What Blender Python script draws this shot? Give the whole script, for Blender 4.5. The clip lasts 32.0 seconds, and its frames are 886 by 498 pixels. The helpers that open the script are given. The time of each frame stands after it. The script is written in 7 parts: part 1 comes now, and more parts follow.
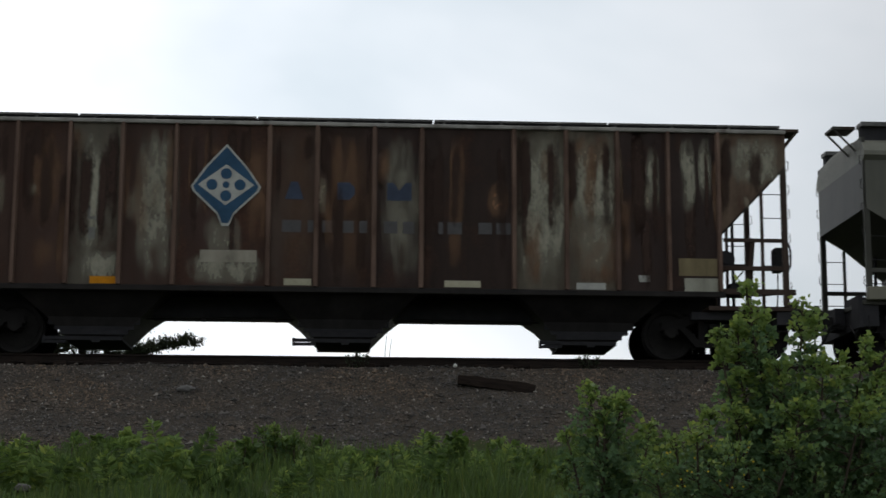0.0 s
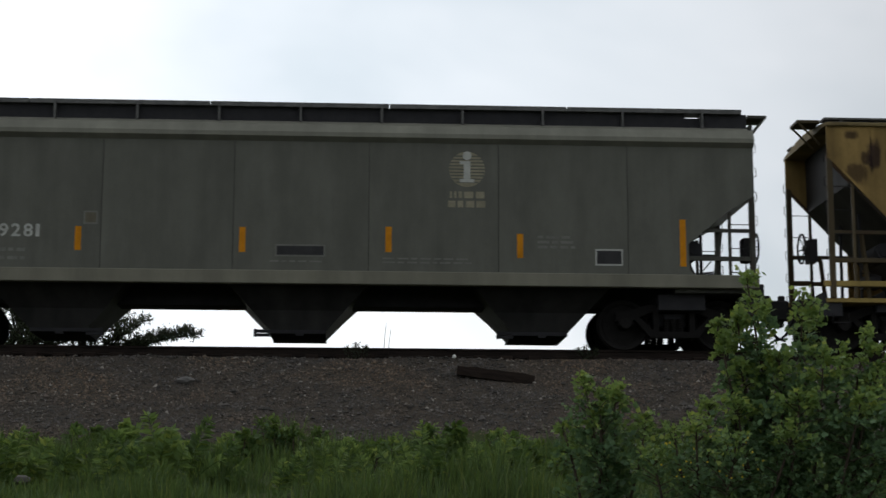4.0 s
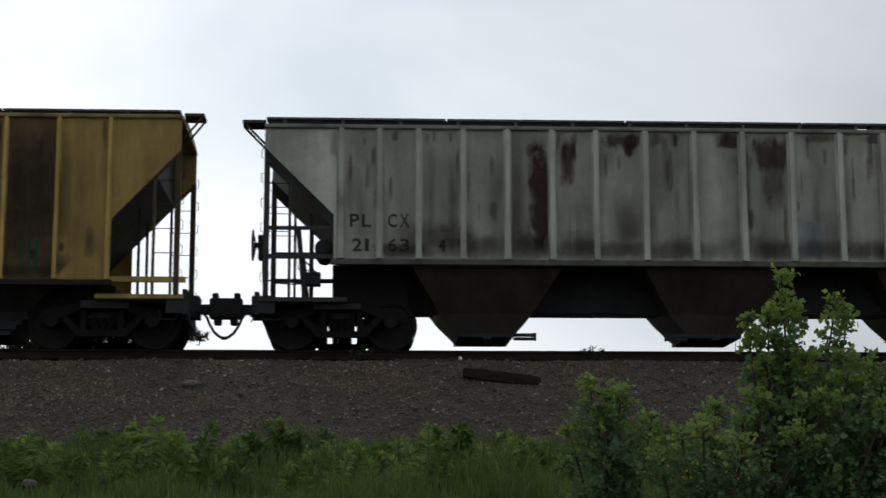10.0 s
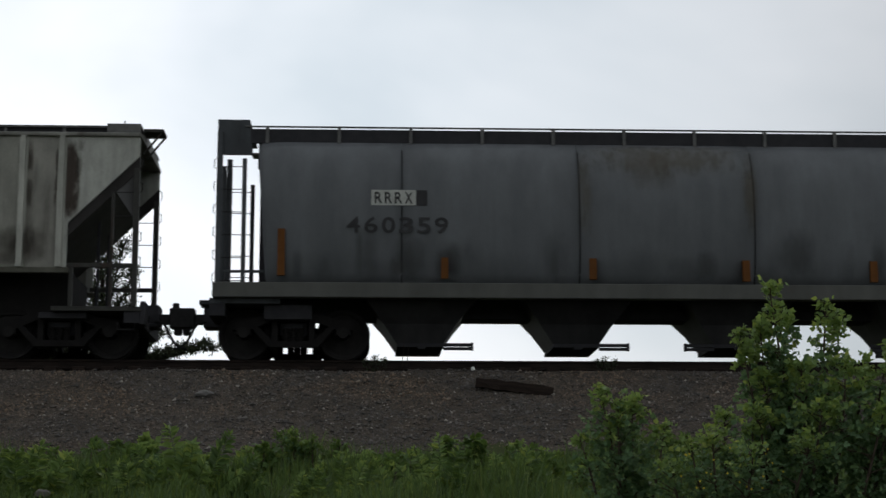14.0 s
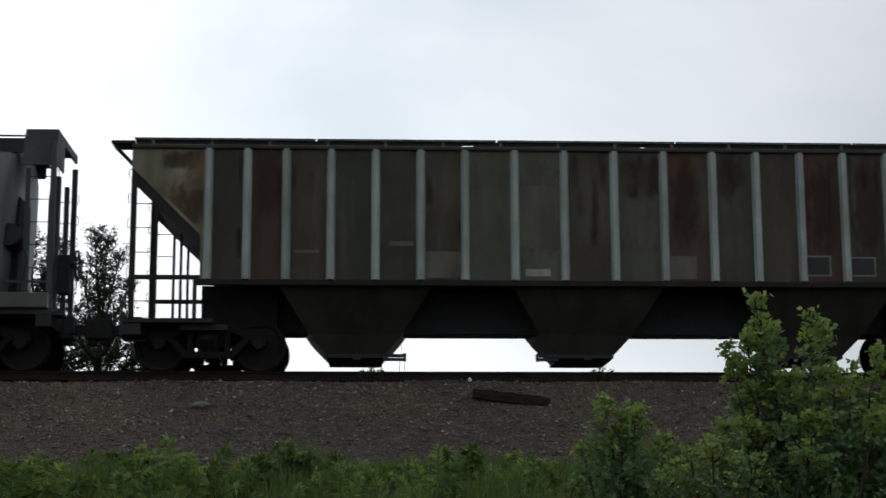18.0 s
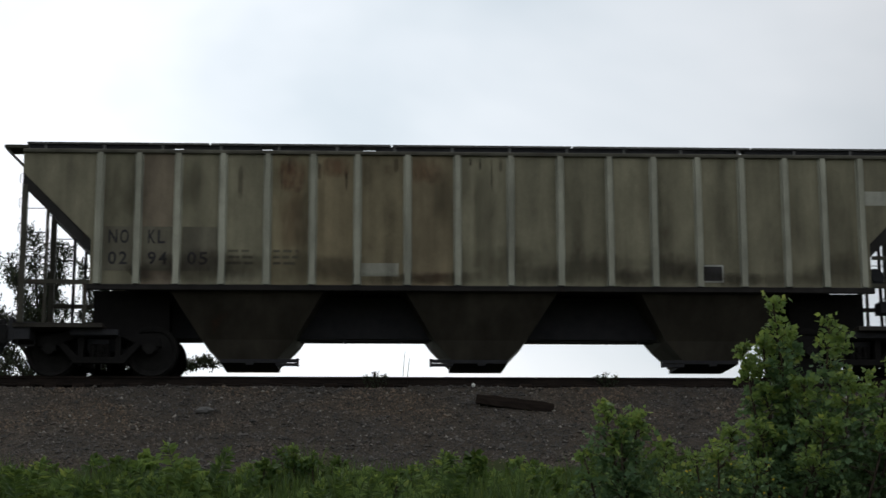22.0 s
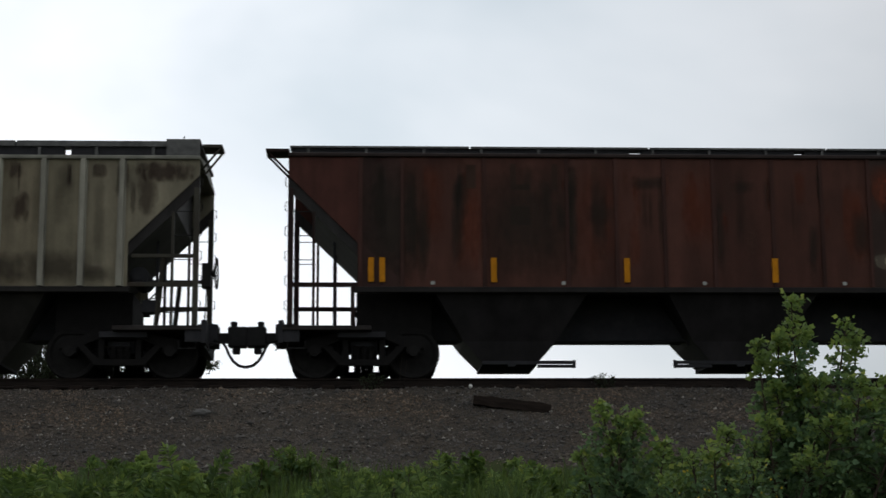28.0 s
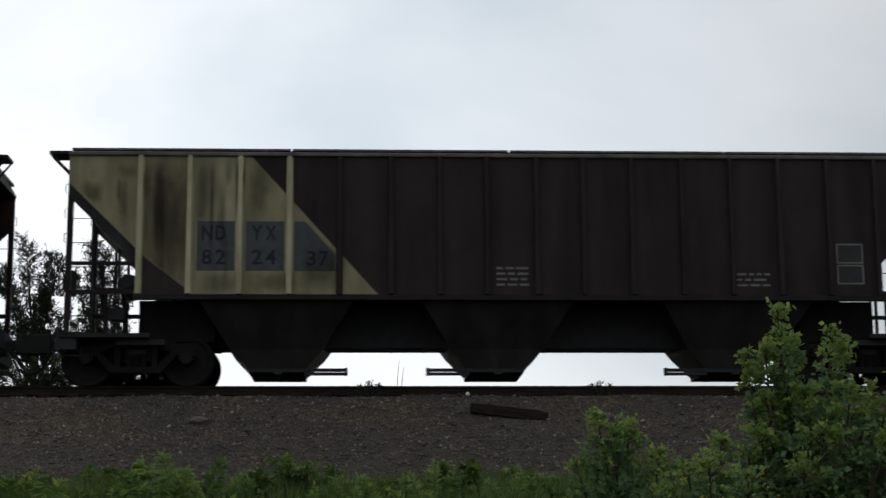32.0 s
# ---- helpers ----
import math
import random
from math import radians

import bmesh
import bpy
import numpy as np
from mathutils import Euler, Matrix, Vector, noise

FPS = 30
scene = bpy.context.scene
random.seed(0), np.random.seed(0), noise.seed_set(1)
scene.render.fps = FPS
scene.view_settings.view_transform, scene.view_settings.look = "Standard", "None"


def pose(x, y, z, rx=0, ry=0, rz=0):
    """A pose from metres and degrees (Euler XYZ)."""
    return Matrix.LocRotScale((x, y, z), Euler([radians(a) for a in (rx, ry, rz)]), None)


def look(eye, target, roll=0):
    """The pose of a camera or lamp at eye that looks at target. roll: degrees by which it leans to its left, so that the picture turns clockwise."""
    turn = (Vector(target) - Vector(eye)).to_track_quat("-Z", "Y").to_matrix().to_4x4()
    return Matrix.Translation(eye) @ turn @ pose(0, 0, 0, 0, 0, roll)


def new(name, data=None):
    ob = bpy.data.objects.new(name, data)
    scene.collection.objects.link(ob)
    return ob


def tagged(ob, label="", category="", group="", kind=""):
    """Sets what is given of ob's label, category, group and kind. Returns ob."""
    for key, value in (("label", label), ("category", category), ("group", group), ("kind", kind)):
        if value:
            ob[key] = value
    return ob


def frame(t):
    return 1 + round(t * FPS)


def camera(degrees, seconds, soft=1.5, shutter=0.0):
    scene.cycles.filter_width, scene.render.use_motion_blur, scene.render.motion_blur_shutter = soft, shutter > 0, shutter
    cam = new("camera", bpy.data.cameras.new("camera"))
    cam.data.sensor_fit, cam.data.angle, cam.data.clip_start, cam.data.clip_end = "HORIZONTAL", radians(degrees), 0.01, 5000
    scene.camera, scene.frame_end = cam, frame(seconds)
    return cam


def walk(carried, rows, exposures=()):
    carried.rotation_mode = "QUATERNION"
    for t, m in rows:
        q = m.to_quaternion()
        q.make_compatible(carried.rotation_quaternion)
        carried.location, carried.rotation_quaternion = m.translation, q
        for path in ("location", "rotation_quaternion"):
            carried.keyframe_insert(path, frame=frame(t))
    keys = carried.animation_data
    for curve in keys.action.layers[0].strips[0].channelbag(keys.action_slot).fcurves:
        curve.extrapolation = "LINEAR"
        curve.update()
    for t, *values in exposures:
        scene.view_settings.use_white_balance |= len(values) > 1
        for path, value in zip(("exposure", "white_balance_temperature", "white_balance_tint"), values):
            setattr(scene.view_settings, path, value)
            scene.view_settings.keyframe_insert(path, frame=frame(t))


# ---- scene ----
# ================= plan in metres =================
EYE = (-1.1, -10.83, -1.2)   # the camera, 1.6 m over the low field
RAIL = 2.177         # datum of the cars
DROP = -0.06         # the rail heads lie this far below the datum
TRACK = 20.5         # centre line of the track, along x

cam = camera(29.29, 32.0, soft=1.5, shutter=0.2)
walk(cam, [(t, pose(*EYE, 90 + pitch, roll, yaw)) for t, yaw, pitch, roll in (
    (0.0, -3.253, 10.071, -0.232), (0.5, -3.160, 10.078, -0.091), (1.0, -3.054, 9.945, -0.009), (1.5, -3.287, 10.007, 0.124),
    (2.0, -3.187, 10.008, 0.126), (2.5, -3.148, 9.881, 0.048), (3.0, -3.365, 9.671, -0.006), (3.5, -3.320, 9.728, -0.094),
    (5.5, -3.140, 9.989, -0.090), (6.0, -3.075, 10.224, 0.049), (6.5, -2.976, 10.262, 0.269), (7.0, -3.116, 10.420, 0.256),
    (7.5, -3.176, 10.249, 0.254), (8.0, -3.109, 10.477, 0.266), (8.5, -3.026, 10.180, 0.080), (9.0, -3.019, 10.091, 0.001),
    (9.5, -3.128, 9.938, 0.128), (10.0, -3.041, 9.837, 0.130), (10.5, -3.075, 10.167, 0.049), (11.0, -2.902, 10.142, 0.054),
    (11.5, -2.668, 9.953, 0.079), (12.0, -2.767, 10.092, 0.008), (12.5, -2.669, 10.067, 0.139), (13.0, -2.728, 10.061, -0.001),
    (13.5, -2.887, 10.180, 0.074), (14.0, -2.614, 10.182, 0.090), (14.5, -2.641, 10.213, 0.080), (16.5, -2.675, 10.391, 0.217),
    (17.0, -2.737, 10.435, 0.265), (17.5, -2.704, 10.524, 0.187), (18.0, -2.711, 10.549, 0.186), (18.5, -2.743, 10.517, 0.047),
    (19.0, -2.762, 10.504, 0.205), (19.5, -2.551, 10.512, 0.349), (20.0, -2.436, 10.449, 0.223), (20.5, -2.403, 10.538, 0.224),
    (21.0, -2.595, 10.619, 0.219), (21.5, -2.492, 10.753, 0.192), (22.0, -2.597, 10.733, 0.130), (22.5, -2.664, 10.784, 0.267),
    (23.0, -2.563, 10.854, 0.358), (23.5, -2.490, 10.823, 0.212), (24.0, -2.418, 10.658, 0.352), (24.5, -2.668, 10.619, 0.217),
    (25.0, -2.664, 10.613, 0.267), (25.5, -2.649, 10.594, 0.208), (27.5, -2.562, 10.753, 0.299), (28.0, -2.670, 10.771, 0.346),
    (28.5, -2.743, 10.796, 0.344), (29.0, -2.844, 10.948, 0.479), (29.5, -3.005, 11.150, 0.465), (30.0, -2.950, 10.998, 0.259),
    (30.5, -2.826, 10.922, 0.539), (31.0, -2.730, 10.974, 0.344), (31.5, -2.599, 10.949, 0.407), (32.0, -2.770, 11.031, 0.343))],
    exposures=[(0, 0.08), (3, 0.08), (8, 0.05), (11, -0.05), (14, -0.05), (17, 0.04), (20, 0.10), (23, 0.0), (25, -0.08), (28, -0.02), (32, -0.06)])

# ================= light: an overcast sky, brighter behind the train =================
SUN_EL, SUN_AZ = 52, -14      # degrees; azimuth from the +y axis towards +x
world = bpy.data.worlds.new("overcast_sky")
scene.world = world
world.use_nodes = True
wn, wl = world.node_tree.nodes, world.node_tree.links
wn.clear()


def wnode(kind, **values):
    n = wn.new(kind)
    for key, value in values.items():
        n.inputs[key].default_value = value
    return n


w_out = wn.new("ShaderNodeOutputWorld")
w_bg = wnode("ShaderNodeBackground", Strength=1.0)
w_sky = wn.new("ShaderNodeTexSky")
w_sky.sky_type, w_sky.sun_disc = "NISHITA", False
w_sky.sun_elevation, w_sky.sun_rotation = radians(SUN_EL), radians(SUN_AZ)
w_dim = wn.new("ShaderNodeVectorMath")
w_dim.operation = "SCALE"
w_dim.inputs["Scale"].default_value = 0.10
w_co = wn.new("ShaderNodeTexCoord")
w_map = wn.new("ShaderNodeMapping")
w_map.inputs["Scale"].default_value = (1.0, 1.0, 1.6)
w_map.inputs["Location"].default_value = (0.55, 0.2, 0.15)
w_noise = wnode("ShaderNodeTexNoise", Scale=2.1, Detail=5.0, Roughness=0.5, Distortion=0.25)
w_ramp = wn.new("ShaderNodeValToRGB")
w_ramp.color_ramp.elements[0].position, w_ramp.color_ramp.elements[0].color = 0.35, (0.66, 0.725, 0.77, 1)
w_ramp.color_ramp.elements[1].position, w_ramp.color_ramp.elements[1].color = 0.60, (1.05, 1.06, 1.085, 1)
w_mix = wn.new("ShaderNodeMix")
w_mix.data_type = "RGBA"
w_mix.inputs[0].default_value = 0.88
wl.new(w_co.outputs["Generated"], w_map.inputs["Vector"])
wl.new(w_map.outputs["Vector"], w_noise.inputs["Vector"])
wl.new(w_noise.outputs["Fac"], w_ramp.inputs["Fac"])
wl.new(w_sky.outputs["Color"], w_dim.inputs[0])
wl.new(w_dim.outputs["Vector"], w_mix.inputs[6])
wl.new(w_ramp.outputs["Color"], w_mix.inputs[7])
w_dot = wn.new("ShaderNodeVectorMath")
w_dot.operation = "DOT_PRODUCT"
w_dot.inputs[1].default_value = (math.sin(radians(-11)), math.cos(radians(-11)), 0.25)
w_span = wn.new("ShaderNodeMapRange")
for k, value in ((1, 0.88), (2, 1.03), (3, 0.66), (4, 1.17)):
    w_span.inputs[k].default_value = value
w_glow = wn.new("ShaderNodeVectorMath")
w_glow.operation = "SCALE"
wl.new(w_co.outputs["Generated"], w_dot.inputs[0])
wl.new(w_dot.outputs["Value"], w_span.inputs[0])
wl.new(w_mix.outputs[2], w_glow.inputs[0])
wl.new(w_span.outputs[0], w_glow.inputs["Scale"])
wl.new(w_glow.outputs["Vector"], w_bg.inputs["Color"])
wl.new(w_bg.outputs["Background"], w_out.inputs["Surface"])

sun = new("sun", bpy.data.lights.new("sun", "SUN"))
sun.data.energy, sun.data.angle, sun.data.color = 0.6, radians(25), (1.0, 0.985, 0.96)
sd = Vector((math.sin(radians(SUN_AZ)) * math.cos(radians(SUN_EL)), math.cos(radians(SUN_AZ)) * math.cos(radians(SUN_EL)), math.sin(radians(SUN_EL))))
sun.matrix_world = look(sd * 100, (0, 0, 0))


# ================= materials =================
class Mat:
    """A small builder for node materials."""

    def __init__(self, name):
        self.m = bpy.data.materials.new(name)
        self.m.use_nodes = True
        self.n, self.l = self.m.node_tree.nodes, self.m.node_tree.links
        self.n.clear()
        self.out = self.n.new("ShaderNodeOutputMaterial")
        self.bsdf = self.n.new("ShaderNodeBsdfPrincipled")
        self.l.new(self.bsdf.outputs["BSDF"], self.out.inputs["Surface"])

    def put(self, socket, value):
        if isinstance(value, bpy.types.NodeSocket):
            self.l.new(value, socket)
        else:
            socket.default_value = value

    def set(self, **values):
        for key, value in values.items():
            self.put(self.bsdf.inputs[key.replace("_", " ")], value)
        return self

    def coords(self, scale=(1, 1, 1), shuffle=True):
        tc = self.n.new("ShaderNodeTexCoord")
        vec = tc.outputs["Object"]
        if shuffle:
            oi = self.n.new("ShaderNodeObjectInfo")
            add = self.n.new("ShaderNodeVectorMath")
            add.operation = "MULTIPLY_ADD"
            self.l.new(oi.outputs["Random"], add.inputs[0])
            add.inputs[1].default_value = (37.0, 53.0, 71.0)
            self.l.new(vec, add.inputs[2])
            vec = add.outputs[0]
        mp = self.n.new("ShaderNodeMapping")
        mp.inputs["Scale"].default_value = scale
        self.l.new(vec, mp.inputs["Vector"])
        return mp.outputs["Vector"]

    def noise(self, vec, scale, detail=5.0, rough=0.55):
        t = self.n.new("ShaderNodeTexNoise")
        t.inputs["Scale"].default_value, t.inputs["Detail"].default_value, t.inputs["Roughness"].default_value = scale, detail, rough
        self.l.new(vec, t.inputs["Vector"])
        return t.outputs["Fac"]

    def math(self, op, a, b=0.0, c=0.0):
        t = self.n.new("ShaderNodeMath")
        t.operation = op
        for i, v in enumerate((a, b, c)):
            self.put(t.inputs[i], v)
        return t.outputs[0]

    def span(self, value, lo, hi, a=0.0, b=1.0):
        t = self.n.new("ShaderNodeMapRange")
        for i, v in enumerate((value, lo, hi, a, b)):
            self.put(t.inputs[i], v)
        return t.outputs[0]

    def mix(self, f, a, b, mode="MIX"):
        t = self.n.new("ShaderNodeMix")
        t.data_type, t.blend_type = "RGBA", mode
        for i, v in ((0, f), (6, a), (7, b)):
            self.put(t.inputs[i], v)
        return t.outputs[2]

    def bump(self, height, strength=0.3, distance=0.01):
        t = self.n.new("ShaderNodeBump")
        t.inputs["Strength"].default_value, t.inputs["Distance"].default_value = strength, distance
        self.l.new(height, t.inputs["Height"])
        self.l.new(t.outputs["Normal"], self.bsdf.inputs["Normal"])
        return self


def worn_paint(name, rough=0.62, uneven=1.0):
    """Paint in the object's own colour; the colour's alpha says how far rust has eaten it."""
    m = Mat(name)
    oi = m.n.new("ShaderNodeObjectInfo")
    grain = m.noise(m.coords(), 26.0, 5, 0.6)
    blotch = m.noise(m.coords((1.5, 1.5, 0.85)), 1.5, 8, 0.62)
    streak = m.noise(m.coords((2.3, 2.3, 0.26)), 1.0, 4, 0.5)
    drip = m.noise(m.coords((9.0, 9.0, 0.55)), 1.0, 3, 0.5)
    both = m.math("ADD", m.math("MULTIPLY", blotch, 0.66), m.math("MULTIPLY", streak, 0.34))
    both = m.math("ADD", both, m.math("MULTIPLY", m.math("SUBTRACT", grain, 0.5), 0.09))
    edge = m.math("SUBTRACT", 0.70, m.math("MULTIPLY", oi.outputs["Alpha"], 0.36))
    rust = m.span(both, edge, m.math("ADD", edge, 0.20))
    dirty = m.math("MULTIPLY", m.span(streak, 0.3, 0.70, 1.16, 0.66), m.span(drip, 0.3, 0.75, 1.03, 0.92))
    dirty = m.math("MULTIPLY", dirty, m.span(blotch, 0.3, 0.7, 1.16, 0.74))
    dirty = m.math("MULTIPLY", dirty, m.span(grain, 0.35, 0.65, 0.95, 1.04))
    dirty = m.math("MULTIPLY_ADD", m.math("SUBTRACT", dirty, 0.92), uneven, 0.92)
    grey = m.n.new("ShaderNodeCombineColor")
    for i in range(3):
        m.l.new(dirty, grey.inputs[i])
    base = m.mix(1.0, oi.outputs["Color"], grey.outputs[0], "MULTIPLY")
    stain = m.mix(m.span(grain, 0.3, 0.72), (0.034, 0.019, 0.015, 1), (0.105, 0.052, 0.034, 1))
    stain = m.mix(m.span(drip, 0.35, 0.65), stain, (0.055, 0.032, 0.025, 1))
    m.set(Base_Color=m.mix(rust, base, stain), Roughness=m.span(rust, 0, 1, rough, 0.92), Specular_IOR_Level=0.14)
    m.bump(m.math("ADD", m.math("MULTIPLY", grain, 0.5), rust), 0.35, 0.006)
    return m.m


def soft_stain(name, ragged=2.5, grit=0.8, inner=0.60, stretch=(3.2, 3.2, 2.0), specks=0.0):
    """A stain in the object's own colour that fades out along an uneven edge; the colour's alpha is its strength."""
    m = Mat(name)
    oi = m.n.new("ShaderNodeObjectInfo")
    tc = m.n.new("ShaderNodeTexCoord")
    sep = m.n.new("ShaderNodeSeparateXYZ")
    m.l.new(tc.outputs["Generated"], sep.inputs[0])
    far = []
    for axis in ("X", "Z"):
        d = m.math("ABSOLUTE", m.math("MULTIPLY_ADD", sep.outputs[axis], 2.0, -1.0))
        far.append(m.math("POWER", d, 3.0))
    reach = m.math("POWER", m.math("ADD", far[0], far[1]), 0.333)
    wave = m.noise(m.coords(stretch), 1.9, 7, 0.62)
    fine = m.noise(m.coords((9.0, 9.0, 5.0)), 2.2, 5, 0.6)
    edge = m.math("MULTIPLY_ADD", m.math("SUBTRACT", wave, 0.5), ragged, reach)
    edge = m.math("MULTIPLY_ADD", m.math("SUBTRACT", fine, 0.5), grit, edge)
    cover = m.math("MULTIPLY", m.span(edge, inner, 0.98, 1.0, 0.0), m.span(reach, 0.80, 1.0, 1.0, 0.0))
    cover = m.math("MULTIPLY", cover, oi.outputs["Alpha"])
    if specks:
        chips = m.noise(m.coords((5.0, 5.0, 2.0)), 1.3, 8, 0.66)
        cover = m.math("MULTIPLY", cover, m.span(chips, 0.40, 0.56, 1.0 - specks, 1.0))
    tone = m.n.new("ShaderNodeCombineColor")
    for i in range(3):
        m.l.new(m.span(m.math("ADD", m.math("MULTIPLY", wave, 0.5), m.math("MULTIPLY", fine, 0.5)), 0.35, 0.65, 0.72, 1.28), tone.inputs[i])
    m.set(Base_Color=m.mix(1.0, oi.outputs["Color"], tone.outputs[0], "MULTIPLY"), Roughness=0.85, Specular_IOR_Level=0.2)
    clear = m.n.new("ShaderNodeBsdfTransparent")
    mx = m.n.new("ShaderNodeMixShader")
    m.l.new(cover, mx.inputs[0])
    m.l.new(clear.outputs[0], mx.inputs[1])
    m.l.new(m.bsdf.outputs[0], mx.inputs[2])
    m.l.new(mx.outputs[0], m.out.inputs["Surface"])
    return m.m


def plain_worn(name, dark, light, scale=6.0, rough=0.8, metal=0.0, bump=0.3, stretch=(1, 1, 1), spec=0.1):
    m = Mat(name)
    v = m.coords(stretch)
    a, b = m.noise(v, scale, 6, 0.6), m.noise(v, scale * 7.3, 4, 0.6)
    f = m.math("ADD", m.math("MULTIPLY", a, 0.65), m.math("MULTIPLY", b, 0.35))
    m.set(Base_Color=m.mix(m.span(f, 0.33, 0.67), (*dark, 1), (*light, 1)), Roughness=m.span(b, 0.3, 0.7, rough - 0.1, min(1, rough + 0.1)),
          Metallic=metal, Specular_IOR_Level=spec)
    m.bump(f, bump, 0.01)
    return m.m


def leafy(name, dark, light, yellow, through_light=0.45):
    m = Mat(name)
    geo = m.n.new("ShaderNodeNewGeometry")
    rnd = geo.outputs["Random Per Island"]
    big = m.noise(m.coords(shuffle=False), 1.6, 3, 0.5)
    f = m.math("ADD", m.math("MULTIPLY", rnd, 0.6), m.math("MULTIPLY", big, 0.5))
    col = m.mix(m.span(f, 0.2, 0.85), (*dark, 1), (*light, 1))
    col = m.mix(m.span(rnd, 0.86, 0.95), col, (*yellow, 1))
    m.set(Base_Color=col, Roughness=0.55, Specular_IOR_Level=0.35)
    tr = m.n.new("ShaderNodeBsdfTranslucent")
    m.l.new(m.mix(0.5, col, (*yellow, 1)), tr.inputs["Color"])
    mx = m.n.new("ShaderNodeMixShader")
    mx.inputs[0].default_value = through_light
    m.l.new(m.bsdf.outputs["BSDF"], mx.inputs[1])
    m.l.new(tr.outputs["BSDF"], mx.inputs[2])
    m.l.new(mx.outputs[0], m.out.inputs["Surface"])
    return m.m


PAINT = worn_paint("worn_car_paint")
EVEN = worn_paint("evenly_weathered_car_paint", 0.5, 0.5)
STAIN = soft_stain("soft_edged_rust", 1.9, 0.5, 0.45, (3.2, 3.2, 1.2))
WASH = soft_stain("chipped_paint_remnant", 1.7, 0.45, 0.42, (4.2, 4.2, 0.8), 0.6)
SOOT = soft_stain("soft_sooty_dirt", 1.0, 0.12, 0.30)
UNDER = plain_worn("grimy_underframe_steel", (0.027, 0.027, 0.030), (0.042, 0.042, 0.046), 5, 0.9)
BLACK = plain_worn("sooty_black_steel", (0.018, 0.018, 0.019), (0.032, 0.031, 0.031), 9, 0.85)
WHEEL = plain_worn("rolled_wheel_steel", (0.012, 0.0115, 0.0115), (0.022, 0.021, 0.020), 8, 0.85, 0.0)
TRUCKM = plain_worn("near_black_cast_steel", (0.0095, 0.009, 0.009), (0.016, 0.015, 0.0145), 6, 0.9)
RUBBER = plain_worn("black_air_hose_rubber", (0.012, 0.012, 0.012), (0.02, 0.02, 0.02), 20, 0.7)
RAILM = plain_worn("rusty_rail_steel", (0.012, 0.010, 0.009), (0.032, 0.024, 0.020), 7, 0.8, 0.2, 0.3, (0.3, 1, 1))
TIE = plain_worn("creosoted_timber", (0.012, 0.009, 0.008), (0.034, 0.025, 0.020), 4, 0.9, 0, 0.6, (0.6, 9, 9))
BARK = plain_worn("grey_brown_bark", (0.03, 0.024, 0.018), (0.10, 0.08, 0.06), 14, 0.9, 0, 0.7, (1, 1, 0.3))
# Near-black bark for plants that stand as silhouettes on the sky.
DARKBARK = plain_worn("silhouette_bark", (0.012, 0.010, 0.008), (0.035, 0.028, 0.022), 12, 0.9)
GRATE = plain_worn("galvanised_walkway_steel", (0.07, 0.07, 0.07), (0.16, 0.16, 0.155), 6, 0.6, 0.4)


def letter_paint(name, col):
    c = tuple(col)
    return plain_worn(name, tuple(x * 0.7 for x in c), tuple(min(1, x * 1.15) for x in c), 5, 0.7)


WHITE_L = letter_paint("faded_white_stencil_paint", (0.42, 0.43, 0.40))
BLACK_L = letter_paint("black_stencil_paint", (0.042, 0.042, 0.044))
BLUE_L = letter_paint("faded_blue_paint", (0.035, 0.085, 0.15))
NAVY_L = letter_paint("dull_navy_paint", (0.05, 0.065, 0.10))
YELLOW_L = letter_paint("amber_reflective_tape", (0.55, 0.22, 0.01))
ORANGE_L = letter_paint("faded_orange_tape", (0.125, 0.050, 0.014))
CREAM_L = letter_paint("cream_patch_paint", (0.40, 0.38, 0.28))
GREEN_L = letter_paint("green_spray_paint", (0.03, 0.10, 0.075))
DIM_L = letter_paint("dim_grey_stencil_paint", (0.17, 0.17, 0.155))
FAINT_L = letter_paint("faint_worn_stencil_paint", (0.125, 0.115, 0.085))
DUSTY_L = letter_paint("dusty_pale_paint", (0.27, 0.25, 0.18))
DEEPBLUE_L = letter_paint("grimy_blue_paint", (0.030, 0.058, 0.095))
INDIGO_L = letter_paint("dark_indigo_stencil_paint", (0.022, 0.028, 0.050))
DARKRED_L = letter_paint("dark_faded_letter_paint", (0.050, 0.028, 0.020))
GHOST_L = letter_paint("almost_worn_off_letter_paint", (0.088, 0.086, 0.088))
BLUEPANEL = letter_paint("grey_blue_panel_paint", (0.074, 0.083, 0.087))

# ================= mesh helpers =================


def box(bm, x0, x1, y0, y1, z0, z1):
    v = [bm.verts.new((x, y, z)) for z in (z0, z1) for x, y in ((x0, y0), (x1, y0), (x1, y1), (x0, y1))]
    for f in ((3, 2, 1, 0), (4, 5, 6, 7), (0, 1, 5, 4), (1, 2, 6, 5), (2, 3, 7, 6), (3, 0, 4, 7)):
        bm.faces.new([v[i] for i in f])


def prism(bm, poly, y0, y1):
    """A polygon in x and z, drawn out from y0 to y1."""
    a = [bm.verts.new((x, y0, z)) for x, z in poly]
    b = [bm.verts.new((x, y1, z)) for x, z in poly]
    n = len(poly)
    bm.faces.new(a), bm.faces.new(b[::-1])
    for i in range(n):
        bm.faces.new((a[i], b[i], b[(i + 1) % n], a[(i + 1) % n]))


def loft(bm, rings, cap=True):
    rows = [[bm.verts.new(p) for p in r] for r in rings]
    n = len(rows[0])
    for a, b in zip(rows, rows[1:]):
        for i in range(n):
            bm.faces.new((a[i], a[(i + 1) % n], b[(i + 1) % n], b[i]))
    if cap:
        bm.faces.new(rows[0][::-1]), bm.faces.new(rows[-1])


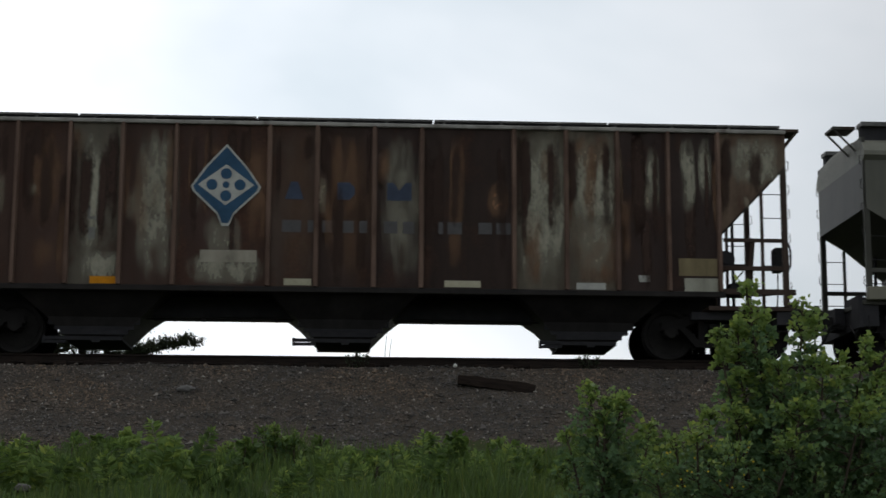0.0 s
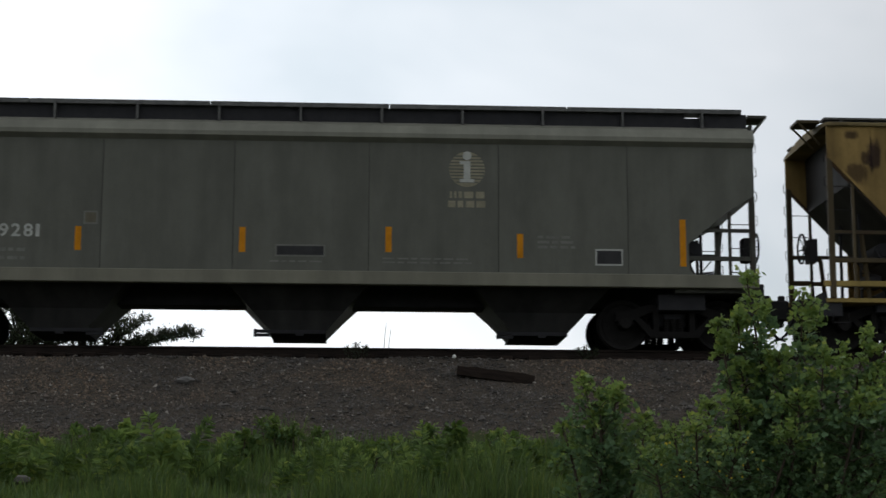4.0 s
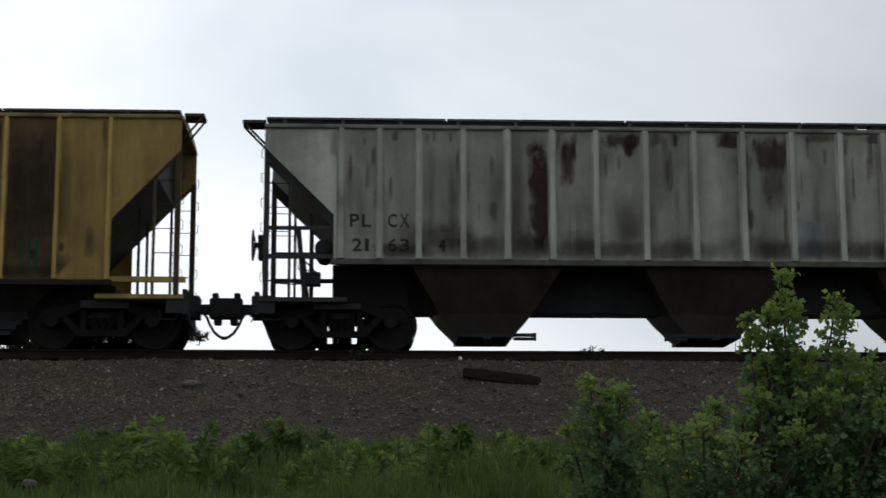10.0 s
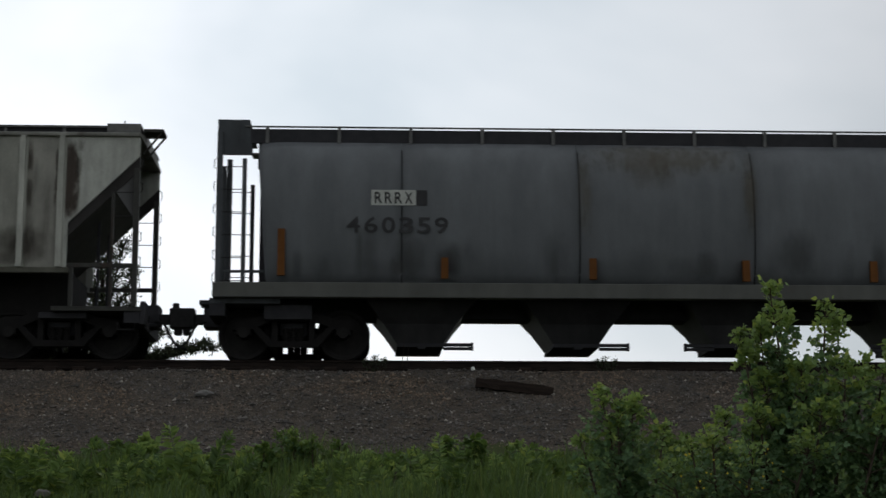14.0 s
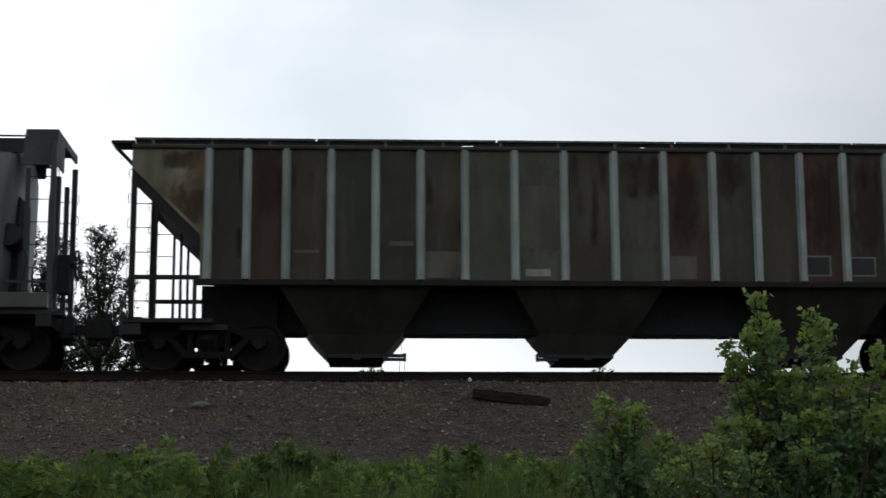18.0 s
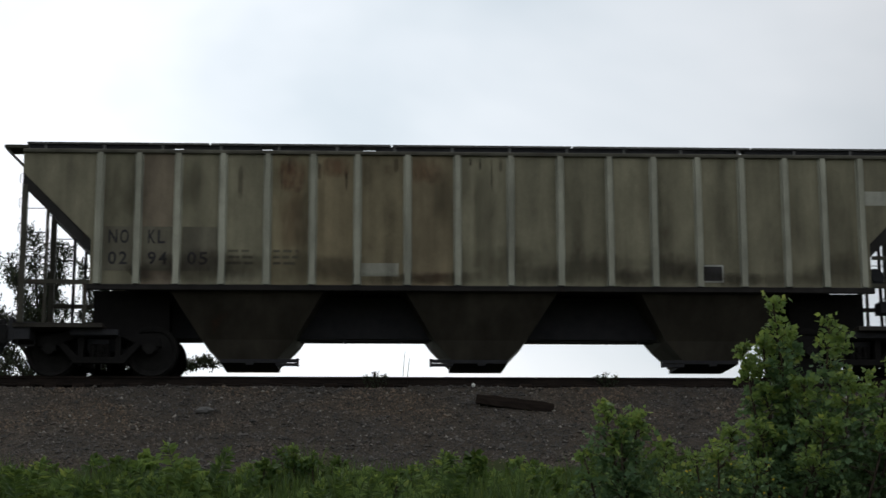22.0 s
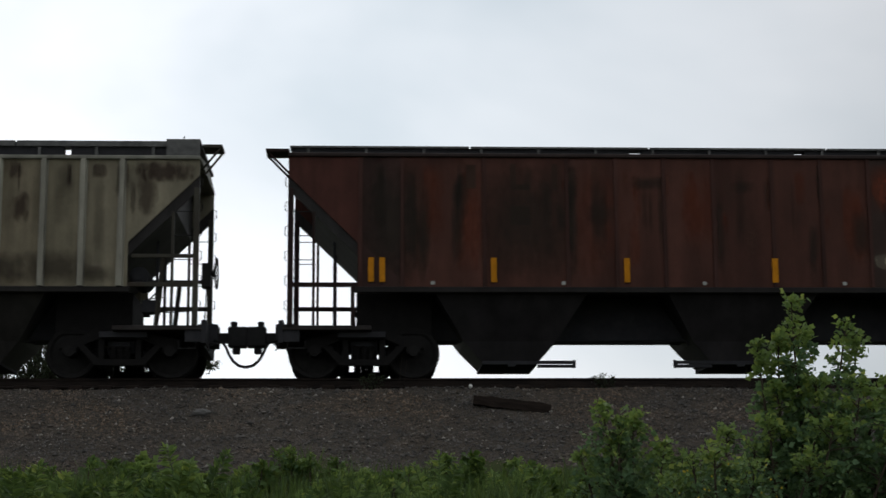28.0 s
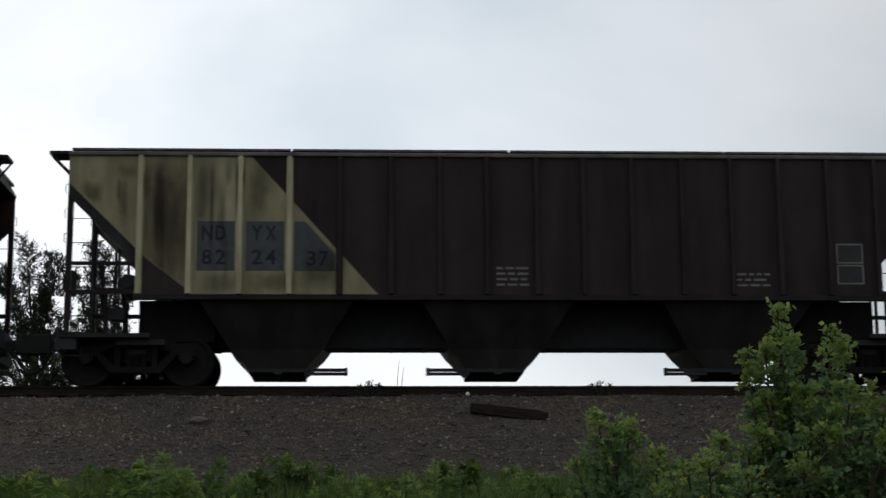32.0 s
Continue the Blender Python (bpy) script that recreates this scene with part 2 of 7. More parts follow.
def tube(bm, pts, r, n=6):
    """A round bar through the points; r is one radius or one for each point."""
    pts = [Vector(p) for p in pts]
    rr = r if isinstance(r, (list, tuple)) else [r] * len(pts)
    rings = []
    for i, p in enumerate(pts):
        d = (pts[min(i + 1, len(pts) - 1)] - pts[max(i - 1, 0)]).normalized()
        side = d.cross(Vector((0, 0, 1)) if abs(d.z) < 0.9 else Vector((1, 0, 0))).normalized()
        up = side.cross(d)
        rings.append([p + (side * math.cos(a) + up * math.sin(a)) * rr[i] for a in (2 * math.pi * k / n for k in range(n))])
    loft(bm, rings)


def disc(bm, c, axis, r0, r1, w, n=24):
    """A thick ring or, with r0 = 0, a disc of width w round an axis 'x' or 'y'."""
    rings = []
    prof = ((r0, -w / 2), (r1, -w / 2), (r1, w / 2), (r0, w / 2)) if r0 > 0 else ((r1, -w / 2), (r1, w / 2))
    for k in range(n):
        a = 2 * math.pi * k / n
        row = []
        for r, h in prof:
            u, v = r * math.cos(a), r * math.sin(a)
            row.append(Vector((c[0] + h, c[1] + u, c[2] + v)) if axis == "x" else Vector((c[0] + u, c[1] + h, c[2] + v)))
        rings.append([bm.verts.new(p) for p in row])
    m = len(prof)
    for k in range(n):
        a, b = rings[k], rings[(k + 1) % n]
        for i in range(m if r0 > 0 else m - 1):
            bm.faces.new((a[i], a[(i + 1) % m], b[(i + 1) % m], b[i]))
    if r0 <= 0:
        bm.faces.new([r[0] for r in rings][::-1]), bm.faces.new([r[1] for r in rings])


def mesh_of(name, bm, mat, bevel=0.0, smooth=False):
    if bevel:
        bmesh.ops.bevel(bm, geom=bm.edges[:], offset=bevel, segments=1, affect="EDGES")
    bmesh.ops.recalc_face_normals(bm, faces=bm.faces[:])
    me = bpy.data.meshes.new(name)
    bm.to_mesh(me)
    bm.free()
    me.materials.append(mat)
    if smooth:
        me.shade_smooth()
    return me


def part(name, bm, mat, parent, label="", bevel=0.0, smooth=False, color=None, at=(0, 0, 0)):
    """Links a bmesh as one mesh object under a thing or a part."""
    return piece(name, mesh_of(name, bm, mat, bevel, smooth), parent, at, label, color)


def piece(name, me, parent, at=(0, 0, 0), label="", color=None, turn=None):
    ob = new(name, me)
    ob.parent = parent
    ob.location = at
    if turn:
        ob.rotation_euler = turn
    if color:
        ob.color = color
    if label:
        tagged(ob, label)
    return ob


def made(fn, *a):
    bm = bmesh.new()
    fn(bm, *a)
    return bm


def boxes(*dims):
    bm = bmesh.new()
    for d in dims:
        box(bm, *d)
    return bm


def tubes(*lines, r=0.012, n=6):
    bm = bmesh.new()
    for pts in lines:
        tube(bm, pts, r, n)
    return bm


def text_mesh(body, height, mat, squeeze=1.0):
    cu = bpy.data.curves.new("stencil", "FONT")
    cu.body, cu.size, cu.extrude, cu.align_x = body, height / 0.69, 0.0015, "LEFT"
    cu.resolution_u, cu.offset = 3, 0.006
    ob = new("stencil", cu)
    me = bpy.data.meshes.new_from_object(ob.evaluated_get(bpy.context.evaluated_depsgraph_get()))
    bpy.data.objects.remove(ob)
    me.transform(Matrix.Diagonal((squeeze, 1, 1, 1)) @ Matrix.Identity(4))
    me.transform(Matrix.Rotation(radians(90), 4, "X"))
    me.materials.clear()
    me.materials.append(mat)
    return me


def stencil(body, x0, x1, z0, z1, mat, parent, y, label="stencilled character"):
    """Writing on the near side, character by character, spread over the given width."""
    wide = [{"1": 0.42, "I": 0.24, "-": 0.5}.get(ch, 1.0) for ch in body]
    gap = 0.30
    unit = (x1 - x0) / (sum(wide) + gap * (len(body) - 1))
    x = x0
    for ch, w in zip(body, wide):
        me = text_mesh(ch, z1 - z0, mat)
        xs = [v.co.x for v in me.vertices]
        me.transform(Matrix.Diagonal((w * unit / (max(xs) - min(xs)), 1, 1, 1)))
        piece("stencil_character", me, parent, (x - min(v.co.x for v in me.vertices), y, z0), label)
        x += unit * (w + gap)


def plate(name, x0, x1, z0, z1, mat, parent, y, label="", color=None, thick=0.004):
    return part(name, boxes((x0, x1, y - thick, y, z0, z1)), mat, parent, label, color=color)


# ================= the freight cars =================
GAUGE = 0.755
WHEEL_R = 0.457


def wheelset_mesh():
    bm = bmesh.new()
    for s in (-1, 1):
        # tread, flange on the inside, dished plate and hub
        prof = ((0.10, -0.075), (0.10, 0.02), (0.36, 0.0), (0.40, 0.045), (WHEEL_R, 0.065), (WHEEL_R + 0.004, -0.045), (WHEEL_R + 0.028, -0.055), (WHEEL_R + 0.022, -0.075), (0.38, -0.07), (0.34, -0.03))
        n = 32
        rings = [[bm.verts.new((r * math.cos(2 * math.pi * k / n), s * (GAUGE + h), r * math.sin(2 * math.pi * k / n))) for r, h in prof] for k in range(n)]
        for k in range(n):
            a, b = rings[k], rings[(k + 1) % n]
            for i in range(len(prof)):
                j = (i + 1) % len(prof)
                bm.faces.new((a[i], a[j], b[j], b[i]))
        disc(bm, (0, s * 1.06, 0), "y", 0, 0.10, 0.12, 12)
        for k in range(3):
            a = 2 * math.pi * k / 3
            disc(bm, (0.055 * math.cos(a), s * 1.125, 0.055 * math.sin(a)), "y", 0, 0.014, 0.02, 6)
    disc(bm, (0, 0, 0), "y", 0, 0.085, 2.05, 12)
    return mesh_of("wheelset", bm, WHEEL, smooth=False)


def side_frame_mesh():
    bm = bmesh.new()
    top = [(-1.08, 0.50), (-1.06, 0.66), (-0.80, 0.70), (-0.45, 0.80), (0.45, 0.80), (0.80, 0.70), (1.06, 0.66), (1.08, 0.50), (0.74, 0.52), (0.42, 0.66), (-0.42, 0.66), (-0.74, 0.52)]
    low = [(-0.76, 0.56), (-0.44, 0.20), (0.44, 0.20), (0.76, 0.56), (0.62, 0.56), (0.36, 0.31), (-0.36, 0.31), (-0.62, 0.56)]
    prism(bm, top, -0.09, 0.09)
    prism(bm, low, -0.085, 0.085)
    for s in (-1, 1):
        box(bm, s * 0.33 - 0.05, s * 0.33 + 0.05, -0.08, 0.08, 0.29, 0.68)
        box(bm, s * 0.89 - 0.13, s * 0.89 + 0.13, -0.10, 0.10, 0.42, 0.62)
    return mesh_of("side_frame", bm, TRUCKM)


def spring_mesh():
    bm = bmesh.new()
    pts = [(0.06 * math.cos(a), 0.06 * math.sin(a), 0.30 + 0.22 * a / (10 * math.pi)) for a in (k * math.pi / 4 for k in range(41))]
    tube(bm, pts, 0.014, 5)
    tube(bm, [(0, 0, 0.24), (0, 0, 0.54)], 0.052, 8)
    return mesh_of("spring", bm, TRUCKM)


WHEELSET, SIDE_FRAME, SPRING = wheelset_mesh(), side_frame_mesh(), spring_mesh()
RUNG = mesh_of("rung", tubes([(0, 0, 0), (0.42, 0, 0)], r=0.009, n=5), BLACK)
GRAB = mesh_of("grab_iron", tubes([(0, 0, 0.09), (-0.045, -0.01, 0.085), (-0.05, -0.01, -0.06), (-0.015, 0, -0.09)], r=0.008, n=5), BLACK)
WHEELSETS = []


def truck(parent, x):
    bm = boxes((-0.24, 0.24, -0.90, 0.90, 0.42, 0.66), (-0.16, 0.16, -0.98, 0.98, 0.50, 0.64), (-0.16, 0.16, -0.25, 0.25, 0.64, 0.90))
    tr = part("truck", bm, UNDER, parent, "dark cast steel four-wheel truck", at=(x, 0, -DROP))
    for s in (-1, 1):
        piece("side_frame", SIDE_FRAME, tr, (0, s * 1.0, 0))
        for dx in (-0.125, 0.0, 0.125):
            piece("spring", SPRING, tr, (dx, s * 1.0, 0.01))
        w = piece("wheelset", WHEELSET, tr, (s * 0.89, 0, WHEEL_R))
        WHEELSETS.append(w)
        part("brake_beam", boxes((s * 0.40 - 0.04, s * 0.40 + 0.04, -0.7, 0.7, 0.28, 0.38), (s * 0.40 - 0.03, s * 0.40 + 0.03, -0.74, -0.62, 0.20, 0.50), (s * 0.40 - 0.03, s * 0.40 + 0.03, 0.62, 0.74, 0.20, 0.50), (-0.02, 0.02, -0.30, -0.26, 0.30, 0.40)), UNDER, tr)
    return tr


def brake_wheel(parent, u, sx, z, y=-0.45):
    w = part("brake_wheel", made(disc, (0, 0, 0), "x", 0.262, 0.29, 0.03, 24), BLACK, parent, "black hand brake wheel", at=(u, y, z))
    me = mesh_of("spoke", tubes([(sx * 0.07, 0, 0), (0, 0.275, 0)], r=0.012, n=5), BLACK)
    for k in range(6):
        piece("spoke", me, w, turn=(math.pi * k / 3, 0, 0))
    part("hub", made(disc, (sx * 0.08, 0, 0), "x", 0, 0.05, 0.12, 10), BLACK, w)
    return w


def car_end(car, end, half, S):
    """Everything at one end of a car. end: -1 is the left end, 1 the right. u runs from the end inwards."""
    def X(u):
        return end * (half - u)
    col = S["color"]
    # End ironwork is coloured below the car paint, as a silhouette on the sky.
    silhouette_col = tuple(0.55 * c for c in S.get("end_color", col)[:3]) + (0.45,)
    zt, zs1, zs2, xs, deck = S["top"], S["zs1"], S["zs2"], S["xs"], S.get("deck", 1.05)
    brake = (S["brake"] if isinstance(S["brake"], (tuple, list)) else (S["brake"],))
    has_brake = end in brake
    pz = S["walk_z"] - 0.02
    slope = (zs1 - zs2) / xs
    over = 0.36 if end > 0 else 0.43

    def zslope(u):
        return zs1 - slope * u

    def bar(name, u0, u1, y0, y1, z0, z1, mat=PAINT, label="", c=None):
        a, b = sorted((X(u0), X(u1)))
        return part(name, boxes((a, b, y0, y1, z0, z1)), mat, car, label, bevel=0.006, color=c or silhouette_col)

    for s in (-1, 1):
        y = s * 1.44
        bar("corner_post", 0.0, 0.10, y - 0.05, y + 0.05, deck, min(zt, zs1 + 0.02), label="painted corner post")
        ladder = part("ladder", boxes((min(X(0.44), X(0.49)), max(X(0.44), X(0.49)), y - 0.03, y + 0.03, deck, zslope(0.46) + 0.04)), PAINT, car, "end ladder with round rungs", color=silhouette_col)
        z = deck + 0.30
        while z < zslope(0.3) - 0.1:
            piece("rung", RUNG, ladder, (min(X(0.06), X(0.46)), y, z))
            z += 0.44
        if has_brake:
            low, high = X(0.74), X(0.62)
            part("slope_brace", tubes([(low, s * 1.36, deck), (high, s * 1.36, min(2.2, zslope(0.62)))], r=0.045, n=4), PAINT, car, "slanting brace under the slope sheet", color=silhouette_col)
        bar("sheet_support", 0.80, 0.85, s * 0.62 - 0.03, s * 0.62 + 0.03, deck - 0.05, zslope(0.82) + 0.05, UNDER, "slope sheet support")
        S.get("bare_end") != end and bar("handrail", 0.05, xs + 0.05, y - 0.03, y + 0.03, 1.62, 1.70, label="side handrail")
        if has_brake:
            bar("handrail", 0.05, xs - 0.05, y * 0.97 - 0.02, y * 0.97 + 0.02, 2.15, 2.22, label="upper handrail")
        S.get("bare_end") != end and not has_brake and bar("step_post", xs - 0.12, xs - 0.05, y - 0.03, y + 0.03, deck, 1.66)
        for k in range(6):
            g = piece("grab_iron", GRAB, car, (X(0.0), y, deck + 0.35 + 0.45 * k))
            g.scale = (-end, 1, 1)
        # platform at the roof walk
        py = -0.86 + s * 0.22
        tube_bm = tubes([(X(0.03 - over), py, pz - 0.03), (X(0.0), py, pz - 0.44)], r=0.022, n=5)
        part("platform_brace", tube_bm, PAINT, car, color=silhouette_col)
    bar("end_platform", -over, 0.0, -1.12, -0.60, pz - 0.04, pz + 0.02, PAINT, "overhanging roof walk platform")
    bar("deck", -0.08, xs + 0.25, -1.44, 1.44, deck - 0.08, deck, PAINT, "end deck", S.get("deck_color", silhouette_col))
    bar("end_sill", -0.06, 0.22, -1.40, 1.40, 0.64, deck - 0.082, UNDER, "dark end sill")
    bar("end_step", -0.15, -0.062, -1.40, -0.95, 0.62, deck + 0.10, UNDER, "folded crossover step")
    if "sill_bar" in S:
        for s in (-1, 1):
            bar("sill_bar", -0.12, xs + 0.05, s * 1.44 - 0.04, s * 1.44 + 0.04, S["sill_bar"] - 0.05, S["sill_bar"] + 0.05, PAINT, "side sill carried on to the car end", S.get("deck_color", silhouette_col))
    bar("striker", -0.26, 0.10, -0.26, 0.26, 0.72, 1.12, UNDER, "coupler striker block")
    # An added dark block fills the shadowed hollow between body and truck.
    S["bottom"] > 1.1 and "posts" in S and bar("shear_plate", xs - 0.02, 2.6, -0.80, 0.80, deck - 0.075, S["bottom"] + 0.01, TRUCKM, "added dark block for the shadow over the truck")
    bar("bolster", 0.9, 1.75, -1.25, 1.25, 0.74, deck - 0.085, UNDER, "body bolster")
    # coupler and hose
    cp = bar("coupler", -0.64, -0.12, -0.09, 0.09, 0.80, 0.98, BLACK, "black knuckle coupler")
    a, b = sorted((X(-0.79), X(-0.44)))
    part("knuckle", boxes((a, b, -0.17, 0.15, 0.72, 1.09), (min(X(-0.66), X(-0.52)), max(X(-0.66), X(-0.52)), -0.1, 0.1, 0.60, 0.74), (min(X(-0.60), X(-0.48)), max(X(-0.60), X(-0.48)), -0.06, 0.06, 1.08, 1.20)), BLACK, cp, bevel=0.02)
    hose = [(X(-0.20), -0.34, 0.81), (X(-0.36), -0.36, 0.77), (X(-0.42), -0.36, 0.69), (X(-0.48), -0.36, 0.55), (X(-0.56), -0.36, 0.42), (X(-0.66), -0.35, 0.34), (X(-0.79), -0.34, 0.31)]
    part("air_hose", tubes(hose, r=0.029, n=6), RUBBER, car, "black rubber air hose")
    lever = [(X(-0.12), -1.35, 0.80), (X(-0.14), -1.30, 0.62), (X(-0.2), -1.28, 0.50), (X(-0.14), -0.8, 0.72), (X(-0.3), -0.2, 0.74)]
    part("uncoupling_lever", tubes(lever, r=0.011, n=5), BLACK, car, "thin uncoupling lever")
    stirrup = [(X(0.02), -1.44, deck - 0.28), (X(0.02), -1.44, 0.52), (X(0.32), -1.44, 0.52), (X(0.32), -1.44, deck - 0.28)]
    part("stirrup_step", tubes(stirrup, r=0.012, n=5), BLACK, car, "bent bar stirrup step")
    if has_brake:
        w = brake_wheel(car, X(-0.24), end * -1, 2.03)
        bar("brake_gear_box", -0.14, 0.02, -0.62, -0.30, 1.76, 2.20, BLACK, "hand brake gear housing")
        chain = [(X(-0.06), -0.45, 1.76), (X(-0.05), -0.46, 1.4), (X(-0.02), -0.45, deck)]
        part("brake_chain", tubes(chain, r=0.013, n=5), BLACK, car, "hanging brake chain")
        tank = bmesh.new()
        for r, w0 in ((0.17, 0.9), (0.14, 1.0), (0.09, 1.06)):
            disc(tank, (X(1.08), -0.72, 1.86), "y", 0, r, w0, 18)
        part("air_reservoir", tank, UNDER, car, "dark cylindrical air reservoir")
        bar("brake_valve", 0.72, 1.02, -1.2, -0.85, 1.20, 1.42, UNDER, "brake control valve")
        pipes = tubes([(X(0.95), -1.25, 1.42), (X(0.62), -1.25, 1.46), (X(0.58), -1.25, 1.72), (X(0.9), -1.25, 1.75)],
                      [(X(1.0), -1.1, 1.25), (X(0.5), -1.15, 1.20), (X(0.2), -1.2, 1.22)], [(X(0.95), -1.0, 1.42), (X(0.7), -0.9, 1.70)], r=0.013, n=5)
        part("brake_pipe", pipes, BLACK, car, "bent brake pipes")
    truck(car, X(S["truck"][end > 0]))


def hopper_bays(car, half, S):
    zb = S["bottom"]
    for g, side in zip(S["gates"], S.get("handles", (1, -1, -1))):
        x = g - half
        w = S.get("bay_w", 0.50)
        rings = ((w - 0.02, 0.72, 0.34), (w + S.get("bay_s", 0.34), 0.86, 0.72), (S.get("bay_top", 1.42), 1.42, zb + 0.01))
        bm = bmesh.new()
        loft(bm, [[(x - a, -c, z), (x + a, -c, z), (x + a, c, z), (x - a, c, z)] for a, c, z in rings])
        # Bay colours sit far below the body paint; underbody shade is mixed in.
        bay = part("hopper_bay", bm, PAINT, car, "grimy sloping discharge hopper with underbody shade in its colour", color=S.get("bay_color", (0.05, 0.045, 0.04, 0.5)))
        if S.get("steps"):
            for k, (wide, z0, z1) in enumerate(((0.60, 0.41, 0.495), (0.71, 0.497, 0.59), (0.82, 0.592, 0.70))):
                part("outlet_frame", boxes((x - wide, x + wide, -0.80, -0.74, z0, z1)), UNDER, bay, "stepped outlet frame")
        gate = part("outlet_gate", boxes((x - w, x + w, -0.78, 0.78, 0.31, 0.375), (x - 0.04, x + 0.10, -0.80, -0.70, 0.27, 0.32)), UNDER, bay, "sliding outlet gate")
        hx = x + side * w
        long = S.get("handle_len", 0.42)
        bars = boxes((min(hx, hx + side * long), max(hx, hx + side * long), -0.78, -0.72, 0.322, 0.38),
                     (min(hx, hx + side * long), max(hx, hx + side * long), -0.78, -0.72, 0.255, 0.308),
                     (min(hx + side * long, hx + side * (long - 0.05)), max(hx + side * long, hx + side * (long - 0.05)), -0.79, -0.71, 0.25, 0.39))
        part("gate_rack", bars, UNDER, bay, "rack bars of the gate")


def hang_pipes(car, half, S):
    """The brake line and small hangers under the centre sill."""
    pts = [(-half + 3.0 + k * 0.5, -0.42, 0.765 + 0.012 * math.sin(k * 1.7)) for k in range(int((2 * half - 6) / 0.5) + 1)]
    part("brake_line", tubes(pts, r=0.014, n=5), BLACK, car, "brake line under the sill")
    me = mesh_of("pipe_hanger", boxes((0, 0.06, -0.44, -0.40, 0.71, 0.785)), BLACK)
    rnd = random.Random(int(half * 1000))
    for k in range(7):
        piece("pipe_hanger", me, car, (-half + 4.5 + rnd.random() * (2 * half - 9), 0, 0))


def clip_poly(poly, a, b):
    """The part of a polygon on the left of the line from a to b."""
    def d(p):
        return (b[0] - a[0]) * (p[1] - a[1]) - (b[1] - a[1]) * (p[0] - a[0])
    out = []
    for p, q in zip(poly, poly[1:] + poly[:1]):
        dp, dq = d(p), d(q)
        if dp >= 0:
            out.append(p)
        if dp * dq < 0:
            f = dp / (dp - dq)
            out.append((p[0] + f * (q[0] - p[0]), p[1] + f * (q[1] - p[1])))
    return out


CARS = []


def covered_hopper(S):
    half = S["length"] / 2
    car = tagged(new("covered_hopper_car"), S["label"], "train car", "cars of the freight train")
    CARS.append((car, S["left"] + half))
    rnd = random.Random(int(S["left"] * 10) + 7)
    zt, zb, zs1, zs2, xs, L = S["top"], S["bottom"], S["zs1"], S["zs2"], S["xs"], S["length"]
    col = S["color"]

    def shade(c, amount=0.08):
        f = 1 + rnd.uniform(-amount, amount)
        return (c[0] * f, c[1] * f, c[2] * f, min(1, max(0, c[3] + rnd.uniform(-0.08, 0.08))))
    # solid inner body, near black: dirt and the shade under the slopes together
    deep = xs * (zs1 - zb - 0.02) / (zs1 - zs2)
    inset, lift = 0.42, S.get("lift", 0.12)
    zi = zs1 - inset * (zs1 - zs2) / xs
    core = [(-half + inset, zt), (-half + inset, zi), (-half + deep, zb + 0.02), (half - deep, zb + 0.02), (half - inset, zi), (half - inset, zt)]
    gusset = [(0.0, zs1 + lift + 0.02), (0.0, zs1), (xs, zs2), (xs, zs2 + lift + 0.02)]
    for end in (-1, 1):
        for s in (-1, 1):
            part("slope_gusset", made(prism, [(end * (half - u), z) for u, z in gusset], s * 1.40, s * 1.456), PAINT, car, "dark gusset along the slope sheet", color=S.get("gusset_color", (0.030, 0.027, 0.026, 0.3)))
    part("body", made(prism, core, -1.46, 1.46), PAINT, car, S.get("body_label", "steel hopper body, near black with dirt and underside shade"), color=S.get("core_color", (0.030, 0.028, 0.027, 0.3)))
    # side sheets between the posts
    posts = sorted([p for p in S["posts"]] + [L - p for p in S["posts"]])
    lines = [0.0] + posts + [L]
    for k, (a, b) in enumerate(zip(lines, lines[1:])):
        poly = [(a + 0.006, zt - 0.006), (b - 0.006, zt - 0.006), (b - 0.006, zb), (a + 0.006, zb)]
        if a < xs:
            poly = [(0.006, zt - 0.006), (b - 0.006, zt - 0.006), (b - 0.006, zb), (xs, zb), (xs, zs2 + lift), (0.006, zs1 + lift)]
        if b > L - xs:
            poly = [(a + 0.006, zt - 0.006), (L - 0.006, zt - 0.006), (L - 0.006, zs1 + lift), (L - xs, zs2 + lift), (L - xs, zb), (a + 0.006, zb)]
        c = S.get("panels", {}).get(k, col)
        cuts = [(poly, c)]
        if "diagonal" in S:
            (p, q, dark) = S["diagonal"]
            cuts = [(clip_poly(poly, q, p), c), (clip_poly(poly, p, q), dark)]
        for shape, cc in cuts:
            if len(shape) < 3:
                continue
            shape = [(x - half, z) for x, z in shape]
            cx = sum(x for x, z in shape) / len(shape)
            shape = [(x - cx, z) for x, z in shape]
            for s in (-1, 1):
                part("side_panel", made(prism, shape, s * 1.458, s * 1.492), PAINT, car, color=shade(cc), at=(cx, 0, 0))
    # side posts: a hat section in two lengths
    w = S.get("post_w", 0.05)
    zj = zb + 0.34 * (zt - zb)
    pd = S.get("post_d", 0.075)
    bm = boxes((-w, w, -1.492 - pd, -1.488, zj, zt - 0.05), (-w * 1.12, w * 1.12, -1.492 - pd * 1.12, -1.488, zb + 0.02, zj + 0.03),
               (-w * 1.7, w * 1.7, -1.500, -1.488, zb + 0.02, zt - 0.04))
    bmesh.ops.recalc_face_normals(bm, faces=bm.faces[:])
    post_me = mesh_of("side_post", bm, PAINT)
    pcol = S.get("post_color", col)
    for x in posts:
        tone = shade(S["diagonal"][2] if "diagonal" in S and x > 4.6 else pcol, 0.06)
        for s in (-1, 1):
            piece("side_post", post_me, car, (x - half, 0, 0), color=tone, turn=None if s < 0 else (0, 0, math.pi))
    # chords, roof and walkways
    top_col = S.get("chord_color", col)
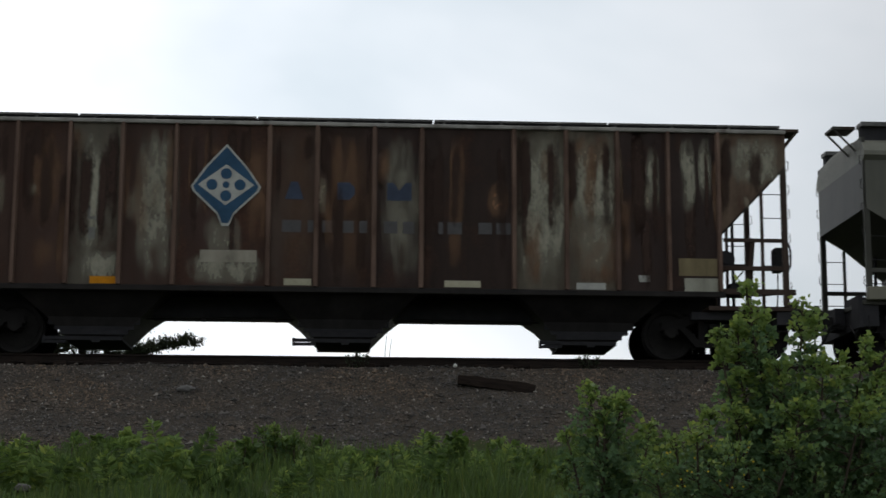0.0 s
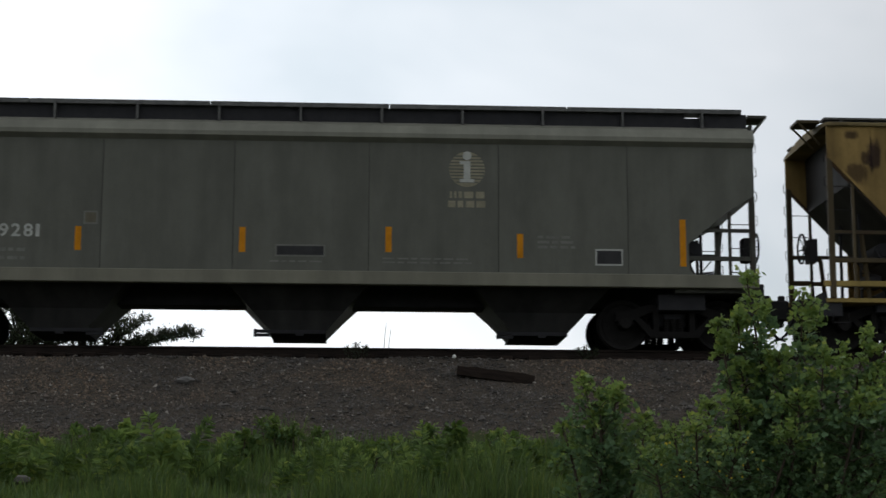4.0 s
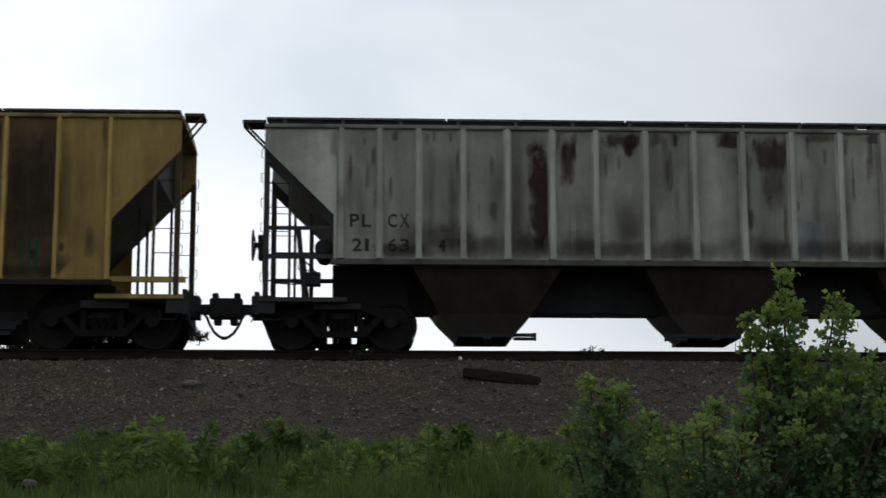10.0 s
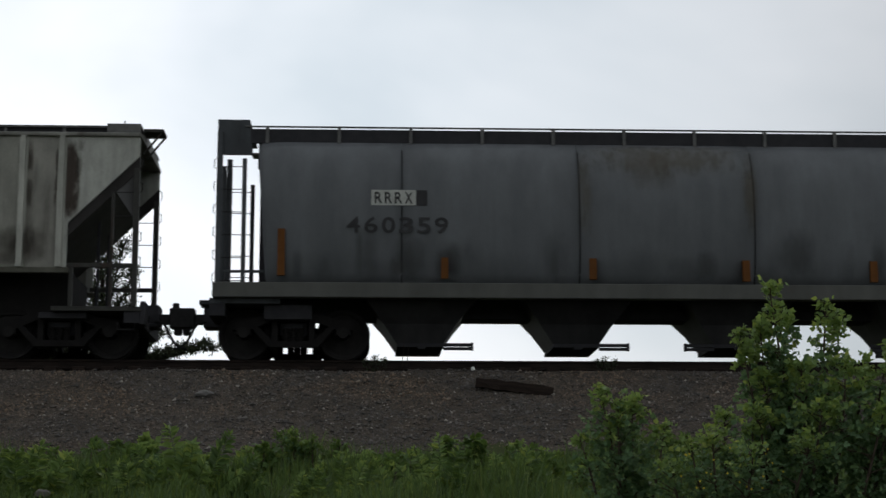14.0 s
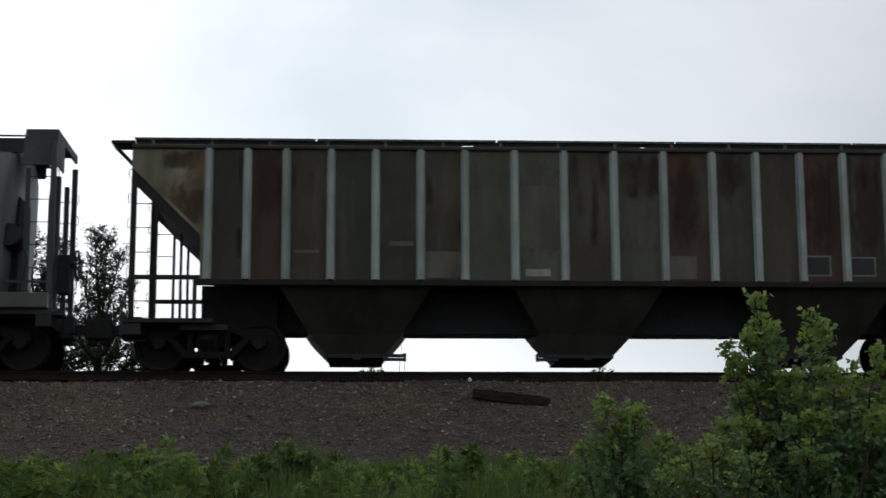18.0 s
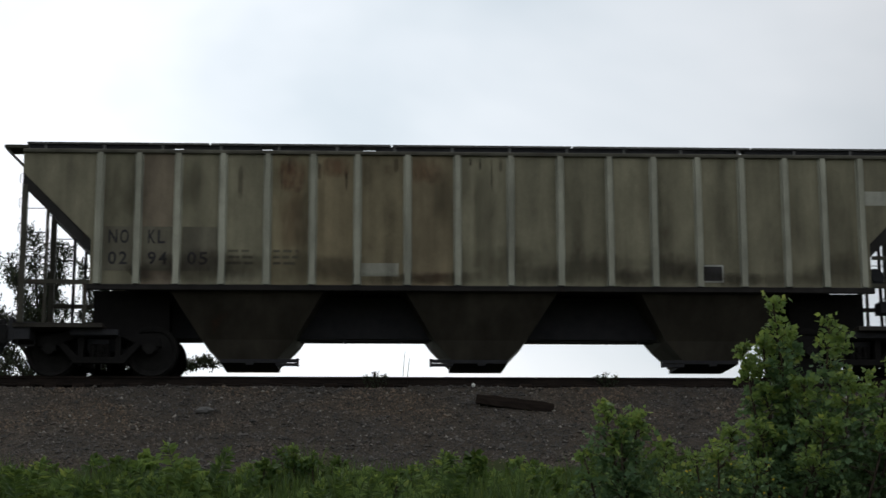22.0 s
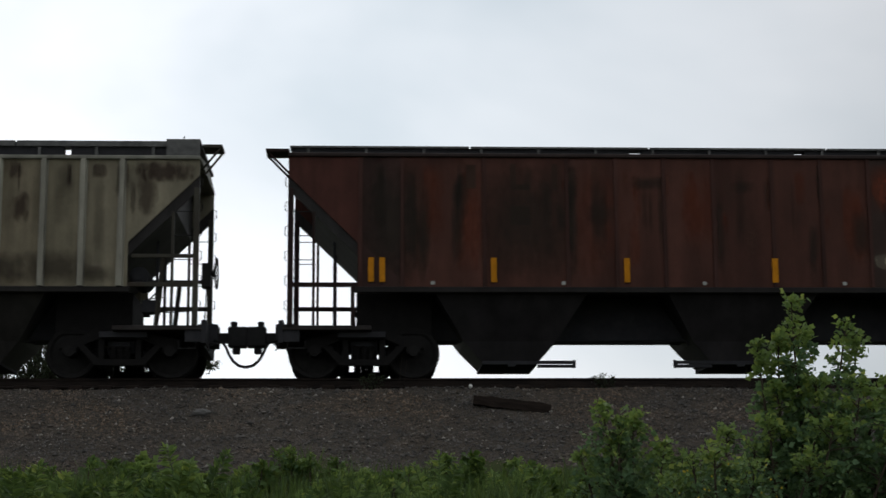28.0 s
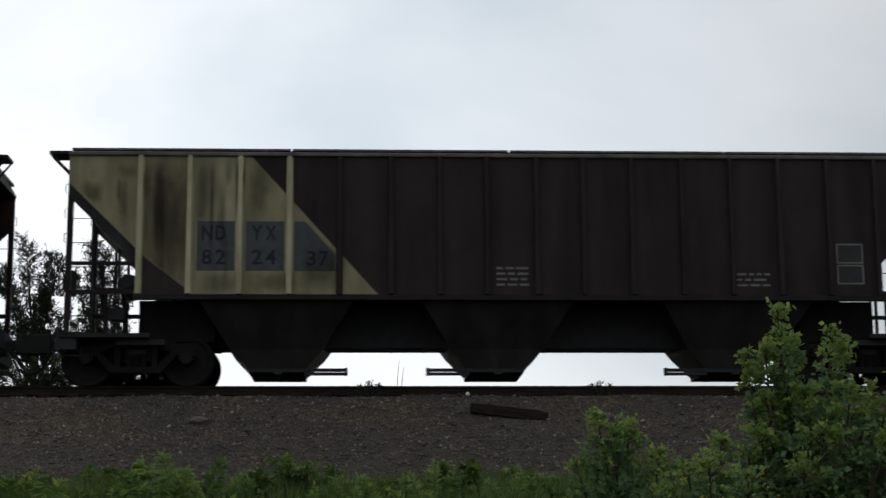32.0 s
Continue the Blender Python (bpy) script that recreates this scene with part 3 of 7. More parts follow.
    for s in (-1, 1):
        a, b = sorted((s * 1.47, s * 1.55))
        part("top_chord", boxes((-half, half, a, b, zt - 0.055, zt + 0.015)), PAINT, car, "top side chord", bevel=0.012, color=top_col)
        a, b = sorted((s * 1.44, s * 1.535))
        part("side_sill", boxes((-half + xs - 0.05, half - xs + 0.05, a, b, zb - 0.09, zb + 0.015)), PAINT, car, "side sill", bevel=0.012, color=S.get("sill_color", (0.02, 0.018, 0.017, 0.3)))
    bm = bmesh.new()
    prof = [(-1.53, zt + 0.012), (-1.1, zt + 0.07), (-0.5, zt + 0.13), (0, zt + 0.14), (0.5, zt + 0.13), (1.1, zt + 0.07), (1.53, zt + 0.012), (1.46, zt - 0.03), (-1.46, zt - 0.03)]
    loft(bm, [[(-half, y, z) for y, z in prof], [(half, y, z) for y, z in prof]])
    part("roof", bm, PAINT, car, "low arched steel roof", color=top_col)
    part("hatch_cover", boxes((-half + 0.9, half - 0.9, -0.32, 0.32, zt + 0.12, zt + 0.24)), PAINT, car, "long trough hatch cover", bevel=0.02, color=top_col)
    wz = S["walk_z"]
    for s in (-1, 1):
        y0, y1 = sorted((s * 1.02, s * 1.34))
        n = max(2, int(L / 3.2))
        for k in range(n):
            a, b = -half + 0.02 + k * (L - 0.04) / n, -half + (k + 1) * (L - 0.04) / n
            part("running_board", boxes((a, b - 0.012, y0, y1, wz - S.get("walk_t", 0.035), wz)), GRATE, car, color=top_col)
        x = -half + 0.05
        rw = random.Random(int(S["left"] * 3) + s)
        while x < half - 0.1:
            e = min(half - 0.05, x + rw.uniform(1.4, 3.6))
            # Added dark strips close the gap between roof and walk.
            part("walk_apron", boxes((x + 0.002, e - 0.002, y0 + 0.06, y1 - 0.06, zt + 0.02, wz - 0.03)), UNDER, car, "dark strip closing the gap under the roof walk")
            x = e + (rw.uniform(0.08, 0.28) if rw.random() < S.get("slots", 0.4) else 0.0)
        me = mesh_of("walk_bracket", boxes((-0.025, 0.025, y0 + 0.02, y1 - 0.02, zt + 0.01, wz - 0.02)), GRATE)
        x = -half + 0.35
        while x < half - 0.2:
            piece("walk_bracket", me, car, (x, 0, 0))
            x += S.get("walk_step", 1.05)
    if S.get("end_box"):
        for e in S["end_box"]:
            a, b = sorted((e * (half - 0.02), e * (half - 0.62)))
            part("hatch_platform", boxes((a, b, -1.40, 1.40, wz - 0.02, wz + 0.025), (a, b, -1.42, -1.38, zt, wz + 0.02)), GRATE, car, "raised platform at the roof end", color=top_col)
            part("roof_stud", tubes([((a + b) / 2, -1.3, wz), ((a + b) / 2, -1.3, wz + 0.10)], r=0.012), BLACK, car)
    # under the body
    cells, x = [(e * (half - 0.1) if e < 0 else half - xs, e * (half - xs) if e < 0 else half - 0.1, -0.33, 0.33, 0.81, 0.96) for e in (-1, 1)], -half + xs
    for a, e, z0, z1 in S.get("openings", ()):
        cells += [(x, a - half, -0.33, 0.33, 0.81, zb - 0.02), (a - half, e - half, -0.33, 0.33, 0.81, z0), (a - half, e - half, -0.33, 0.33, z1, zb - 0.02)]
        x = e - half
    cells.append((x, half - xs, -0.33, 0.33, 0.81, zb - 0.02))
    for cell in cells:
        part("centre_sill", boxes(cell), UNDER, car, "dark centre sill")
    hopper_bays(car, half, S)
    hang_pipes(car, half, S)
    for end in (-1, 1):
        car_end(car, end, half, S)
    return car, half - 0.06      # markings are set out from the left end


FACE = -1.4925      # the outer face of the side sheets
RIBBED = [1.38, 2.07, 2.77, 3.57, 4.37, 5.18, 5.98, 6.88, 7.78]      # posts from either end
WIDE = [1.26, 2.18, 3.11, 4.04, 4.99, 6.66, 7.51]


def diamond_badge(car, half, x, z, w, h, y, worn=False):
    """A blue leaf-shaped badge with a pale rim, a pale lozenge and five blue dots."""
    def leaf(k):
        return [(0.0, k * h * 0.5), (-k * w * 0.30, k * h * 0.22), (-k * w * 0.50, -k * h * 0.02), (-k * w * 0.47, -k * h * 0.08), (-k * w * 0.12, -k * h * 0.36), (-k * w * 0.05, -k * h * 0.5),
                (k * w * 0.05, -k * h * 0.5), (k * w * 0.12, -k * h * 0.36), (k * w * 0.47, -k * h * 0.08), (k * w * 0.50, -k * h * 0.02), (k * w * 0.30, k * h * 0.22)]
    badge = part("badge", made(prism, leaf(1.0), y - 0.003, y), DUSTY_L if worn else WHITE_L, car, "pale rimmed blue leaf-shaped badge", at=(x - half, 0, z))
    part("badge_field", made(prism, leaf(0.93), y - 0.006, y - 0.003), DEEPBLUE_L if worn else BLUE_L, badge)
    part("lozenge", made(prism, [(-w * 0.40, 0), (0, -h * 0.25), (w * 0.40, 0), (0, h * 0.25)], y - 0.009, y - 0.006), DUSTY_L if worn else WHITE_L, badge)
    for dx, dz in ((0.20, 0), (-0.20, 0), (0, 0.135), (0, -0.135), (0, 0)):
        part("dot", made(disc, (dx * w, y - 0.0105, dz * h), "y", 0, w * (0.08 if dx or dz else 0.05), 0.003, 16), DEEPBLUE_L if worn else BLUE_L, badge)


OXIDE, DIRT, PALE_S, TAN_S, LIGHT, REDS = (0.045, 0.027, 0.021), (0.034, 0.026, 0.020), (0.29, 0.255, 0.19), (0.20, 0.115, 0.068), (0.125, 0.12, 0.098), (0.16, 0.042, 0.022)


def stains(car, half, color, rows, label="soft-edged stain"):
    """Rust, dirt and paint remnants on the near side. rows: x from, x to, z from, z to, strength."""
    for k, (x0, x1, z0, z1, strength) in enumerate(rows):
        depth = (0.0135 if color is DIRT else 0.0008) + 0.00015 * k
        gx, gz = 0.16 * (x1 - x0), 0.10 * (z1 - z0)
        L, xs, lift = S["length"], S["xs"], S.get("lift", 0.12)
        poly = [(max(0.03, x0 - gx), max(S["bottom"] + 0.01, z0 - gz)), (min(L - 0.03, x1 + gx), max(S["bottom"] + 0.01, z0 - gz)),
                (min(L - 0.03, x1 + gx), min(S["top"] - 0.06, z1 + gz)), (max(0.03, x0 - gx), min(S["top"] - 0.06, z1 + gz))]
        poly = clip_poly(poly, (0.0, S["zs1"] + lift + 0.01), (xs, S["zs2"] + lift + 0.01)) if x0 - gx < xs else poly
        poly = clip_poly(poly, (L - xs, S["zs2"] + lift + 0.01), (L, S["zs1"] + lift + 0.01)) if x1 + gx > L - xs else poly
        if len(poly) < 3 or poly[1][0] - poly[0][0] < 0.01:
            continue
        cx = sum(p[0] for p in poly) / len(poly)
        bm = bmesh.new()
        bm.faces.new([bm.verts.new((x - cx, 0, z)) for x, z in poly])
        part("stain", bm, {DIRT: SOOT, OXIDE: STAIN}.get(color, WASH), car, label, color=(*color, strength), at=(cx - half, FACE - depth, 0))


def block_letters(car, half, items, mat, y, label="faded painted block mark"):
    """Marks that stand for a name: plain blocks of its size and colour."""
    for x0, x1, z0, z1 in items:
        plate("painted_block", x0 - half, x1 - half, z0, z1, mat, car, y, label)


def streaks(car, half, color, count, seed, x0, x1, top, drop, wide, strength, label="thin vertical rust streak"):
    """Runs that start under the roof edge and thin out downwards."""
    rs = random.Random(seed)
    rows = []
    for _ in range(count):
        x, w, z = rs.uniform(x0, x1), wide * rs.uniform(0.5, 1.6), top - rs.uniform(0.0, 0.5) * rs.choice((0.1, 1, 3))
        rows.append((x, x + w, z - drop * rs.uniform(0.3, 1.2), z, strength * rs.uniform(0.6, 1.2)))
    stains(car, half, color, rows, label)


def grime(car, half, seed, strength):
    """Road dirt thrown up along the foot of the side."""
    rs = random.Random(seed)
    rows, x = [], 1.35
    while x < S["length"] - 1.6:
        w = rs.uniform(0.5, 1.5)
        rows.append((x, min(x + w, S["length"] - 1.3), S["bottom"] - 0.1, S["bottom"] + rs.uniform(0.2, 0.75), strength * rs.uniform(0.5, 1.2)))
        x += w * rs.uniform(0.6, 0.9)
    stains(car, half, DIRT, rows, "dirt along the foot of the side")


def name_shapes(car, half, rows, mat, y, rim=None):
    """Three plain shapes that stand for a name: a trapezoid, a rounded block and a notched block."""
    for k, (x0, x1, z0, z1) in enumerate(rows):
        w, h = x1 - x0, z1 - z0
        outline = ([(0, 0), (1, 0), (0.68, 1), (0.32, 1)], [(0, 0), (0.7, 0), (1, 0.3), (1, 0.7), (0.7, 1), (0, 1)], [(0, 0), (1, 0), (1, 1), (0.75, 1), (0.5, 0.55), (0.25, 1), (0, 1)])[k]
        pts = [(x0 + a * w - half, z0 + c * h) for a, c in outline]
        if rim:
            cx, cz = (x0 + x1) / 2 - half, (z0 + z1) / 2
            big = [(cx + (a - cx) * (1 + 0.07 / w), cz + (c - cz) * (1 + 0.06 / h)) for a, c in pts]
            part("painted_rim", made(prism, big, y - 0.003, y), rim, car, "pale rim of a painted shape")
        part("painted_shape", made(prism, pts, y - 0.006, y - 0.002), mat, car, "faded blue painted shape")


def text_rows(car, half, x0, x1, z1, n, mat, y, pitch=0.085, high=0.045):
    """Small writing that cannot be read, as bars."""
    rnd = random.Random(int(x0 * 100 + z1 * 10))
    for k in range(n):
        x = x0
        while x < x1 - 0.05:
            w = min(rnd.uniform(0.08, 0.24), x1 - x)
            plate("small_writing", x - half, x + w - half, z1 - k * pitch - high, z1 - k * pitch, mat, car, y)
            x += w + 0.05


def window_frame_mark(car, half, x0, x1, z0, z1, mat, y, fill=None):
    """A data panel: a pale outline, with a dark field."""
    plate("data_panel", x0 - half, x1 - half, z0, z1, mat, car, y, "small data panel with a pale outline")
    plate("panel_field", x0 + 0.03 - half, x1 - 0.03 - half, z0 + 0.03, z1 - 0.03, fill or BLACK_L, car, y - 0.004)


A1 = dict(steps=True, length=16.05, top=4.20, bottom=1.20, zs1=3.53, zs2=2.25, xs=1.22, posts=WIDE, post_w=0.028, walk_z=4.35, gates=[3.55, 8.02, 12.50], handles=(1, 1, -1), truck=(1.22, 1.38), deck=0.97, sill_bar=1.23, lift=0.05)
A4 = dict(lift=0.24, length=16.47, top=4.05, bottom=1.60, zs1=3.40, zs2=2.18, xs=1.25, posts=RIBBED, post_w=0.046, walk_z=4.24, gates=[4.02, 8.22, 12.45], truck=(1.40, 1.40), deck=0.93)

# --- rust-eaten hopper ---
PALE = (0.29, 0.27, 0.21, 0.52)
S = dict(A1, left=-9.22, truck=(1.30, 1.21), gusset_color=(0.05, 0.034, 0.028, 0.4), handles=(-1, -1, -1), label="rust-eaten brown covered hopper car with pale paint remnants", color=(0.058, 0.034, 0.026, 0.6), post_color=(0.15, 0.098, 0.075, 0.5),
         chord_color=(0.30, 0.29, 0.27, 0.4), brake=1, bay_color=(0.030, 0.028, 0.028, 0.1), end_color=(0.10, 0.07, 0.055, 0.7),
         panels={3: (0.10, 0.088, 0.068, 0.62), 5: (0.046, 0.027, 0.022, 0.8), 6: (0.065, 0.045, 0.035, 0.7), 7: (0.040, 0.025, 0.020, 0.6), 8: (0.034, 0.022, 0.019, 0.5), 9: (0.034, 0.022, 0.018, 0.5), 10: (0.10, 0.088, 0.066, 0.62), 11: (0.11, 0.095, 0.072, 0.62), 12: (0.036, 0.024, 0.021, 0.5), 13: (0.036, 0.024, 0.021, 0.5), 14: (0.12, 0.085, 0.06, 0.62)})
car, half = covered_hopper(S)
diamond_badge(car, half, 5.83, 3.04, 1.25, 1.50, FACE - 0.012)
name_shapes(car, half, [(6.88, 7.22, 2.80, 3.12), (7.82, 8.13, 2.80, 3.12), (8.71, 9.15, 2.80, 3.13)], NAVY_L, FACE)
block_letters(car, half, [(6.84, 7.18, 2.20, 2.42), (7.30, 7.44, 2.20, 2.42), (7.56, 7.80, 2.20, 2.42), (7.92, 8.12, 2.20, 2.42), (8.22, 8.36, 2.20, 2.42), (8.66, 8.90, 2.20, 2.42), (9.00, 9.20, 2.20, 2.42), (9.64, 9.72, 2.20, 2.42), (9.80, 10.06, 2.20, 2.42), (10.36, 10.60, 2.21, 2.42), (10.68, 10.94, 2.21, 2.42)], GHOST_L, FACE)
plate("reflector", 3.48 - half, 3.98 - half, 1.23, 1.36, YELLOW_L, car, FACE, "amber reflector strip")
for a, b, z, m in ((6.89, 7.38, 1.24, CREAM_L), (9.75, 10.40, 1.24, CREAM_L), (12.12, 12.65, 1.23, WHITE_L), (13.25, 13.45, 1.38, WHITE_L)):
    plate("paint_patch", a - half, b - half, z, z + 0.12, m, car, FACE)
plate("paint_patch", 5.40 - half, 6.40 - half, 1.64, 1.86, PAINT, car, FACE, color=(0.33, 0.31, 0.25, 0.40))
plate("paint_patch", 13.98 - half, 14.68 - half, 1.50, 1.82, PAINT, car, FACE, color=(0.22, 0.18, 0.10, 0.30))
plate("paint_patch", 14.08 - half, 14.69 - half, 1.22, 1.46, PAINT, car, FACE, color=(0.34, 0.34, 0.28, 0.30))
block_letters(car, half, [(3.40, 3.45, 2.38, 2.62), (3.45, 3.56, 2.38, 2.43), (3.42, 3.54, 2.02, 2.24)], DIM_L, FACE)

CHALK = (0.31, 0.30, 0.235)
stains(car, half, CHALK, [(3.3, 3.62, 1.82, 3.99, 1.0), (3.35, 3.95, 1.26, 1.8, 0.85), (4.26, 4.95, 1.40, 3.98, 0.8), (5.29, 6.43, 1.26, 1.78, 0.85), (5.48, 6.07, 1.68, 2.45, 0.6), (8.66, 9.3, 1.47, 3.93, 0.5), (11.12, 11.98, 1.40, 4.0, 0.95), (11.2, 11.9, 2.4, 4.05, 0.8), (12.11, 12.93, 2.3, 4.06, 0.95), (12.2, 12.8, 1.5, 2.6, 0.6), (13.42, 13.64, 2.7, 3.8, 0.95), (14.05, 14.30, 2.7, 4.0, 0.9), (14.38, 14.60, 2.9, 4.05, 0.9), (15.0, 16.07, 3.2, 4.11, 0.85)], "pale paint remnant")
stains(car, half, TAN_S, [(2.38, 2.96, 2.65, 3.78, 0.45), (2.47, 2.85, 1.43, 2.03, 0.4), (6.21, 6.63, 2.07, 4.01, 0.6), (6.86, 7.39, 1.46, 3.94, 0.25), (7.63, 8.48, 1.46, 3.93, 0.35), (10.54, 10.86, 2.52, 3.13, 0.8), (12.11, 12.91, 1.33, 2.68, 0.45), (14.95, 16.12, 2.33, 3.6, 0.85), (12.26, 12.95, 1.35, 2.47, 0.5), (11.2, 11.5, 1.3, 2.6, 0.6)], "tan rusty paint remnant")
streaks(car, half, TAN_S, 34, 5, 0.3, 15.6, 4.1, 1.5, 0.16, 0.6, "orange-brown rust run")
streaks(car, half, OXIDE, 64, 6, 0.3, 15.6, 4.1, 1.7, 0.13, 0.85, "dark rust run")
streaks(car, half, PALE_S, 16, 7, 0.4, 15.5, 3.2, 0.6, 0.16, 0.6, "pale paint remnant")

# --- yellow hopper ---
YEL, OCHRE, DIRTY = (0.235, 0.152, 0.052, 0.24), (0.178, 0.113, 0.043, 0.32), (0.12, 0.079, 0.038, 0.36)
S = dict(A1, left=26.02, bare_end=1, label="dirty yellow covered hopper car with rust streaks", color=YEL, gusset_color=(0.11, 0.068, 0.04, 0.4), post_color=(0.52, 0.36, 0.125, 0.16), chord_color=(0.22, 0.17, 0.08, 0.35), brake=-1,
         bay_color=(0.030, 0.028, 0.028, 0.1), end_color=(0.13, 0.10, 0.055, 0.5), deck_color=(0.34, 0.25, 0.08, 0.3),
         panels={0: (0.28, 0.188, 0.066, 0.24), 1: YEL, 2: OCHRE, 3: YEL, 4: OCHRE, 5: DIRTY, 6: OCHRE, 7: YEL, 8: OCHRE, 9: (0.255, 0.168, 0.058, 0.22), 10: (0.27, 0.18, 0.062, 0.22), 11: (0.225, 0.143, 0.052, 0.28), 12: DIRTY, 13: (0.30, 0.203, 0.07, 0.18), 14: (0.33, 0.228, 0.08, 0.14)})
car, half = covered_hopper(S)
diamond_badge(car, half, 5.82, 3.20, 1.25, 1.36, FACE, True)
name_shapes(car, half, [(6.94, 7.33, 2.96, 3.30), (7.85, 8.19, 2.96, 3.31), (8.66, 9.10, 2.96, 3.31)], DEEPBLUE_L, FACE, DIM_L)
ring = part("spray_ring", made(disc, (10.08 - half, FACE - 0.002, 2.02), "y", 0.20, 0.26, 0.003, 24), GREEN_L, car, "green sprayed ring")
part("spray_stroke", boxes((10.02 - half, 10.09 - half, FACE - 0.004, FACE, 1.62, 2.46)), GREEN_L, ring)
for x0, x1, z0, z1 in ((3.35, 3.75, 1.50, 1.60), (3.30, 3.80, 1.90, 1.98), (3.32, 3.42, 1.55, 1.95), (3.66, 3.76, 1.55, 1.95), (3.48, 3.58, 1.60, 1.90), (13.20, 13.26, 1.35, 1.95), (13.34, 13.40, 1.35, 1.95), (13.46, 13.52, 1.40, 1.9)):
    plate("spray_stroke", x0 - half, x1 - half, z0, z1, GREEN_L, car, FACE)
block_letters(car, half, [(2.55, 2.75, 2.10, 2.30), (2.82, 3.0, 2.10, 2.30), (3.25, 3.40, 2.10, 2.30), (3.55, 3.75, 2.10, 2.30)], DARKRED_L, FACE)

stains(car, half, DIRT, [(4.2, 4.91, 1.47, 3.92, 0.35), (5.04, 5.77, 1.47, 3.92, 0.65), (5.89, 6.51, 1.47, 3.92, 0.25), (8.71, 9.33, 1.47, 3.92, 0.85), (9.36, 9.78, 1.47, 3.92, 0.75), (10.14, 10.21, 2.46, 4.03, 0.7), (12.9, 13.82, 1.47, 3.92, 0.65), (10.86, 11.02, 1.46, 3.93, 0.4), (12.0, 12.82, 2.68, 4.06, 0.25), (6.7, 7.42, 1.27, 1.89, 0.4), (7.61, 8.47, 1.24, 1.64, 0.35), (11.03, 11.87, 1.25, 1.66, 0.35)], "dark sooty dirt")
stains(car, half, DIRT, [(12.04, 12.8, 1.29, 2.17, 0.15), (2.27, 3.11, 1.47, 3.92, 0.65), (1.3, 2.2, 1.25, 1.76, 0.55), (4.1, 5.0, 1.47, 3.92, 0.35), (3.13, 4.03, 1.34, 2.65, 0.25), (10.48, 10.83, 1.67, 3.96, 0.2)], "dark sooty dirt")
stains(car, half, OXIDE, [(12.04, 12.76, 1.57, 2.34, 0.18), (7.76, 8.13, 1.68, 2.02, 0.4), (6.66, 7.19, 2.82, 4.07, 0.25), (9.77, 10.1, 1.4, 1.9, 0.25), (0.71, 0.94, 3.34, 3.92, 0.75), (1.02, 1.19, 3.47, 3.76, 0.7), (0.58, 0.76, 3.42, 3.68, 0.6), (0.29, 0.53, 3.9, 4.07, 0.6), (0.23, 0.66, 3.03, 3.44, 0.5), (-0.14, 0.25, 2.92, 3.34, 0.4), (1.83, 2.14, 3.15, 3.77, 0.3), (3.57, 3.73, 3.16, 3.32, 0.6)], "dark rust stain")
streaks(car, half, OXIDE, 26, 8, 0.4, 15.6, 4.1, 0.7, 0.05, 0.5)
streaks(car, half, DIRT, 26, 9, 1.3, 15.0, 2.2, 0.6, 0.22, 0.4, "brown dirt run")
grime(car, half, 61, 0.55)
streaks(car, half, OXIDE, 40, 71, 1.4, 15.4, 2.6, 0.22, 0.10, 0.5, "small rust spot")
streaks(car, half, DIRT, 30, 72, 1.4, 15.0, 4.1, 2.2, 0.20, 0.30, "brown dirt run")

# --- pale grey hopper ---
GREY = (0.285, 0.285, 0.25, 0.20)
S = dict(A4, left=43.55, length=16.45, label="pale grey-green covered hopper car with rust runs", color=GREY, post_color=(0.43, 0.435, 0.39, 0.16), chord_color=(0.20, 0.20, 0.18, 0.4), brake=-1, end_box=(1,),
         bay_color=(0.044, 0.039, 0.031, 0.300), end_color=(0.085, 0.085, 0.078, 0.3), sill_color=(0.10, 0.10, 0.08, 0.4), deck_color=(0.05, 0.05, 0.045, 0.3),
         panels={0: (0.40, 0.42, 0.38, 0.10), 5: (0.27, 0.27, 0.24, 0.28), 10: (0.28, 0.28, 0.25, 0.30), 17: (0.27, 0.265, 0.235, 0.30), 18: (0.42, 0.43, 0.39, 0.10)})
car, half = covered_hopper(S)
for body, x0, x1, z0, z1 in (("PL", 1.48, 1.86, 2.20, 2.43), ("-", 1.98, 2.08, 2.28, 2.33), ("CX", 2.16, 2.54, 2.20, 2.43), ("21", 1.52, 1.82, 1.76, 1.98), ("63", 2.16, 2.54, 1.76, 1.98), ("4", 3.06, 3.20, 1.76, 1.97)):
    stencil(body, x0 - half, x1 - half, z0, z1, BLACK_L, car, FACE - 0.003)
window_frame_mark(car, half, 12.17, 12.60, 1.76, 2.10, WHITE_L, FACE)
window_frame_mark(car, half, 12.96, 13.38, 1.76, 2.13, WHITE_L, FACE)
plate("paint_patch", 11.15 - half, 11.80 - half, 1.66, 2.10, PAINT, car, FACE, color=(0.50, 0.50, 0.45, 0.12))
plate("paint_patch", 9.50 - half, 10.1 - half, 1.70, 2.35, PAINT, car, FACE, color=(0.30, 0.34, 0.36, 0.15))
text_rows(car, half, 4.30, 4.75, 2.2, 3, DIM_L, FACE, 0.15)

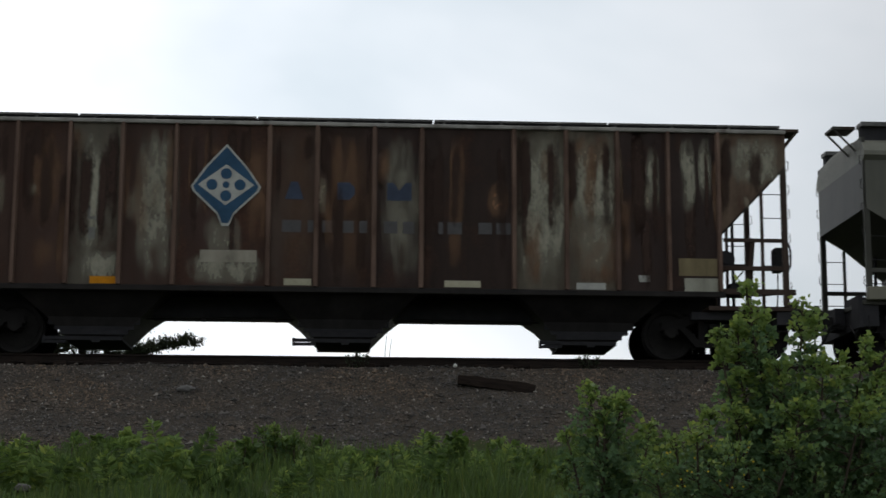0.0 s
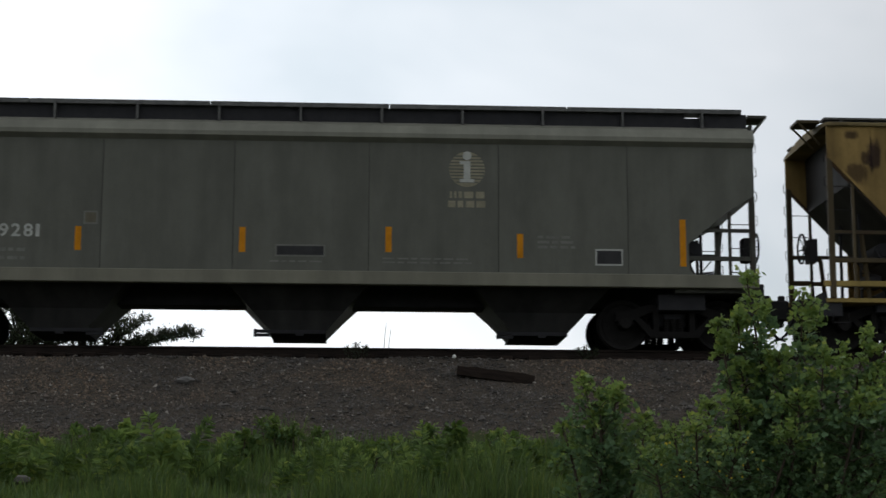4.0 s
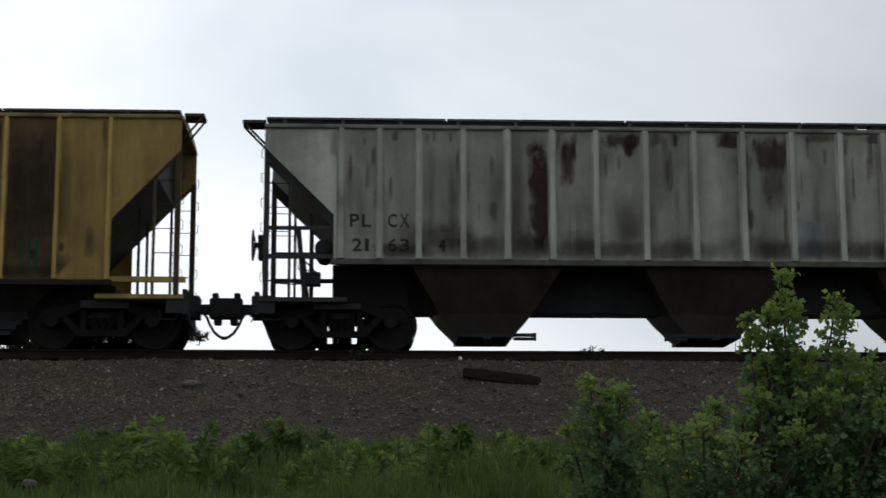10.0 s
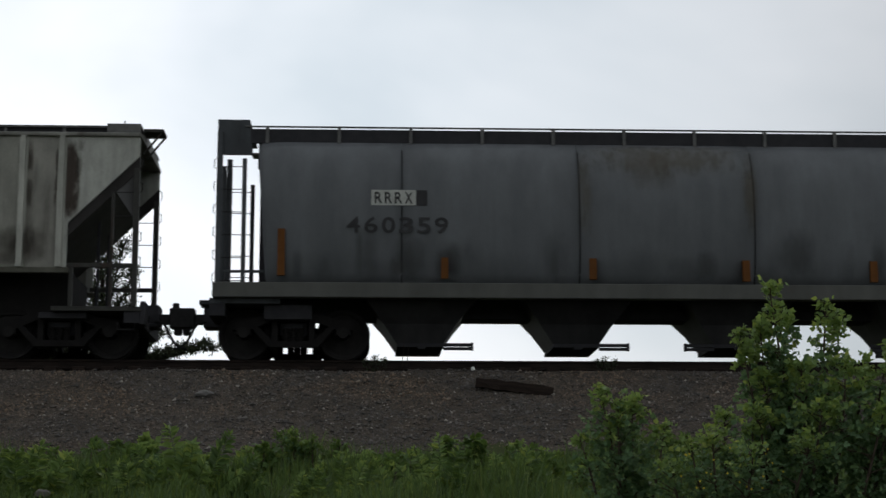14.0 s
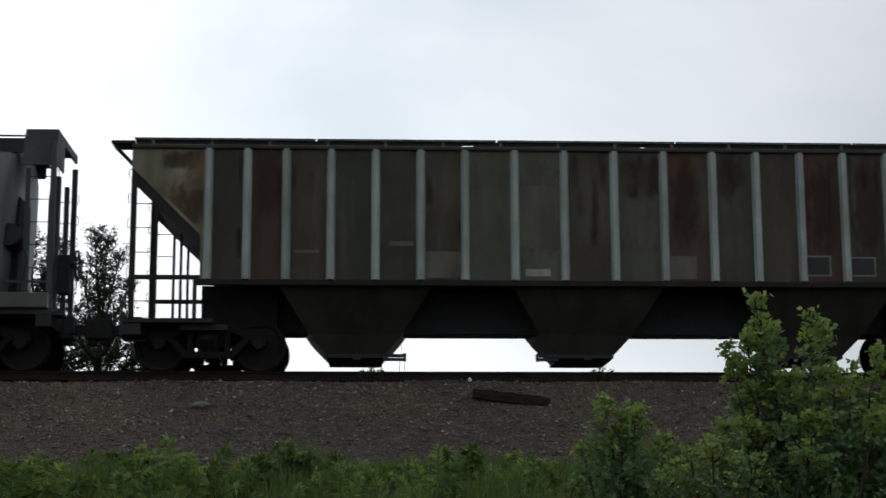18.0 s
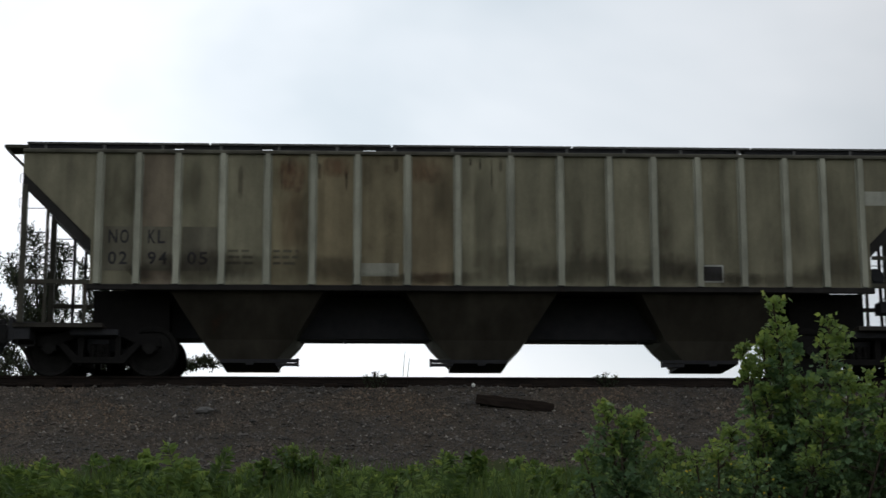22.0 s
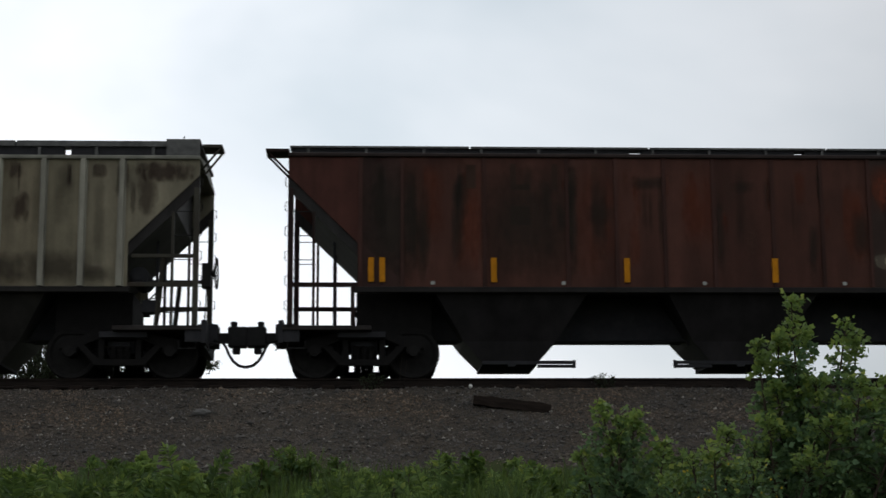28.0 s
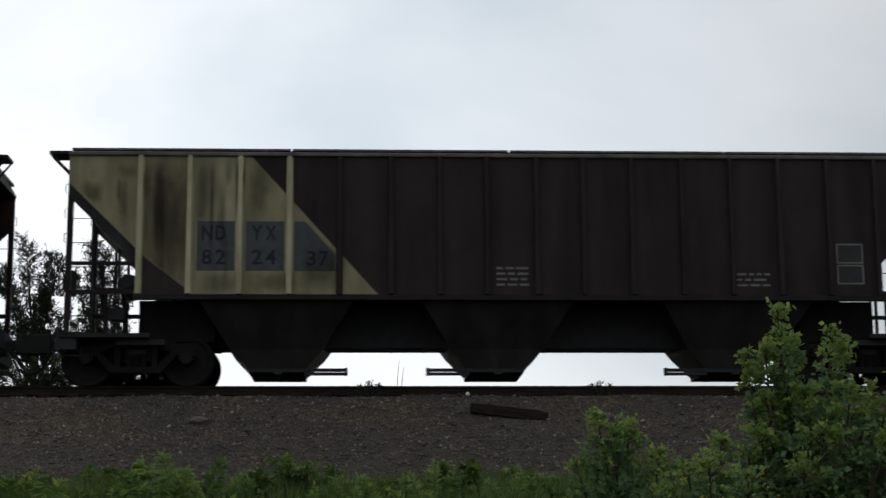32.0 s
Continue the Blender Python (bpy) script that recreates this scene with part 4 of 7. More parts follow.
stains(car, half, OXIDE, [(4.71, 5.1, 1.82, 3.83, 0.9), (5.3, 5.55, 3.03, 3.95, 0.6), (6.07, 6.86, 3.69, 4.01, 0.7), (6.44, 6.68, 3.56, 3.97, 0.6), (8.14, 8.62, 3.71, 4.01, 0.75), (8.79, 9.51, 3.26, 3.97, 0.65), (8.99, 9.37, 2.59, 3.64, 0.4), (9.71, 10.38, 3.83, 4.02, 0.45), (10.85, 11.25, 3.82, 4.02, 0.45), (11.57, 11.93, 3.74, 4.01, 0.5), (14.91, 15.3, 2.49, 3.9, 0.75), (1.09, 1.36, 3.45, 3.99, 0.25)], "dark rust stain")
stains(car, half, OXIDE, [(7.19, 7.79, 1.65, 2.12, 0.25)], "dark rust stain")
stains(car, half, DIRT, [(14.49, 15.24, 1.67, 2.35, 0.35), (11.65, 12.17, 1.66, 2.26, 0.25), (2.95, 3.51, 2.13, 3.58, 0.2), (4.37, 4.61, 1.81, 3.84, 0.25), (5.28, 6.02, 1.65, 2.16, 0.3), (8.6, 8.76, 1.78, 3.73, 0.3), (6.18, 6.87, 1.72, 2.88, 0.25), (9.62, 10.44, 1.69, 2.61, 0.2)], "dark sooty dirt")
streaks(car, half, OXIDE, 30, 10, 1.4, 15.0, 4.0, 0.7, 0.08, 0.35)
streaks(car, half, DIRT, 30, 11, 1.4, 15.0, 3.9, 1.8, 0.22, 0.20, "grey dirt run")
grime(car, half, 62, 0.50)
streaks(car, half, OXIDE, 46, 73, 1.4, 15.3, 4.0, 0.40, 0.09, 0.38, "thin rust run")
streaks(car, half, TAN_S, 20, 74, 1.4, 15.3, 3.6, 0.8, 0.05, 0.4, "brown rust run")

# --- dark striped hopper ---
DK = (0.062, 0.055, 0.043, 0.28)
LT = (0.19, 0.185, 0.15, 0.3)
RD = (0.075, 0.034, 0.026, 0.62)
S = dict(A4, left=79.24, label="dark grimy brown covered hopper car with pale side posts", color=DK, post_color=(0.30, 0.34, 0.33, 0.10), chord_color=(0.05, 0.045, 0.042, 0.4), brake=1, end_box=(1,),
         bay_color=(0.034, 0.032, 0.029, 0.1), end_color=(0.045, 0.042, 0.036, 0.3), deck_color=(0.035, 0.03, 0.028, 0.3),
         panels={0: (0.17, 0.165, 0.12, 0.36), 1: (0.052, 0.050, 0.040, 0.3), 2: (0.060, 0.040, 0.032, 0.4), 4: (0.050, 0.052, 0.041, 0.25), 5: (0.056, 0.056, 0.044, 0.3), 7: (0.085, 0.088, 0.070, 0.25), 8: (0.100, 0.103, 0.082, 0.25), 10: (0.075, 0.076, 0.060, 0.3), 11: (0.068, 0.046, 0.036, 0.45), 12: (0.060, 0.060, 0.048, 0.3), 14: (0.066, 0.040, 0.032, 0.45), 15: (0.055, 0.054, 0.044, 0.3), 18: (0.12, 0.105, 0.08, 0.34)})
car, half = covered_hopper(S)
window_frame_mark(car, half, 12.08, 12.55, 1.72, 2.10, DIM_L, FACE)
window_frame_mark(car, half, 12.90, 13.37, 1.72, 2.08, DIM_L, FACE)
for a, b, z0, z1, c in ((7.0, 7.45, 1.70, 1.83, (0.30, 0.30, 0.26, 0.1)), (4.55, 5.0, 2.24, 2.32, (0.11, 0.10, 0.07, 0.2)), (2.85, 3.3, 2.1, 2.16, (0.12, 0.11, 0.08, 0.2)), (5.14, 5.85, 1.66, 2.14, (0.125, 0.12, 0.10, 0.25)), (9.5, 10.1, 1.66, 2.08, (0.12, 0.115, 0.095, 0.3)), (6.85, 7.66, 2.2, 3.35, (0.10, 0.098, 0.08, 0.2))):
    plate("paint_patch", a - half, b - half, z0, z1, PAINT, car, FACE, color=c)


stains(car, half, OXIDE, [(0.5, 1.17, 3.62, 4.0, 0.6), (0.65, 1.25, 2.57, 3.35, 0.5), (8.81, 9.55, 3.15, 3.96, 0.7), (9.69, 10.17, 2.36, 3.89, 0.7), (10.67, 11.04, 3.35, 3.98, 0.4), (2.15, 2.73, 2.78, 3.93, 0.35), (1.1, 1.3, 2.37, 3.89, 0.3), (12.18, 12.78, 2.1, 3.87, 0.55), (12.99, 13.51, 2.01, 3.86, 0.45), (10.54, 10.82, 3.03, 3.96, 0.4), (14.43, 15.03, 3.83, 4.01, 0.4)], "dark rust stain")
stains(car, half, LIGHT, [(6.95, 7.73, 2.11, 3.87, 0.8), (7.84, 8.66, 2.11, 3.87, 0.55), (8.74, 9.53, 2.12, 3.24, 0.7), (10.1, 10.42, 2.36, 3.89, 0.55), (5.28, 5.92, 2.9, 3.95, 0.35), (5.27, 5.94, 1.66, 2.17, 0.8), (9.75, 10.36, 1.65, 2.15, 0.45), (6.16, 6.78, 3.33, 3.96, 0.2), (15.23, 16.42, 2.45, 3.9, 0.55), (11.63, 11.91, 1.97, 3.86, 0.2)], "paler worn paint")
streaks(car, half, OXIDE, 20, 12, 1.4, 15.0, 4.0, 1.0, 0.10, 0.45)
stains(car, half, TAN_S, [(0.55, 1.3, 2.55, 3.5, 0.6), (0.9, 1.3, 3.3, 3.9, 0.4)], "orange-brown rust")
stains(car, half, REDS, [(9.75, 10.15, 3.3, 4.0, 0.4), (13.0, 13.5, 3.4, 4.0, 0.3), (14.3, 14.9, 3.3, 4.0, 0.3)], "reddish rust")
streaks(car, half, LIGHT, 24, 13, 1.4, 15.0, 3.9, 1.6, 0.14, 0.35, "paler worn run")

# --- tan hopper ---
TAN = (0.225, 0.21, 0.145, 0.28)
S = dict(A4, left=97.16, length=16.52, label="dusty tan covered hopper car with pale side posts", color=TAN, post_color=(0.37, 0.37, 0.30, 0.08), chord_color=(0.10, 0.095, 0.075, 0.3), brake=1, end_box=(1,),
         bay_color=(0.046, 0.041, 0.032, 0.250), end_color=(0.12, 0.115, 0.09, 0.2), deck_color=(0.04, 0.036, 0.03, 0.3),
         panels={2: (0.20, 0.165, 0.12, 0.32), 5: (0.23, 0.20, 0.125, 0.26), 6: (0.235, 0.195, 0.12, 0.30), 7: (0.235, 0.20, 0.125, 0.26), 8: (0.23, 0.19, 0.12, 0.28), 0: (0.215, 0.20, 0.14, 0.1), 18: (0.215, 0.20, 0.14, 0.1)})
car, half = covered_hopper(S)
for x0, x1 in ((1.40, 1.96), (2.10, 2.66), (2.80, 3.43)):
    plate("paint_patch", x0 - half, x1 - half, 1.86, 2.66, PAINT, car, FACE, color=(0.145, 0.135, 0.10, 0.12))
for body, x0, x1, z0, z1 in (("NO", 1.50, 1.86, 2.36, 2.60), ("KL", 2.20, 2.50, 2.36, 2.60), ("02", 1.50, 1.84, 1.98, 2.20), ("94", 2.20, 2.54, 1.98, 2.20), ("05", 2.90, 3.26, 1.98, 2.20)):
    stencil(body, x0 - half, x1 - half, z0, z1, BLACK_L, car, FACE - 0.005)
window_frame_mark(car, half, 12.05, 12.52, 1.70, 2.02, WHITE_L, FACE)
plate("paint_patch", 15.06 - half, 15.86 - half, 3.14, 3.40, PAINT, car, FACE, color=(0.42, 0.42, 0.36, 0.1))
plate("paint_patch", 5.98 - half, 6.66 - half, 1.78, 2.02, PAINT, car, FACE, color=(0.40, 0.40, 0.33, 0.1))
for x in (3.62, 4.42):
    text_rows(car, half, x, x + 0.45, 2.25, 3, FAINT_L, FACE, 0.11)
plate("paint_patch", 3.65 - half, 4.0 - half, 1.64, 1.85, PAINT, car, FACE, color=(0.33, 0.31, 0.22, 0.2))
streaks(car, half, DIRT, 26, 14, 1.4, 15.0, 3.9, 1.7, 0.24, 0.20, "grey dirt run")
stains(car, half, TAN_S, [(4.5, 4.95, 3.3, 4.0, 0.7), (5.3, 5.75, 3.6, 4.0, 0.55), (6.9, 7.4, 3.5, 4.0, 0.5), (6.9, 7.6, 1.65, 1.85, 0.5), (4.5, 5.0, 2.2, 3.4, 0.3)], "orange-brown rust run")
streaks(car, half, OXIDE, 10, 15, 3.5, 8.5, 4.0, 0.5, 0.06, 0.4)
grime(car, half, 63, 0.40)

# --- rust-spotted tan hopper with raised roof walk ---
T2 = (0.125, 0.11, 0.078, 0.24)
S = dict(A4, left=115.18, length=16.52, top=3.98, label="rust-spotted tan covered hopper car with raised roof walk", color=T2, post_color=(0.33, 0.315, 0.26, 0.12), post_w=0.042, chord_color=(0.23, 0.225, 0.19, 0.3), brake=1, end_box=(1,),
         walk_z=4.31, walk_t=0.10, walk_step=1.02, slots=0.9, openings=((5.86, 6.06, 1.10, 1.27), (10.20, 10.34, 1.08, 1.25)), bare_end=-1, bay_color=(0.034, 0.032, 0.029, 0.1), end_color=(0.10, 0.092, 0.072, 0.3), deck_color=(0.035, 0.03, 0.028, 0.3),
         panels={0: (0.23, 0.195, 0.13, 0.30), 1: (0.22, 0.185, 0.12, 0.30), 2: (0.22, 0.18, 0.12, 0.3), 5: (0.26, 0.215, 0.14, 0.22), 3: (0.20, 0.17, 0.115, 0.2), 4: (0.18, 0.16, 0.11, 0.2), 6: (0.11, 0.097, 0.07, 0.2), 7: (0.165, 0.145, 0.097, 0.2), 8: (0.14, 0.12, 0.085, 0.2), 10: (0.105, 0.092, 0.066, 0.2), 12: (0.10, 0.085, 0.064, 0.3), 14: (0.12, 0.10, 0.07, 0.26), 15: (0.20, 0.17, 0.115, 0.26), 16: (0.20, 0.175, 0.12, 0.2), 17: (0.21, 0.185, 0.13, 0.2), 18: (0.23, 0.205, 0.145, 0.26)})
car, half = covered_hopper(S)
for x0, x1 in ((2.08, 2.68), (2.76, 3.44)):
    plate("lettering_panel", x0 - half, x1 - half, 2.02, 2.32, BLUEPANEL, car, FACE, "grey-blue lettering panel")
    plate("lettering_panel", x0 - half, x1 - half, 1.65, 2.00, PAINT, car, FACE, "pale lettering panel", color=(0.36, 0.36, 0.31, 0.1))
for body, x0, x1, z0, z1 in (("AT", 2.26, 2.60, 2.06, 2.27), ("OX", 2.88, 3.26, 2.06, 2.27), ("76", 2.14, 2.54, 1.71, 1.94), ("231", 2.86, 3.36, 1.71, 1.94)):
    stencil(body, x0 - half, x1 - half, z0, z1, BLACK_L if z0 < 2 else INDIGO_L, car, FACE - 0.005)
window_frame_mark(car, half, 11.15, 11.65, 1.72, 2.02, BLACK_L, FACE)
window_frame_mark(car, half, 11.95, 12.45, 1.72, 2.02, BLACK_L, FACE)
for z0, z1 in ((2.44, 2.68), (2.02, 2.30), (1.74, 1.84)):
    plate("paint_patch", 10.36 - half, 10.68 - half, z0, z1, PAINT, car, FACE, color=(0.42, 0.39, 0.33, 0.42))
text_rows(car, half, 4.4, 4.72, 2.08, 1, DARKRED_L, FACE, 0.1, 0.08)


stains(car, half, OXIDE, [(0.29, 1.24, 3.02, 3.88, 0.9), (0.53, 1.12, 2.77, 3.23, 0.6), (1.45, 1.99, 3.32, 3.8, 0.65), (1.57, 1.9, 2.67, 3.24, 0.4), (3.2, 3.32, 3.3, 3.7, 0.6), (6.1, 6.25, 3.34, 3.65, 0.6), (8.1, 8.46, 3.45, 3.87, 0.55), (8.96, 9.17, 3.18, 3.46, 0.5), (1.56, 1.93, 1.76, 2.13, 0.6), (0.06, 0.34, 3.23, 3.75, 0.5), (15.35, 16.43, 3.53, 3.89, 0.65), (15.36, 15.7, 2.91, 3.66, 0.5)], "dark rust stain")
stains(car, half, OXIDE, [(13.13, 13.42, 2.75, 3.32, 0.6), (13.06, 13.32, 3.57, 3.9, 0.5), (14.54, 14.78, 3.58, 3.84, 0.5)], "dark rust stain")
stains(car, half, DIRT, [(5.26, 6.05, 1.82, 3.76, 0.55), (7.67, 8.75, 1.82, 3.76, 0.25), (10.38, 11.3, 1.82, 3.76, 0.85), (11.36, 12.3, 1.82, 3.76, 0.45), (3.68, 4.28, 1.71, 2.73, 0.25), (6.91, 7.05, 1.81, 3.76, 0.4), (6.15, 6.88, 1.74, 3.05, 0.3)], "dark sooty dirt")
streaks(car, half, OXIDE, 22, 16, 1.4, 15.6, 3.9, 0.6, 0.06, 0.55)
streaks(car, half, DIRT, 24, 17, 3.5, 15.0, 3.9, 1.8, 0.24, 0.24, "grey dirt run")
grime(car, half, 64, 0.40)

# --- oxide red hopper ---
RED, RDK = (0.076, 0.030, 0.021, 0.20), (0.052, 0.026, 0.021, 0.26)
S = dict(A4, left=133.28, length=16.48, posts=[1.30, 2.05, 3.53, 5.03, 5.92, 6.80, 7.70], post_w=0.024, post_d=0.03, truck=(1.37, 1.50), handle_len=0.70, label="oxide red covered hopper car with yellow reflector strips", color=RED, post_color=(0.062, 0.027, 0.021, 0.2), chord_color=(0.035, 0.024, 0.022, 0.3), brake=1, end_box=(1,),
         bay_color=(0.028, 0.026, 0.027, 0.05), end_color=(0.04, 0.022, 0.019, 0.25), deck_color=(0.03, 0.025, 0.024, 0.3),
         panels={0: (0.085, 0.030, 0.022, 0.2), 1: RDK, 10: (0.05, 0.03, 0.024, 0.3), 11: (0.042, 0.026, 0.021, 0.25), 12: (0.044, 0.026, 0.021, 0.25), 13: (0.046, 0.026, 0.021, 0.2), 14: (0.05, 0.026, 0.021, 0.2)})
car, half = covered_hopper(S)
for x in (1.38, 1.58, 3.58, 5.98, 8.67, 11.28, 14.93, 15.10):
    plate("reflector", x - half, x + 0.10 - half, 1.70, 2.14, YELLOW_L if x < 14 else ORANGE_L, car, FACE, "yellow reflector strip", thick=0.046)
block_letters(car, half, [(3.15, 3.32, 3.42, 3.86), (3.95, 4.05, 3.40, 3.88), (4.05, 4.30, 3.40, 3.50), (4.70, 4.80, 3.40, 3.88), (3.95, 4.3, 2.75, 3.1)], DARKRED_L, FACE)
for x in (2.5, 4.85, 7.4, 9.95):
    plate("rivet_plate", x - half, x + 0.07 - half, 1.66, 1.72, WHITE_L, car, FACE)
stains(car, half, PALE_S, [(10.93, 11.16, 2.1, 3.5, 0.7), (10.6, 11.16, 1.95, 2.25, 0.7)], "pale paint remnant")
stains(car, half, DIRT, [(1.34, 2.32, 1.82, 3.82, 0.7), (3.48, 5.04, 1.82, 3.82, 0.55), (4.98, 5.14, 1.82, 3.82, 0.6), (6.14, 6.77, 3.4, 3.66, 0.5), (7.99, 8.42, 3.35, 3.57, 0.4), (5.3, 5.82, 2.77, 3.14, 0.4), (11.22, 12.23, 1.82, 3.82, 0.85), (10.78, 11.11, 2.62, 3.32, 0.8), (12.26, 16.37, 1.68, 2.44, 0.35), (10.18, 10.46, 2.21, 3.03, 0.5)], "dark sooty dirt")
stains(car, half, REDS, [(2.35, 2.73, 2.46, 3.9, 0.55), (2.95, 3.47, 1.95, 3.85, 0.55), (5.08, 5.95, 1.82, 3.82, 0.3), (7.08, 7.65, 2.31, 3.83, 0.4), (10.02, 10.37, 2.63, 3.36, 0.4), (10.03, 10.45, 2.1, 3.55, 0.45), (10.55, 11.11, 3.03, 3.92, 0.9), (7.12, 7.4, 2.5, 3.74, 0.45)], "brighter red paint")
streaks(car, half, DIRT, 30, 18, 1.4, 10.0, 3.9, 1.5, 0.12, 0.45, "sooty dirt run")
streaks(car, half, REDS, 12, 19, 3.0, 10.0, 3.8, 0.9, 0.12, 0.4, "brighter red run")

# --- cream and dark brown hopper ---
CRM, BRN = (0.285, 0.262, 0.16, 0.16), (0.030, 0.022, 0.022, 0.12)
S = dict(A4, left=151.29, length=15.90, top=4.19, posts=[1.29, 2.17, 3.07, 3.95, 4.85, 5.77, 6.65, 7.50], post_w=0.036, walk_z=4.32, gates=[3.72, 7.70, 12.05], truck=(1.23, 1.40), handle_len=0.78, label="cream and dark brown covered hopper car with a diagonal colour break", color=CRM, post_color=(0.44, 0.41, 0.27, 0.12),
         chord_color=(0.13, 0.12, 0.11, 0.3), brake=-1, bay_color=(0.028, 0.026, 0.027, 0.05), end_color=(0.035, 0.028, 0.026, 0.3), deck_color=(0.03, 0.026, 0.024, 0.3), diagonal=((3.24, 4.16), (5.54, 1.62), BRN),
         panels={1: (0.19, 0.17, 0.105, 0.3), 2: (0.25, 0.23, 0.15, 0.3)})
car, half = covered_hopper(S)
for x0, x1 in ((2.25, 2.92), (3.12, 3.80)):
    plate("lettering_panel", x0 - half, x1 - half, 2.04, 2.94, BLUEPANEL, car, FACE, "grey-blue lettering panel")
part("lettering_panel", made(prism, [(3.98 - half, 2.04), (4.70 - half, 2.04), (4.70 - half, 2.36), (4.18 - half, 2.94), (3.98 - half, 2.94)], FACE - 0.004, FACE), BLUEPANEL, car, "grey-blue lettering panel")
for body, x0, x1, z0, z1 in (("ND", 2.34, 2.76, 2.60, 2.86), ("YX", 3.22, 3.66, 2.60, 2.86), ("82", 2.34, 2.76, 2.16, 2.42), ("24", 3.22, 3.66, 2.16, 2.42), ("37", 4.20, 4.60, 2.14, 2.40)):
    stencil(body, x0 - half, x1 - half, z0, z1, INDIGO_L, car, FACE - 0.005)
# A dark triangle laid on the panel stands for the slope sheet below it.
part("gusset_paint", made(prism, [(1.25 - half, 2.34), (1.29 - half, 1.61), (2.20 - half, 1.61)], FACE - 0.004, FACE), PAINT, car, "dark brown corner standing for the slope sheet", color=BRN)
text_rows(car, half, 7.60, 8.18, 2.12, 4, DIM_L, FACE, 0.10, 0.04)
text_rows(car, half, 11.96, 12.56, 2.02, 3, DIM_L, FACE, 0.10, 0.04)
window_frame_mark(car, half, 13.79, 14.28, 2.20, 2.57, DIM_L, FACE, BLACK_L)
window_frame_mark(car, half, 13.79, 14.28, 1.82, 2.18, DIM_L, FACE, BLACK_L)

stains(car, half, DIRT, [(1.36, 2.12, 1.84, 3.95, 0.45), (1.46, 1.68, 2.48, 4.03, 0.45), (2.26, 2.62, 3.0, 4.07, 0.3), (3.18, 3.49, 2.95, 4.07, 0.3), (0.81, 1.2, 3.72, 3.98, 0.25), (0.18, 0.56, 3.25, 3.66, 0.4), (2.38, 2.99, 1.64, 2.02, 0.3), (3.26, 4.0, 1.64, 2.03, 0.35), (4.11, 4.85, 1.69, 2.54, 0.35)], "dark sooty dirt")
streaks(car, half, DIRT, 16, 20, 0.3, 3.2, 4.1, 1.5, 0.12, 0.35, "sooty dirt run")

# --- smooth-sided olive grey hopper ---
OLV = (0.118, 0.120, 0.102, 0.0)


